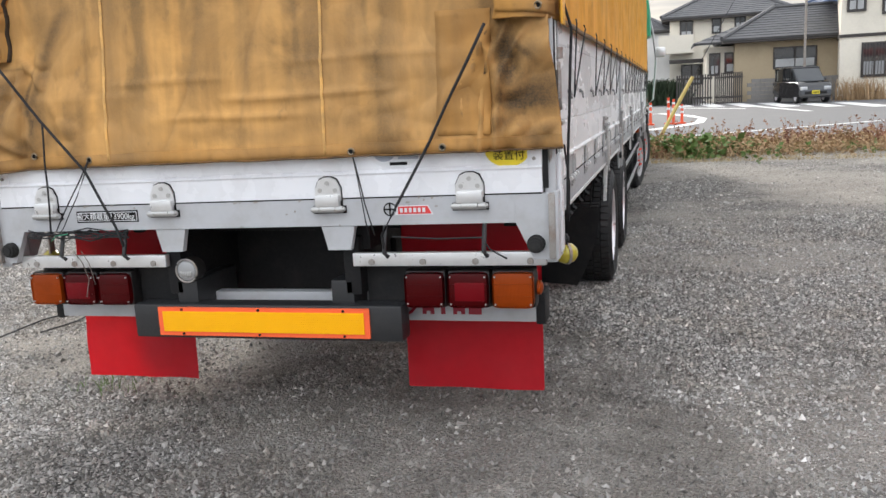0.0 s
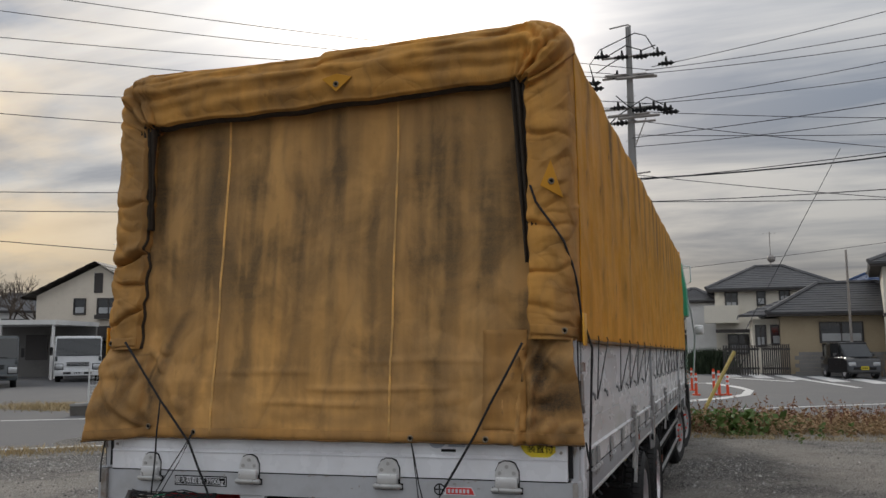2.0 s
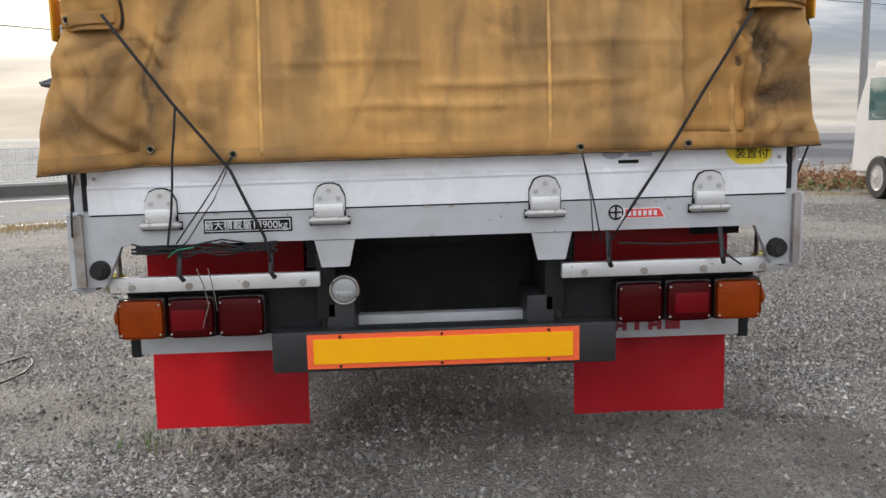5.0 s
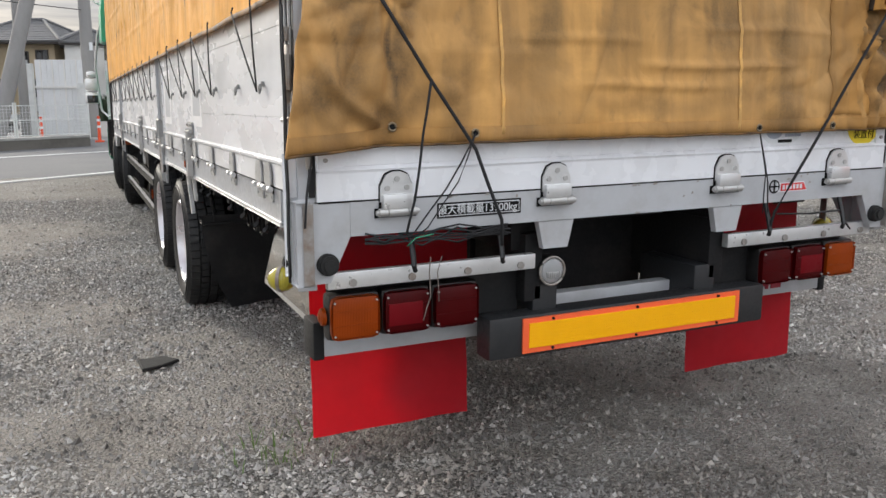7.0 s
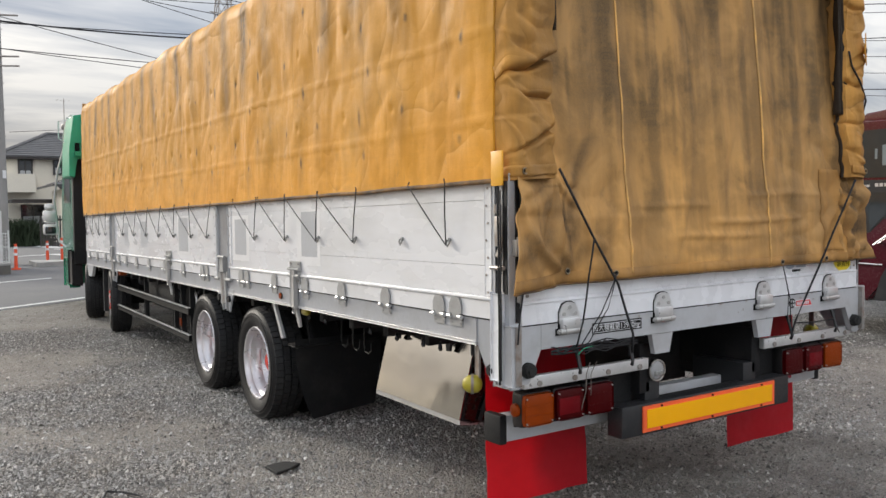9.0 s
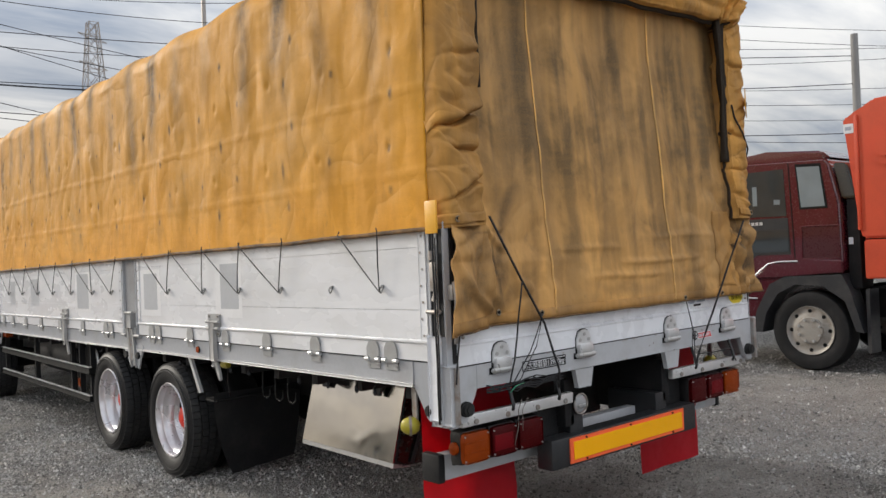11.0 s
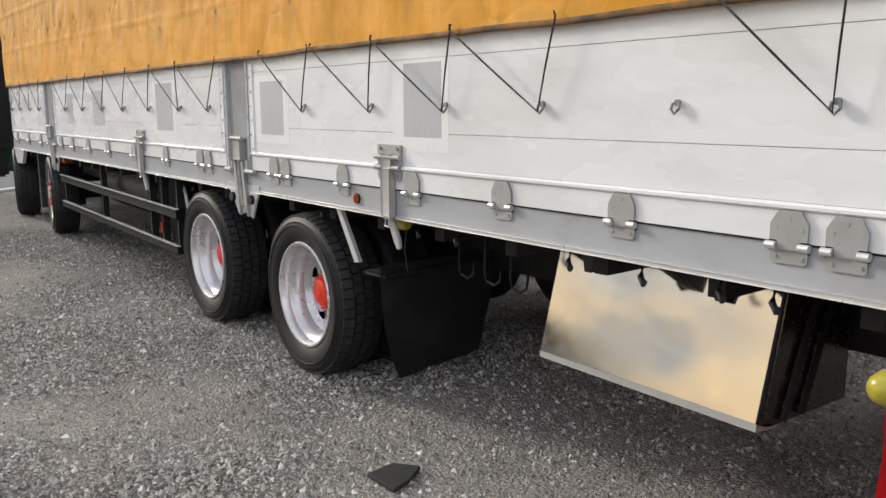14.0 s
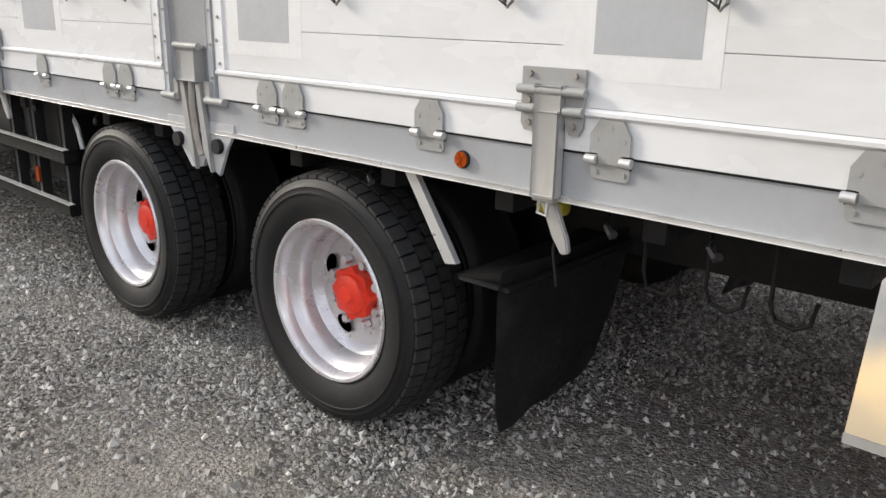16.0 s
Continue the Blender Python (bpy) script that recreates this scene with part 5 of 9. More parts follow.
bar("front_wall", -1.22, 1.22, 10.40, 10.45, 0.95, 1.75, GREY, truck, 0.004)

BRASSDARK = mat("tarnished_brass", (0.26, 0.20, 0.13), 0.45, 0.5, amount=0.5, scale=40)
# ---- tarpaulin over the bed ----
tarp = thing("tarpaulin", (0, 5, 1.65), "weathered mustard canvas tarpaulin, mildew-streaked, laced over the truck bed", "tarpaulin")
HEM_Z, TOP_Z = 1.668, 3.195


def sheet(name, fn, nu, nv, material, parent, label="", thick=0.004, smooth="all"):
    """A cloth of nu by nv cells whose places fn(u, v) gives."""
    verts = [tuple(fn(i / nu, j / nv)) for j in range(nv + 1) for i in range(nu + 1)]
    w = nu + 1
    faces = [(j * w + i, j * w + i + 1, (j + 1) * w + i + 1, (j + 1) * w + i) for j in range(nv) for i in range(nu)]
    me = bpy.data.meshes.new(name)
    me.from_pydata(verts, [], faces)
    me.materials.append(material)
    me.shade_smooth()
    ob = new(name, me)
    ob.parent = parent
    ob.matrix_parent_inverse = Matrix.Translation(-parent.location)
    if thick:
        mod = ob.modifiers.new("thickness", "SOLIDIFY")
        mod.thickness, mod.offset = thick, 0.0
    return tagged(ob, label) if label else ob


def hoop(y):
    """How far the cloth sags between the bows, 0 at a bow to 1 midway."""
    t = (y - 0.15) / 0.93
    return math.sin(math.pi * (t - math.floor(t))) ** 2


def shell(s, y, v):
    """The long side and its rounded shoulder: v 0 at the hem, 0.8 at the shoulder, 1 at the roof."""
    low = bed(s * 1.25, y, HEM_Z) + 0.008 * fold(y * 1.9, s * 3, 0)
    sag = hoop(y)
    top = TOP_Z - 0.030 * sag + 0.01 * fold(y * 2.0, s, 5)
    r = 0.16
    if v < 0.8:
        t = v / 0.8
        z = low + (top - r - low) * t
        x = 1.268 - 0.012 * t
        belly = math.sin(math.pi * min(t * 1.05, 1)) if t < 0.95 else 0.2
        x += 0.011 * fold(y * 2.6, z * 0.55, s * 9) * (0.25 + belly) + 0.004 * fold(y * 8.0, z * 1.6, s * 4) * (0.3 + belly) + 0.0015 * fold(y * 21.0, z * 3, s * 8)
        x += 0.012 * abs(fold(y * 4.2 + z * 1.5, z * 3.0, s * 2)) * belly - 0.009 * sag * belly
        x += 0.005 * math.exp(-((z - 2.30 - 0.01 * fold(y, 3, s)) / 0.012) ** 2) + 0.004 * math.exp(-((z - 1.92 - 0.01 * fold(y, 5, s)) / 0.010) ** 2)
        # puckered tie points in two rows
        n = round((y - 0.35) / 0.62)
        for zr in (2.06, 2.52):
            dy, dz = y - (0.35 + 0.62 * n + 0.09 * fold(n * 3.7, zr, s)), z - zr - 0.05 * fold(n * 2.3, zr * 4, s)
            q = dy * dy + dz * dz
            x -= 0.011 * math.exp(-q / 0.0005) - 0.007 * math.exp(-((dy + dz * 0.6 * s) ** 2) / 0.002 - q / 0.03)
        x += 0.006 * (1 - min(1.0, abs(fold(y * 3.1 - z * 0.7, z * 0.8, s * 6)) * 4)) * belly
        if t < 0.06:
            x = max(x, 1.262)
    else:
        a = (v - 0.8) / 0.2 * math.pi / 2
        x = 1.256 - r + r * math.cos(a) + 0.006 * fold(y * 5, a, s)
        z = top - r + r * math.sin(a)
    return x * s, z


def tie_stain(s, y, z):
    """Small dark marks with short drips at the rows of old tie points."""
    v = 0.0
    for row, zr in enumerate((1.86, 2.06, 2.30, 2.52, 2.78)):
        step = 0.52 if row % 2 else 0.93
        n = round((y - 0.35) / step)
        dy, dz = y - (0.35 + step * n + 0.14 * step * fold(n * 3.7, zr, s)), z - zr - 0.05 * fold(n * 2.3, zr * 4, s)
        drop = 0.016 + 0.018 * abs(fold(n * 1.7, zr, 6)) * 2
        v = max(v, (1.45 + 1.2 * fold(n * 4.1, zr * 3, 2)) * math.exp(-(dy / 0.015) ** 2 - ((dz + drop * 0.5) / drop) ** 2), 0.30 * max(0.0, 0.6 + fold(n * 2.7, zr * 5, 1)) * math.exp(-(dy / 0.06) ** 2 - ((dz + 0.05) / 0.13) ** 2))
    # mould has grown over the bows, high on the sheet
    n = round(y / 0.465)
    dy = y - 0.465 * n - 0.12 * fold(n * 2.9, z * 1.5, s)
    high = min(1.0, max(0.0, (z - 2.25 - 0.5 * fold(n * 1.3, s, 3)) / 0.4))
    v = max(v, high * (0.68 + 0.8 * fold(y * 2.0, z * 2.2, 5)) * math.exp(-(dy / 0.085) ** 2))
    return max(0.0, min(1.0, v))


for s, label in ((-1, "sun-bleached mustard side sheet, spotted with mildew"), (1, "sun-bleached mustard side sheet")):
    def long_side(u, v, s=s):
        y = 0.078 + 10.357 * u
        x, z = shell(s, y, v)
        return x, y, z
    cloth = sheet("side_sheet", long_side, 900 if s < 0 else 420, 96 if s < 0 else 48, CANVAS_SIDE, tarp, label)
    layer = cloth.data.attributes.new("stain", "FLOAT", "POINT")
    layer.data.foreach_set("value", [tie_stain(s, v.co.y, v.co.z) for v in cloth.data.vertices])

    def hem_strip(u, v, s=s):
        y = 0.080 + 10.350 * u
        x, z = shell(s, y, 0.0)
        x2, z2 = shell(s, y, 0.012)
        return (x + (x2 - x) * v) + s * 0.003, y, z + (z2 - z) * v - 0.002
    sheet("hem", hem_strip, 300, 2, HEM, tarp, "", 0.003)


def roof(u, v):
    y = 0.03 + 10.405 * v
    x0, z0 = shell(-1, y, 1.0)
    x1, z1 = shell(1, y, 1.0)
    x = x0 + (x1 - x0) * u
    rear = math.exp(-((y + 0.045) / 0.5) ** 2)
    return x, y, z0 + (z1 - z0) * u - 0.045 * math.exp(-(x / 1.2) ** 2) * rear - 0.035 * hoop(y) * math.sin(math.pi * u) + 0.012 * math.sin(math.pi * u) + 0.008 * fold(x * 3, y * 2, 7)


sheet("roof_sheet", roof, 26, 230, CANVAS_SIDE, tarp, "mustard canvas roof, sagging between the bows")
for n in range(12):
    y = 0.15 + 0.93 * n
    bm = bmesh.new()
    tube(bm, [(-1.19, y, 1.02), (-1.19, y, TOP_Z - 0.2), (-1.05, y, TOP_Z - 0.06), (1.05, y, TOP_Z - 0.06), (1.19, y, TOP_Z - 0.2), (1.19, y, 1.02)], 0.016, 6)
    single("tarpaulin_bow", bm, WORN, "grey steel bow under the canvas", "bow", "bows over the bed")


def front_sheet(u, v):
    return -1.24 + 2.48 * u, 10.44 + 0.01 * fold(u * 9, v * 2, 0), 1.60 + (TOP_Z - 1.62) * v


sheet("front_sheet", front_sheet, 20, 12, CANVAS_HOOD, tarp)

def crumple(a, b, seed):
    """Sharp random creases in a plane, about -1 to 1."""
    u, v = a * 0.8 + b * 0.6, b * 0.8 - a * 0.6
    d = fold(a * 3, b * 3, seed + 5) * 0.5
    return (1 - 3 * abs(fold(u * 5 + d, v * 2.6, seed))) * 0.6 + (1 - 3 * abs(fold(v * 9 + d, u * 5, seed + 9))) * 0.3


TIES = ((-1.02, 1.70, (262, 274, 287, 300, 318)), (1.03, 1.69, (232, 247, 262, 276)))


def curtain_at(x, z, lift=0.0):
    low = min(1.0, max(0.0, (2.65 - z) / 1.35))
    y = 0.085 - 0.130 * low
    low = low * low * (3 - 2 * low)
    y += 0.020 * fold(x * 3.3, z * 0.30, 1.0) + 0.013 * fold(x * 8.5, z * 0.5, 2.0) + 0.006 * fold(x * 18, z * 0.5, 4.0)
    y += 0.010 * fold(x * 2.2 + z, z * 2.6, 6.0) * (0.3 + low)
    # creases that fan out from the two tied corners
    for tx, tz, angles in TIES:
        dx, dz = x - tx, z - tz
        dist = math.hypot(dx, dz)
        if dist < 0.75:
            ang = math.degrees(math.atan2(dz, dx)) % 360 + 22 * fold(x * 2.6, z * 2.6, 5.0) + 9 * fold(x * 7, z * 7, 2.0)
            fade = min(1.0, dist / 0.15) * max(0.0, 1 - dist / 0.75)
            for n, a in enumerate(angles):
                w = 5.0 + 2.0 * (n % 2)
                y += (-0.030 if n % 2 else 0.016) * fade * math.exp(-((ang - a) / w) ** 2)
    # slack cloth above the hem
    y += 0.022 * crumple(x * 0.8, z * 1.1, 3.0) * low * min(1.2, 0.2 + abs(x) ** 2)
    # the two loose wings below the hood hang in sharp slanting folds
    wing = min(1.0, max(0.0, (abs(x) - 0.88) / 0.12)) * min(1.0, max(0.0, (1.74 - z) / 0.12))
    if wing > 0:
        g = (x + 0.55 * (z - 1.3) if x < 0 else x - 0.4 * (z - 1.3)) * 8.0 + 1.1 * fold(x * 3, z * 3, 7)
        deep = 0.70 if x < 0 else 1.7
        y += wing * deep * (0.034 * (abs(fold(g, z * 1.1, 4)) * 2 - 1.1) + 0.020 * crumple(x * 1.3, z * 1.3, 8))
        if x < 0:
            # the near wing is folded out along one long crease
            out_ = -0.955 - 0.05 * (1.7 - z) / 0.45 - x
            y += wing * (0.020 * math.exp(-(out_ / 0.022) ** 2) - 0.10 * max(0.0, out_))
    for z0, x0, x1, a in ((1.47, -0.1, 0.75, 0.006), (1.40, -0.35, 0.35, 0.005), (1.60, 0.2, 0.9, 0.004), (1.55, -0.6, 0.0, 0.004)):
        span = min(1.0, max(0.0, (x - x0) / 0.12)) * min(1.0, max(0.0, (x1 - x) / 0.12))
        y -= 1.9 * a * span * math.exp(-((z - z0 - 0.02 * fold(x * 1.5, 0, z0)) / 0.014) ** 2)
    # it lies over the tailgate's upper edge
    y = min(y, -0.024 + max(0.0, z - 1.50) * 0.35)
    return y - lift


# hood: the band that folds round the rear edge of the bed


def hood_at(t, k):
    """t along the arch from the near bottom over the top to the far bottom, k from the outer edge to the inner."""
    side_len, corner = 0.36, 0.06
    s = -1 if t < 0.5 else 1
    dip = 0.035 * math.exp(-((t - 0.5) / 0.09) ** 2)
    if t < side_len or t > 1 - side_len:
        f = (t if s < 0 else 1 - t) / side_len
        zo = bed(s * 1.2, 0, 1.672) + (TOP_Z - 0.16 - 1.672) * f
        zi = bed(s * 1.2, 0, 1.685) + (2.85 + 0.02 * s - 1.685) * f
        xo, _ = shell(s, 0.090, 0.8 * f)
        xi = s * (1.05 + 0.010 * fold(zi * 5, s, 1))
        o, i = Vector((xo - 0.004 * s, 0.090, zo)), Vector((xi, -0.03, zi))
        out = Vector((s, 0, 0))
    elif t < side_len + corner or t > 1 - side_len - corner:
        f = ((t if s < 0 else 1 - t) - side_len) / corner
        xo, zo = shell(s, -0.045, 0.8 + 0.2 * f)
        a = f * math.pi / 2
        out = Vector((s * math.cos(a), 0, math.sin(a)))
        o, i = Vector((xo, 0.085, zo)) + out * 0.006, Vector((s * (0.985 + 0.065 * math.cos(a)), -0.03, 2.85 + 0.02 * s + 0.05 * math.sin(a)))
    else:
        f = (t - side_len - corner) / (1 - 2 * (side_len + corner))
        x0, z0 = shell(-1, -0.045, 1.0)
        x1, z1 = shell(1, -0.045, 1.0)
        xo = x0 + (x1 - x0) * f
        o = Vector((xo, 0.085, z0 + (z1 - z0) * f - dip + 0.012))
        out = Vector((0, 0, 1))
        i = Vector((-0.985 + 1.97 * f, -0.03, 2.88 + 0.04 * f + 0.012 * fold(f * 9, 2, 0) - 0.3 * dip))
    o.z += 0.012 * s if o.z > 3.0 else 0.0
    o.x += 0.010 * min(1.0, max(0.0, (o.z - 2.3) / 0.5)) if s < 0 and o.x < -1.0 else 0.0
    p = o.lerp(i, k)
    # the cloth bulges over its bow, is gathered at the two corners and rolled under at the edge
    near = math.exp(-((t - 0.385) / 0.035) ** 2) + math.exp(-((t - 0.615) / 0.035) ** 2)
    bow = math.sin(math.pi * min(k * 1.05, 1)) ** (1.1 - 0.3 * out.z)
    p.y -= (0.054 + 0.012 * out.z) * bow
    p += out * ((0.050 + 0.022 * out.z) * bow)
    ruck = near * (0.5 - 2.2 * abs(fold(t * 70, k * 0.5, 2))) * k ** 0.8
    p.y += 0.062 * ruck
    p -= out * (0.030 * ruck)
    p.y += 0.020 * near * (0.5 - 2.0 * abs(fold(t * 150, k * 1.4, 3))) * k
    if side_len + 0.02 < t < 1 - side_len - 0.02:
        p.y += 0.026 * fold(t * 9, k * 4.2 + t * 5, 2) * math.sin(math.pi * min(1, k))
        p.y -= 0.020 * math.exp(-((k - 0.62 - 0.06 * fold(t * 14, 0, 1)) / 0.045) ** 2)
        # tension folds that fan out from the two corners
        for side_, k0, slope, amp in ((1, 0.95, 2.2, 0.020), (1, 0.80, 3.4, 0.024), (1, 1.0, 1.0, 0.018), (1, 0.7, 5.5, 0.016), (-1, 0.95, 2.6, 0.018), (-1, 0.8, 4.4, 0.020), (-1, 1.0, 1.3, 0.014)):
            q = max(0.0, (1 - t if side_ > 0 else t) - side_len)
            line = k0 - slope * q + 0.05 * fold(t * 20, k0, 2)
            p.y -= amp * math.exp(-((k - line) / 0.05) ** 2) * math.exp(-q / 0.16)
            p.y += 0.7 * amp * math.exp(-((k - line + 0.085) / 0.035) ** 2) * math.exp(-q / 0.16)
    else:
        p.y += 0.010 * fold(p.z * 4.5, k * 1.5, s * 3) * (0.3 + k)
        # slumped folds across the band
        for z0, a, tilt in (((2.12, 0.082, 0.10), (2.03, 0.030, -0.06), (1.80, 0.036, 0.14), (2.42, 0.018, 0.05)) if s < 0 else ((2.21, 0.020, 0.03), (2.02, 0.016, -0.05), (1.83, 0.012, 0.04), (2.62, 0.018, 0.06))):
            d = p.z - z0 - tilt * (k - 0.5) - 0.03 * fold(k * 2.5, z0, 3)
            p.y -= 0.45 * a * math.exp(-((d - 0.03) / 0.035) ** 2) * (0.25 + 0.75 * k)
            p.y += a * 1.1 * math.exp(-(d / 0.013) ** 2) * (0.25 + 0.75 * k)
    p.y += 0.003 * fold(t * 60, k * 6, 5) * (0.3 + k)
    # slanting tucks, sharp on one side
    for f_, a_, turn_ in ((15.0, 0.016, 0.9), (29.0, 0.009, -0.7), (52.0, 0.005, 0.5)):
        g = t * f_ + k * turn_ + 0.6 * fold(t * 8, k * 2, f_)
        g -= math.floor(g)
        p.y -= a_ * (g if g < 0.86 else (1 - g) / 0.14 * 0.86) * math.sin(math.pi * min(1.0, k * 0.9 + 0.1)) * (0.4 + 1.2 * max(0.0, 0.3 + fold(t * 6, k, f_ * 2)))
    rough = crumple(p.x * 1.15 + t, p.z * 1.15, 2.0 + s) * (0.35 + 0.65 * math.sin(math.pi * k)) * ((1.1 if s < 0 else 0.6) if abs(t - 0.5) > 0.12 else 0.6)
    p.y += 0.022 * rough
    p += out * (0.010 * rough)
    p += Vector((fold(t * 40, 7, k), 0, fold(t * 44, 9, k))) * (0.012 * k * (1 + near))
    low = max(0.0, 1 - min(t, 1 - t) / 0.10)
    p.y -= 0.03 * low * k
    if k > 0.999:
        p.y += 0.05
    # low down the band lies on the curtain
    lie = min(1.0, max(0.0, (2.45 - p.z) / 0.25)) * max(0.0, (k - 0.55) / 0.45)
    p.y += (min(p.y, curtain_at(p.x, p.z) - 0.012) - p.y) * lie
    return p


def hood_fn(u, v):
    if v > 0.9:
        p = hood_at(u, 1.0)
        p.y += (v - 0.9) * 0.6
        return p
    return hood_at(u, v / 0.9 * 0.999)


sheet("hood", hood_fn, 760, 40, CANVAS_HOOD, tarp, "gathered canvas hood band round the rear opening", 0.006)


def edge_fn(u, v):
    p = hood_at(u, 1.0)
    q = hood_at(u, 0.9)
    d = (p - q).normalized()
    w = p + d * (0.003 + (0.034 if p.z > 2.75 else 0.004) * v)
    w.y = p.y - 0.01 + 0.02 * v
    return w


# dark strip along the hood's inner edge: mildew plus shade put into its colour
sheet("opening_shade", edge_fn, 300, 2, TRIMDARK, tarp, "mildewed edge of the rear opening, blackened for its shade", 0.006)


# rear curtain


def curtain_edges(z):
    """Near and far edge of the curtain at a height; it spreads below the hood."""
    low = min(1.0, max(0.0, (1.80 - z) / 0.08))
    left = 1.12 + low * (0.11 + 0.09 * max(0.0, (1.68 - z) / 0.46) ** 0.8)
    right = 1.12 + low * (0.12 + 0.05 * max(0.0, (1.68 - z) / 0.46))
    return -left, right


def curtain_fn(u, v):
    z = 1.228 + (3.0 - 1.228) * v ** 1.15
    x0, x1 = curtain_edges(z)
    x = x0 + (x1 - x0) * u
    drop = (1 - v) ** 3
    z += drop * (0.012 * x + 0.007 * fold(x * 4, 0, 1) - 0.02 * max(0.0, (-x - 1.0) / 0.3))
    y = curtain_at(x, z)
    if x < -1.05 and z < 1.7:
        y -= 0.20 * (-x - 1.05) * min(1.0, (1.7 - z) / 0.3)
    return x, y, z


# mould stains, and shade of the wing folds painted as dark streaks
STAIN_SHADE = ((-0.965, 1.47, 0.014, 0.17, -6, 1.0), (-1.15, 1.46, 0.012, 0.12, 12, 0.9), (-1.05, 1.63, 0.07, 0.012, 20, 0.8), (1.02, 1.55, 0.012, 0.16, 8, 1.0), (1.10, 1.50, 0.012, 0.14, -10, 1.0), (1.16, 1.62, 0.012, 0.10, 20, 0.9), (0.96, 1.36, 0.10, 0.012, -18, 0.8), (-1.12, 1.62, 0.10, 0.05, 30, 0.55), (-1.08, 1.52, 0.04, 0.15, -35, 0.7), (-1.18, 1.37, 0.11, 0.06, 25, 0.7), (-0.93, 1.50, 0.035, 0.22, -15, 0.8), (-0.85, 1.74, 0.03, 0.13, -30, 0.7), (-0.97, 1.33, 0.14, 0.04, 10, 0.55),
          (-0.75, 1.34, 0.05, 0.13, 5, 0.55), (-0.69, 1.47, 0.03, 0.22, -4, 0.45), (1.12, 1.60, 0.06, 0.15, 10, 1.0), (1.17, 1.44, 0.10, 0.07, -20, 1.0), (1.06, 1.36, 0.12, 0.06, 10, 0.8), (0.98, 1.64, 0.03, 0.17, -15, 0.6), (1.20, 1.30, 0.07, 0.035, 0, 0.6),
          (0.55, 1.37, 0.28, 0.03, 4, 0.35), (0.05, 1.34, 0.32, 0.028, -3, 0.3), (-0.99, 2.35, 0.03, 0.45, 2, 0.5), (0.97, 2.45, 0.035, 0.45, -2, 0.55), (0.60, 1.30, 0.10, 0.05, 0, 0.45), (-1.10, 1.44, 0.09, 0.17, -20, 0.6), (1.10, 1.46, 0.10, 0.17, 10, 0.6))


def stain_shade_at(x, z):
    v = 0.0
    for cx, cz, rx, rz, turn_, weight in STAIN_SHADE:
        a = radians(turn_)
        dx, dz = x - cx + 0.05 * fold(x * 5, z * 5, cx), z - cz + 0.05 * fold(x * 5, z * 5, cz)
        d = math.hypot((dx * math.cos(a) + dz * math.sin(a)) / rx, (dz * math.cos(a) - dx * math.sin(a)) / rz)
        v = max(v, weight * min(1.0, max(0.0, (1.5 - d) / 1.1)))
    return v


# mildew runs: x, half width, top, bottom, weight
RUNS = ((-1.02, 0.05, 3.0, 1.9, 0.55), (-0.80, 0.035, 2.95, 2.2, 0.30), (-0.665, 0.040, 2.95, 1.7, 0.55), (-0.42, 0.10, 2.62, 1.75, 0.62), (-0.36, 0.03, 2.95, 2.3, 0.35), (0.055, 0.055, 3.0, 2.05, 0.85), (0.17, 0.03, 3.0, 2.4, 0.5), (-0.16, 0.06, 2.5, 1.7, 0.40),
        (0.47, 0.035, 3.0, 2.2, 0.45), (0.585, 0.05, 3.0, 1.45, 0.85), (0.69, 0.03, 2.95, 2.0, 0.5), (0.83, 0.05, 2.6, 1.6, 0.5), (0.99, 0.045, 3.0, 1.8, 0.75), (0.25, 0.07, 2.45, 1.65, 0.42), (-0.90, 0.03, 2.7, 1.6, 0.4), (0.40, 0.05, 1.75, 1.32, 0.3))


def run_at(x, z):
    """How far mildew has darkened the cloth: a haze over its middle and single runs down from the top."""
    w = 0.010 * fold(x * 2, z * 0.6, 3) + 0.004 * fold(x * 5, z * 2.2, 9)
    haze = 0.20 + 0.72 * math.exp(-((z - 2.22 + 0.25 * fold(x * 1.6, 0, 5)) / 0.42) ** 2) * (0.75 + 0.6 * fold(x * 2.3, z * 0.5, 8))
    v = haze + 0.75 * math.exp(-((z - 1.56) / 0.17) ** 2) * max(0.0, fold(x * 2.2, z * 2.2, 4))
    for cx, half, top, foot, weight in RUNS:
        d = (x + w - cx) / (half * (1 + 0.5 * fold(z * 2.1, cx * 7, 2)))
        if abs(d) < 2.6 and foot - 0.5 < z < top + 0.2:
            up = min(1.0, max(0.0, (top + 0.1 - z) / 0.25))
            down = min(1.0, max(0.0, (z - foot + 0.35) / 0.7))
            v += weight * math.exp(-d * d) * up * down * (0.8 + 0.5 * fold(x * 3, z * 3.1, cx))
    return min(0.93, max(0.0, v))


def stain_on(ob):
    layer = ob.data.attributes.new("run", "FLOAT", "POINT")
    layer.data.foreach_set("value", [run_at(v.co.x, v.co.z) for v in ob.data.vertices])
    layer = ob.data.attributes.new("stain", "FLOAT", "POINT")
    layer.data.foreach_set("value", [stain_shade_at(v.co.x, v.co.z) for v in ob.data.vertices])


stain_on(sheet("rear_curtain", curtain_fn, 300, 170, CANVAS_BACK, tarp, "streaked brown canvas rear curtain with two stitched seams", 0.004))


def on_curtain(name, x0, x1, z0, z1, material, lift=0.005, nu=4, nv=40, label=""):
    def fn(u, v):
        x, z = x0 + (x1 - x0) * u, z0 + (z1 - z0) * v
        return x, curtain_at(x, z, lift), z
    return sheet(name, fn, nu, nv, material, tarp, label, 0.002)


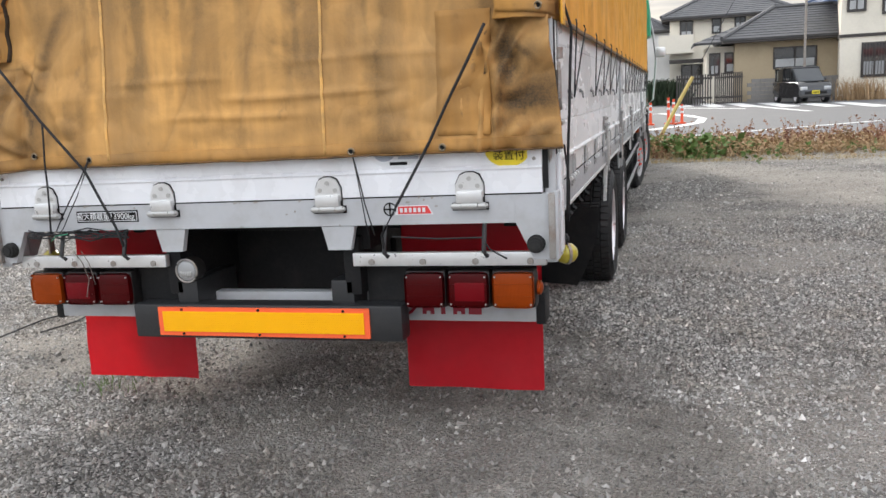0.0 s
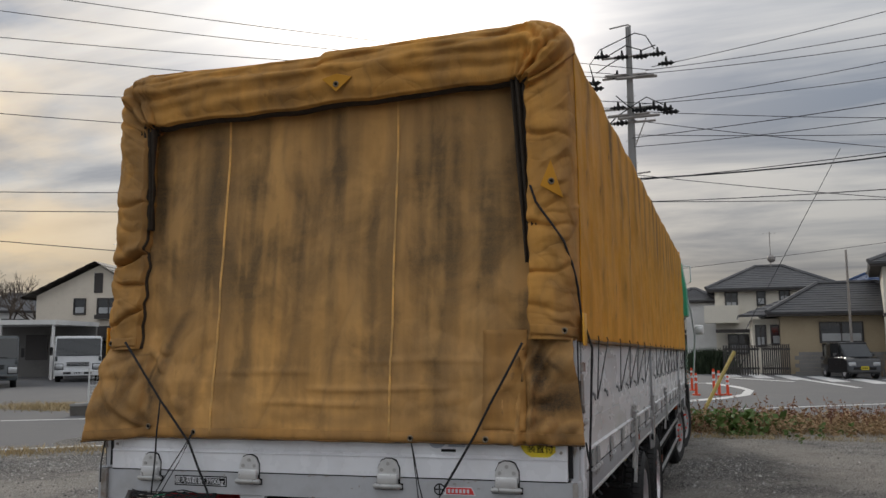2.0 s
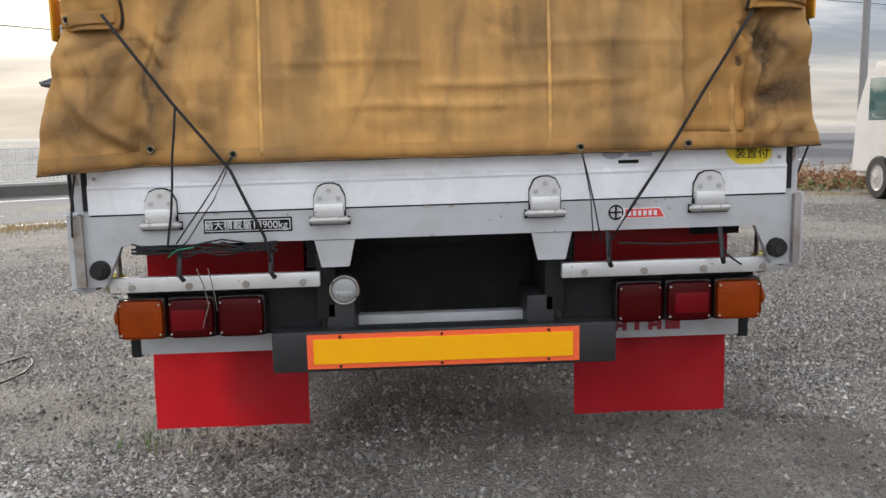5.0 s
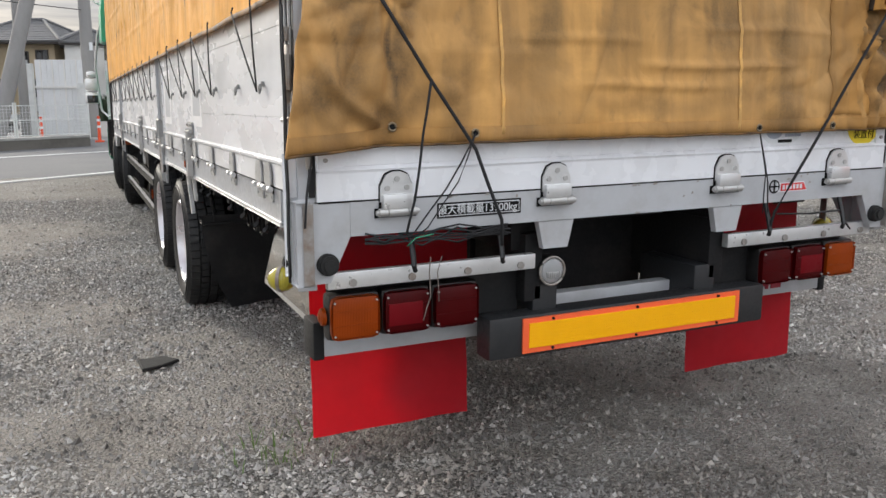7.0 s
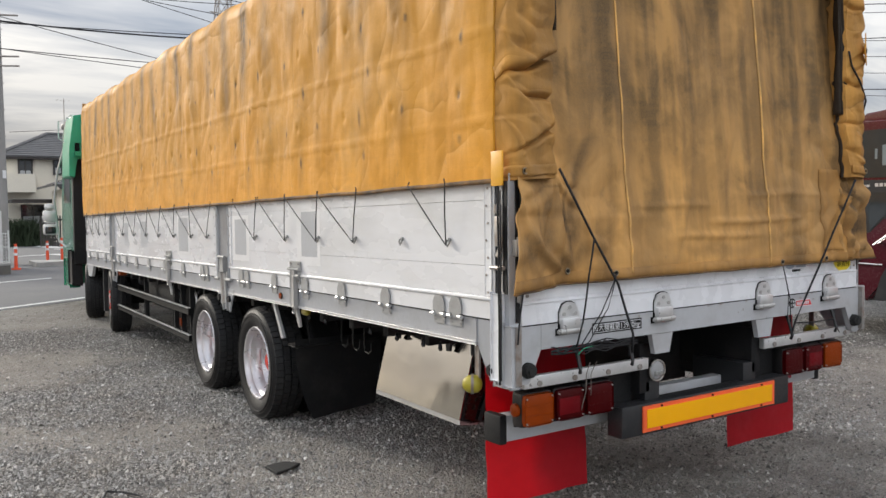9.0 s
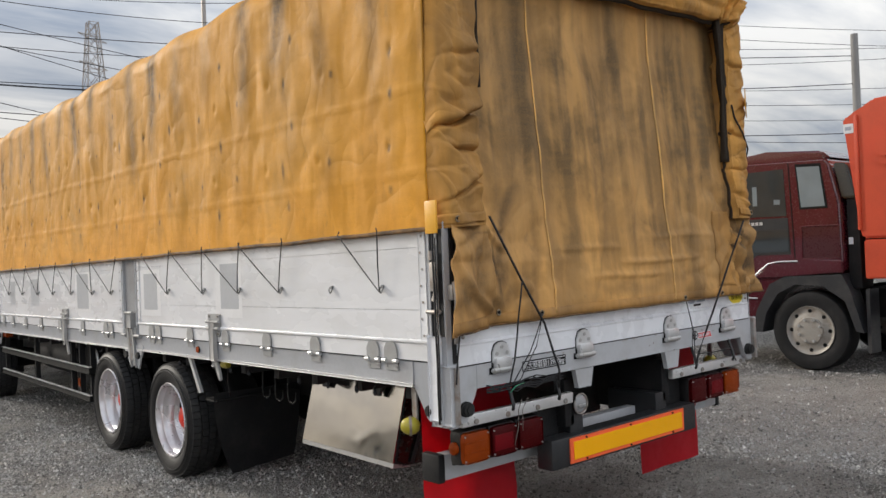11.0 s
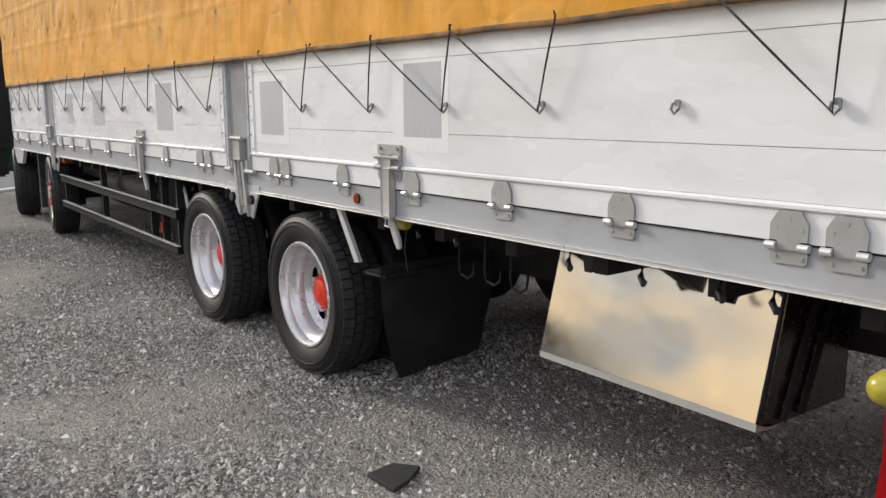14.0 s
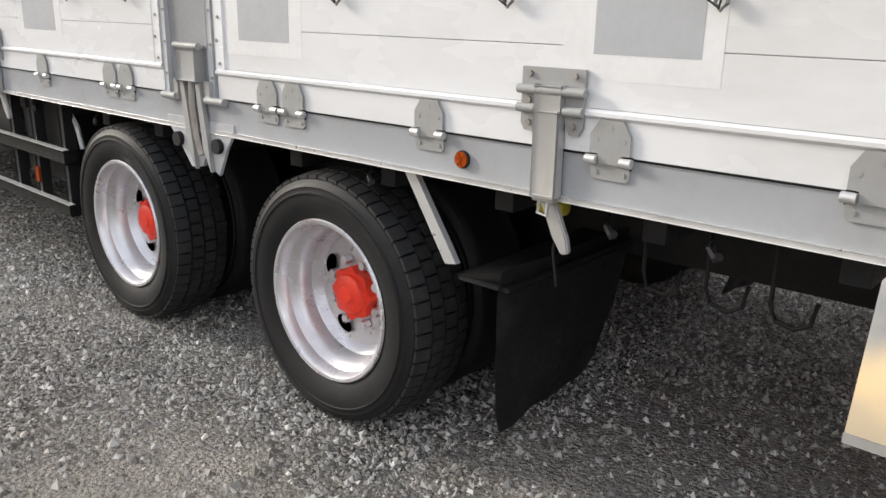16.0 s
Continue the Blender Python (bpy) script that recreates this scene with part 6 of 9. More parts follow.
on_curtain("seam", -0.600, -0.588, 1.245, 2.92, SEAM, nv=90, label="stitched pale seam")
on_curtain("seam", 0.372, 0.384, 1.245, 2.92, SEAM, nv=90, label="stitched pale seam")
on_curtain("patch", 0.83, 1.03, 1.30, 1.745, CANVAS_PATCH, 0.006, 8, 20, label="sewn-on canvas patch")


def curtain_hem(u, v):
    x, y, z = curtain_fn(u, 0.045 * v)
    return x, y - 0.004, z


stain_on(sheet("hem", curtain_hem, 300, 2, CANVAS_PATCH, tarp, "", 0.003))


def hem_roll(u, v):
    x, y, z = curtain_fn(u, 0.007 * v)
    return x, y - 0.009 - 0.003 * math.sin(math.pi * v), z - 0.002


sheet("hem_edge", hem_roll, 300, 2, HEM, tarp, "dark grimy rolled edge of the hem", 0.003)
for x, z in ((-0.97, 1.272), (-0.692, 1.250), (0.482, 1.252), (0.845, 1.258)):
    bm = bmesh.new()
    y = curtain_at(x, z) - 0.010
    tube(bm, [(x + 0.012 * math.cos(a), y + 0.002, z + 0.012 * math.sin(a)) for a in [k * math.pi / 6 for k in range(13)]], 0.0038, 6, caps=False)
    ring = part("eyelet", bm, BRASSDARK, tarp, "tarnished eyelet")
    bm = bmesh.new()
    tube(bm, [(x, y + 0.012, z), (x, y + 0.001, z)], 0.010, 10)
    part("eyelet_hole", bm, INK, ring)
for s in (-1, 1):
    bm = bmesh.new()
    box(bm, s * 1.284 - 0.004, s * 1.284 + 0.004, 0.005, 0.085, 1.655, 1.80, 0.003)
    part("amber_tab", bm, AMBERTAB, tarp, "plain amber plastic tab at the hem", lean=True)
    # stitched pocket at the foot of the hood band, with its eyelet
    def pocket(u, v, s=s):
        t = 0.003 + 0.013 * v + 0.004 * u
        c = hood_at(t if s < 0 else 1 - t, 0.12 + 0.87 * u)
        return c.x, c.y - 0.010, c.z + 0.004 * fold(u * 3, v * 3, s)
    pk = sheet("strap_end", pocket, 14, 4, CANVAS_HOOD, tarp, "stitched canvas strap end with an eyelet", 0.004)
    x, y, z = pocket(0.45, 0.45)
    bm = bmesh.new()
    tube(bm, [(x + 0.012 * math.cos(a), y - 0.006, z + 0.012 * math.sin(a)) for a in [k * math.pi / 6 for k in range(13)]], 0.0038, 6, caps=False)
    ring = part("eyelet", bm, BRASSDARK, tarp, "tarnished eyelet")
    bm = bmesh.new()
    tube(bm, [(x, y, z), (x, y - 0.005, z)], 0.010, 10)
    part("eyelet_hole", bm, INK, ring)
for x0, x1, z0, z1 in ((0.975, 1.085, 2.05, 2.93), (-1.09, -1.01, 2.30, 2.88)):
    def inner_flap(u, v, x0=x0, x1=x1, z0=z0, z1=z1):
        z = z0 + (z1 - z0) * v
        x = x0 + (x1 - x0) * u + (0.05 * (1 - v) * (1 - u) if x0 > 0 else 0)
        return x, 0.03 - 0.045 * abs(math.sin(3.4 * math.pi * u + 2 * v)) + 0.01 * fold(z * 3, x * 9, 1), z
    sheet("inner_flap", inner_flap, 16, 40, TRIMDARK, tarp, "very dark flap beside the curtain", 0.003)
for t, k, shape, tilt in ((0.508, 0.86, [(-0.08, 0.035), (0.0, -0.038), (0.085, 0.03), (0.0, 0.055)], 0.10), (0.795, 0.66, [(0.0, 0.10), (-0.05, -0.02), (0.055, -0.075)], 0.0)):
    c = hood_at(t, k)
    turn_ = Matrix.Rotation(radians(0.0 if tilt else 26), 4, "Z")
    bm = bmesh.new()
    prism(bm, shape, "y", -0.020, -0.015)
    bmesh.ops.bevel(bm, geom=bm.edges[:], offset=0.0015, segments=1, affect="EDGES")
    bm.transform(Matrix.Translation(c) @ turn_)
    tab = part("eyelet_tab", bm, CANVAS_SIDE, tarp, "triangular canvas tab round an eyelet")
    bm = bmesh.new()
    tube(bm, [(0.012 * math.cos(a), -0.022, 0.012 * math.sin(a)) for a in [n * math.pi / 6 for n in range(13)]], 0.0038, 6, caps=False)
    bm.transform(Matrix.Translation(c) @ turn_)
    part("eyelet", bm, BRASSDARK, tab, "tarnished eyelet")
    bm = bmesh.new()
    tube(bm, [(0, -0.016, 0), (0, -0.0215, 0)], 0.010, 10)
    bm.transform(Matrix.Translation(c) @ turn_)
    part("eyelet_hole", bm, INK, tab)

# ---- ropes ----


STRING = mat("grey_string", (0.20, 0.17, 0.15), 0.9, gscale=200)


def rope(pts, r=0.006, label="black cord tied over the canvas", group="lashing ropes", name="rope", material=None):
    out = []
    for a, b in zip(pts, pts[1:]):
        a, b = Vector(a), Vector(b)
        n = max(2, int((b - a).length / 0.12))
        for k in range(n):
            p = a.lerp(b, k / n)
            out.append(p + Vector((0.004 * fold(p.z * 9, p.x * 5, 1), 0, 0)))
    out.append(Vector(pts[-1]))
    bm = bmesh.new()
    tube(bm, out, r * 0.86, 6)
    return single(name, bm, material or ROPE, label, "rope", group, smooth="all")


rope([(1.03, -0.105, 1.685), (0.80, -0.072, 1.28), (0.585, -0.05, 0.93), (0.585, -0.03, 0.86)], 0.0066, "thick black rope pulled tight across the canvas")
OVER = [hood_at(t, k) + Vector((0.004, -0.012, 0)) for t, k in ((0.789, 0.97), (0.815, 0.88), (0.845, 0.70), (0.875, 0.50), (0.905, 0.32), (0.935, 0.16), (0.965, 0.05))]
rope(OVER + [(1.305, 0.10, 1.66), (1.285, 0.10, 1.2), (1.275, 0.12, 0.98)], 0.0066, "thick black rope running down the corner post")
rope([(1.285, 0.0, 1.25), (1.285, 0.12, 1.10), (1.278, 0.14, 0.95)], 0.0048)
rope([(-1.075, -0.105, 1.705), (-0.87, -0.085, 1.42), (-0.70, -0.062, 1.20), (-0.60, -0.05, 0.97), (-0.585, -0.03, 0.88)], 0.0066, "thick black rope pulled tight across the canvas")
rope([(-0.862, -0.085, 1.415), (-0.885, -0.075, 1.25), (-0.905, -0.06, 1.05), (-0.93, -0.045, 0.94)], 0.0048)
rope([(-0.692, -0.046, 1.248), (-0.80, -0.06, 1.08), (-0.90, -0.045, 0.95)], 0.0032)
rope([(-0.692, -0.044, 1.248), (-0.76, -0.06, 1.10), (-0.86, -0.05, 0.96), (-0.90, -0.04, 0.93)], 0.0026)
rope([(0.482, -0.044, 1.25), (0.53, -0.06, 1.05), (0.555, -0.045, 0.93)], 0.0032)
rope([(0.482, -0.044, 1.25), (0.515, -0.06, 1.08), (0.53, -0.045, 0.93)], 0.0026)
rope([(-1.225, -0.05, 1.19), (-1.245, -0.05, 1.08), (-1.25, -0.045, 0.98)], 0.0042)
rope([(-1.282, 0.045, 1.66), (-1.280, 0.045, 1.2), (-1.278, 0.045, 0.80)], 0.0052, "black rope hanging down the corner post")
rope([(-1.282, 0.028, 1.62), (-1.280, 0.030, 1.2), (-1.278, 0.035, 0.82)], 0.0042, "black rope hanging down the corner post")
for k in range(7):
    pts = [(-1.06 + 0.50 * t / 8, -0.03 + 0.02 * fold(t * 0.7, k * 2, 1), 0.918 + 0.035 * fold(t * 0.5, k * 3.1, 2) + 0.004 * k) for t in range(9)]
    rope(pts, 0.0035, "tangle of black cord under the sill", "rope bundle")
rope([(-0.93, -0.05, 0.905), (-0.90, -0.052, 0.93), (-0.84, -0.05, 0.938)], 0.0032, "dark green cord under the sill", material=CABGREEN)
rope([(-0.84, -0.03, 0.86), (-0.83, 0.005, 0.80), (-0.82, 0.02, 0.72), (-0.845, 0.022, 0.64)], 0.0024, "frayed grey string over the tail lamp", material=STRING)
rope([(-0.80, -0.03, 0.86), (-0.80, 0.008, 0.80), (-0.79, 0.02, 0.70)], 0.002, "frayed grey string over the tail lamp", material=STRING)
rope([(0.62, -0.03, 0.92), (0.80, -0.02, 0.91), (0.97, -0.02, 0.915), (1.0, -0.02, 0.87), (1.06, 0.0, 0.83)], 0.0042, "black cord hooked under the sill")
for x in (-0.585, -0.90, 0.585, 0.98):
    bm = bmesh.new()
    tube(bm, [(x, 0.0, 0.955), (x, -0.02, 0.90), (x, -0.035, 0.85), (x + 0.01, -0.02, 0.83)], 0.009, 6)
    part("rope_hook", bm, BLACK, sill, lean=True)
# lacing along the long sides
LACES = ((0.472, 0.45, 0.79), (1.45, 1.36, 1.90), (1.965, 1.89, 2.43), (2.48, 2.42, 2.95), (3.08, 2.97, 3.50), (4.27, 4.07, 4.72), (4.75, 4.72, 5.22), (5.35, 5.22, 5.75), (5.95, 5.75, 6.30), (6.5, 6.30, 6.85), (7.1, 6.85, 7.45), (7.7, 7.45, 8.05), (8.8, 8.62, 9.1), (9.25, 9.1, 9.55), (9.75, 9.55, 10.05), (10.2, 10.05, 10.3))
for s in (-1, 1):
    for d, a, b_ in LACES:
        pts = [(s * 1.284, a + 0.012, bed(s * 1.25, a, 1.706)), (s * 1.288, a, bed(s * 1.25, a, 1.69)), (s * 1.272, d, bed(s * 1.25, d, 1.40)), (s * 1.288, b_, bed(s * 1.25, b_, 1.69)), (s * 1.284, b_ - 0.012, bed(s * 1.25, b_, 1.706))]
        rope(pts, 0.0038, "thin black lacing cord hooked on a ring", "lacing cords", "lacing_cord")

# ---- writing and stickers on the tail ----
FACE = Matrix.Rotation(radians(90), 4, "X")


def tail_sticker(name, outline, y, material, label):
    bm = bmesh.new()
    prism(bm, outline, "y", y - 0.0012, y)
    return part(name, bm, material, gate, label, smooth=False, lean=True)


def slab(x0, x1, z0, z1):
    return [(x0, z0), (x1, z0), (x1, z1), (x0, z1)]


tail_sticker("load_label", slab(-0.812, -0.508, 0.990, 1.040), -0.0125, INK, "black load label with white characters")
tail_sticker("label_rim", slab(-0.806, -0.514, 0.996, 1.034), -0.0138, WSTICK, "")
tail_sticker("label_field", slab(-0.803, -0.517, 0.999, 1.031), -0.0150, INK, "")
top = Matrix.Translation((0, -0.0166, 0))
writing("load_text", "最大積載量", WSTICK, gate, 0.033, top @ Matrix.Translation((-0.728, 0, bed(-0.728, 0, 1.015))) @ FACE, "white painted characters")
writing("load_text", "13900kg", WSTICK, gate, 0.036, top @ Matrix.Translation((-0.585, 0, bed(-0.585, 0, 1.014))) @ FACE, "white painted characters")
tail_sticker("maker_badge", [(0.625, 0.993), (0.785, 0.993), (0.765, 1.030), (0.625, 1.030)], -0.0125, WSTICK, "white-edged red maker label")
tail_sticker("badge_field", [(0.645, 0.997), (0.779, 0.997), (0.763, 1.026), (0.645, 1.026)], -0.0138, RSTICK, "red label field")
for k in range(6):
    tail_sticker("badge_bar", slab(0.653 + 0.018 * k, 0.664 + 0.018 * k, 1.003, 1.020), -0.0150, WSTICK, "")
bm = bmesh.new()
tube(bm, [(0.612 + 0.024 * math.cos(k * math.pi / 8), -0.0130, 1.016 + 0.024 * math.sin(k * math.pi / 8)) for k in range(17)], 0.003, 5, caps=False)
box(bm, 0.590, 0.634, -0.0145, -0.0125, 1.013, 1.019)
box(bm, 0.609, 0.615, -0.0145, -0.0125, 0.994, 1.038)
part("maker_emblem", bm, INK, gate, "round black emblem", lean=True)
disc = [(1.078 + 0.088 * math.cos(k * math.pi / 16), 1.232 + 0.070 * math.sin(k * math.pi / 16)) for k in range(32)]
tail_sticker("yellow_sticker", disc, -0.0050, YSTICK, "round yellow sticker, half under the canvas")
writing("sticker_text", "装置付", INK, gate, 0.040, Matrix.Translation((1.082, -0.0068, bed(1.08, 0, 1.203))) @ FACE, "black printed characters")
disc = [(0.64 + 0.105 * math.cos(k * math.pi / 16), 1.235 + 0.062 * math.sin(k * math.pi / 16)) for k in range(32)]
tail_sticker("round_sticker", disc, -0.0050, WSTICK, "pale oval sticker, half under the canvas")
disc = [(0.60 + 0.04 * math.cos(k * math.pi / 12), 1.225 + 0.026 * math.sin(k * math.pi / 12)) for k in range(24)]
tail_sticker("sticker_motif", disc, -0.0063, GSTICK, "")
for x0, x1, z in ((0.655, 0.735, 1.212), (0.62, 0.69, 1.190)):
    tail_sticker("sticker_bar", slab(x0, x1, z - 0.006, z + 0.006), -0.0063, INK if z < 1.2 else GSTICK, "")
# maker's letters on the rear beam as plain blocks, with a swoosh
for k in range(4):
    x = 0.655 + 0.066 * k
    bm = bmesh.new()
    if k in (0, 2):
        box(bm, x, x + 0.016, 0.1955, 0.2, 0.545, 0.585)
        box(bm, x + 0.034, x + 0.050, 0.1955, 0.2, 0.545, 0.585)
        box(bm, x + 0.014, x + 0.036, 0.1955, 0.2, 0.558, 0.572)
    elif k == 1:
        box(bm, x + 0.014, x + 0.032, 0.1955, 0.2, 0.545, 0.585)
    else:
        box(bm, x, x + 0.054, 0.1955, 0.2, 0.545, 0.585)
    part("badge_block", bm, MAROON, truck, "maroon badge block", lean=True)
bm = bmesh.new()
prism(bm, [(0.58, 0.535), (0.60, 0.56), (0.645, 0.592), (0.63, 0.572), (0.61, 0.55)], "y", 0.1965, 0.2)
part("badge_swoosh", bm, MAROON, truck, lean=True)

# ---- surroundings: materials ----
BEIGE = mat("beige_render", (0.72, 0.65, 0.55), 0.9, dirt=(0.40, 0.35, 0.29), amount=0.4, scale=0.5, gscale=12)
CREAM = mat("cream_render", (0.76, 0.71, 0.61), 0.9, dirt=(0.44, 0.40, 0.34), amount=0.4, scale=0.5, gscale=12)
PALE = mat("pale_render", (0.72, 0.71, 0.69), 0.9, dirt=(0.4, 0.39, 0.37), amount=0.4, scale=0.5, gscale=12)
TAN = mat("tan_render", (0.42, 0.34, 0.23), 0.9, dirt=(0.28, 0.22, 0.15), amount=0.5, scale=0.6, gscale=12)
ROOF = mat("grey_roof_tile", (0.085, 0.085, 0.09), 0.6, dirt=(0.15, 0.145, 0.14), amount=0.6, scale=1.5, gscale=10)
SLATE = mat("slate_roof", (0.12, 0.12, 0.125), 0.7, dirt=(0.19, 0.185, 0.18), amount=0.6, scale=1.2, gscale=10)
BLUEROOF = mat("blue_roof", (0.06, 0.10, 0.20), 0.5, amount=0.4, scale=1.0)
TRIM = mat("dark_trim", (0.045, 0.038, 0.035), 0.6, amount=0.4)
CURTAINW = mat("net_curtain", (0.42, 0.43, 0.44), 0.8, amount=0.4, scale=3)
POLE = mat("pole_concrete", (0.27, 0.265, 0.26), 0.85, dirt=(0.16, 0.155, 0.15), amount=0.6, scale=1.5, stretch=(1, 1, 0.3))
WIRE = mat("wire_black", (0.025, 0.025, 0.028), 0.6, bump=0)
CARBLACK = mat("car_black", (0.012, 0.012, 0.014), 0.15, amount=0.2, coat=1.0, bump=0)
CARRED = mat("car_red", (0.48, 0.02, 0.035), 0.2, amount=0.2, coat=1.0, bump=0)
CARWHITE = mat("car_white", (0.72, 0.73, 0.74), 0.25, amount=0.25, coat=0.6, bump=0)
CARDARK = mat("car_grey", (0.05, 0.06, 0.065), 0.2, amount=0.2, coat=1.0, bump=0)
MAROONCAB = mat("cab_maroon", (0.085, 0.010, 0.018), 0.22, dirt=(0.05, 0.012, 0.014), amount=0.5, scale=2.5, coat=0.6, bump=0)
MAROONDARK = mat("cab_maroon_dark", (0.055, 0.007, 0.012), 0.3, amount=0.5, scale=3, coat=0.4, bump=0)
LORRYGLASS = glass("lorry_glass", (0.035, 0.042, 0.045))
LORRYRIM = mat("lorry_rim", (0.36, 0.335, 0.30), 0.55, 0.3, dirt=(0.16, 0.12, 0.09), amount=0.7, scale=9, gscale=60)
ORANGE = mat("orange_steel", (0.60, 0.075, 0.03), 0.4, dirt=(0.38, 0.05, 0.025), amount=0.5, scale=2.0)
BUSWHITE = mat("bus_white", (0.70, 0.68, 0.66), 0.3, dirt=(0.48, 0.45, 0.43), amount=0.4, scale=1.5, coat=0.3)
GREENGLASS = glass("green_glass", (0.05, 0.12, 0.115))
WINDOW = glass("window_glass", (0.02, 0.022, 0.025))
CONE = mat("orange_plastic", (0.75, 0.09, 0.03), 0.5, dirt=(0.5, 0.07, 0.03), amount=0.4, scale=6)
FENCE = mat("fence_paint", (0.62, 0.63, 0.62), 0.5, amount=0.4, scale=4)
YPLATE = mat("yellow_plate", (0.75, 0.60, 0.03), 0.5)
WOODY = mat("yellow_guy_cover", (0.55, 0.42, 0.13), 0.6, dirt=(0.3, 0.22, 0.1), amount=0.6, scale=8)
BARK = mat("bark", (0.09, 0.07, 0.055), 0.9, amount=0.5, scale=6)
DRY = mat("dry_grass", (0.40, 0.27, 0.15), 0.9, dirt=(0.16, 0.10, 0.06), amount=0.8, scale=2.5, bump=0)
STRAW = mat("straw_grass", (0.46, 0.36, 0.20), 0.9, dirt=(0.30, 0.22, 0.13), amount=0.8, scale=2.5, bump=0)
GREENLEAF = mat("green_leaf", (0.115, 0.19, 0.045), 0.7, dirt=(0.06, 0.10, 0.025), amount=0.7, scale=4, bump=0)
BLOCKWALL = mat("block_wall", (0.21, 0.20, 0.19), 0.9, dirt=(0.12, 0.11, 0.105), amount=0.6, scale=1.2)


def lpart(name, bm, material, parent, label="", smooth=True):
    """A part drawn in its thing's own axes."""
    ob = new(name, finish(bm, smooth, name, material, False))
    ob.parent = parent
    return tagged(ob, label) if label else ob


def lbox(name, parent, material, x0, x1, y0, y1, z0, z1, bevel=0.0, label=""):
    bm = bmesh.new()
    box(bm, x0, x1, y0, y1, z0, z1, bevel)
    return lpart(name, bm, material, parent, label)


def turned(name, at, yaw, label, category, group="", kind=""):
    ob = thing(name, at, label, category, group, kind)
    ob.rotation_euler = (0, 0, radians(yaw))
    return ob


# ---- road ----
def near_edge(x):
    return 7.95 + 0.745 * (x + 8.6)


def far_edge(x):
    return 13.3 + 0.72 * (x + 13.3)


bm = bmesh.new()
prism(bm, [(-70, near_edge(-70) - 0.25), (30, near_edge(30) - 0.25), (60, 100), (-120, 100), (-120, near_edge(-70))], "z", -0.3, 0.006)
single("road", bm, ASPHALT, "worn grey asphalt road and crossing", "road", kind="structure", smooth=False)


def paint(name, outline, label):
    bm = bmesh.new()
    prism(bm, outline, "z", 0.007, 0.011)
    return single(name, bm, PAINTW, label, "road marking", kind="structure", smooth=False)


def stripe(x0, x1, fn, off, w, label="white edge line on the asphalt"):
    return paint("road_line", [(x0, fn(x0) + off), (x1, fn(x1) + off), (x1, fn(x1) + off + w), (x0, fn(x0) + off + w)], label)


stripe(-45, 0.5, near_edge, 0.0, 0.17)
stripe(1.5, 14, near_edge, 3.0, 0.2)
stripe(-45, -0.6, lambda x: 11.6 + 0.60 * (x + 13.9), 0.0, 0.17)
arc = [(0.0, 32.9), (1.3, 33.9), (2.4, 30.7), (2.8, 28.0), (2.6, 25.2), (1.9, 23.3), (0.85, 21.6)]
paint("road_line", arc + [(x - 0.28, y + (-0.5 if y > 28 else 0.35)) for x, y in arc[::-1]], "curved white line at the corner")
for k in range(6):
    x, y = 1.9 + 1.42 * k, 43.8 - 1.7 * k
    paint("crossing_bar", [(x - 0.5, y + 3.0), (x + 0.25, y + 3.0), (x + 0.75, y - 3.0), (x, y - 3.0)], "white zebra crossing bar")
paint("road_line", [(1.9, 39.2), (4.6, 35.3), (4.7, 35.7), (2.0, 39.7)], "white stop line")
paint("road_line", [(5.1, 37.6), (6.4, 30.6), (6.65, 30.6), (5.4, 37.6)], "white lane line")
bm = bmesh.new()
prism(bm, [(-13.5, far_edge(-13.5)), (-1.3, far_edge(-1.3)), (-1.3, far_edge(-1.3) + 0.5), (-13.5, far_edge(-13.5) + 0.5)], "z", -0.1, 0.24)
kerb = single("kerb", bm, KERBDARK, "dark stained concrete kerb with a pale cap", "kerb", kind="structure", smooth=False)
bm = bmesh.new()
prism(bm, [(-13.5, far_edge(-13.5) - 0.02), (-1.3, far_edge(-1.3) - 0.02), (-1.3, far_edge(-1.3) + 0.52), (-13.5, far_edge(-13.5) + 0.52)], "z", 0.2405, 0.30)
single("kerb_cap", bm, CONCRETE, "pale concrete cap along the kerb", "kerb", kind="structure", smooth=False)
bm = bmesh.new()
prism(bm, [(-0.4, 24.6), (0.6, 25.2), (0.7, 25.9), (-0.4, 26.6)], "z", -0.1, 0.14)
single("kerb", bm, CONCRETE, "small concrete kerb island", "kerb", kind="structure", smooth=False)
# mesh fence on the kerb: panels of wire between posts
for n in range(7):
    x0, x1 = -13.3 + 1.72 * n, -13.3 + 1.72 * (n + 1) - 0.05
    fp = thing("mesh_fence", (x0, far_edge(x0) + 0.25, 0.24), "white welded-mesh fence panel on the kerb", "fence", "fence panels along the road")
    def F3(x, z):
        return (x, far_edge(x) + 0.25, z)
    for nm, x in (("post", x0), ("post", x1)):
        bm = bmesh.new()
        tube(bm, [F3(x, 0.27), F3(x, 1.16)], 0.022, 8)
        part(nm, bm, FENCE, fp)
    for z in (0.34, 0.72, 1.08):
        bm = bmesh.new()
        tube(bm, [F3(x0, z), F3(x1, z)], 0.012, 6)
        part("rail", bm, FENCE, fp)
    bm = bmesh.new()
    for k in range(1, 23):
        x = x0 + (x1 - x0) * k / 23
        tube(bm, [F3(x, 0.32), F3(x, 1.10)], 0.0045, 4)
    for k in range(1, 9):
        tube(bm, [F3(x0, 0.34 + 0.082 * k), F3(x1, 0.34 + 0.082 * k)], 0.0035, 4)
    part("mesh", bm, FENCE, fp)

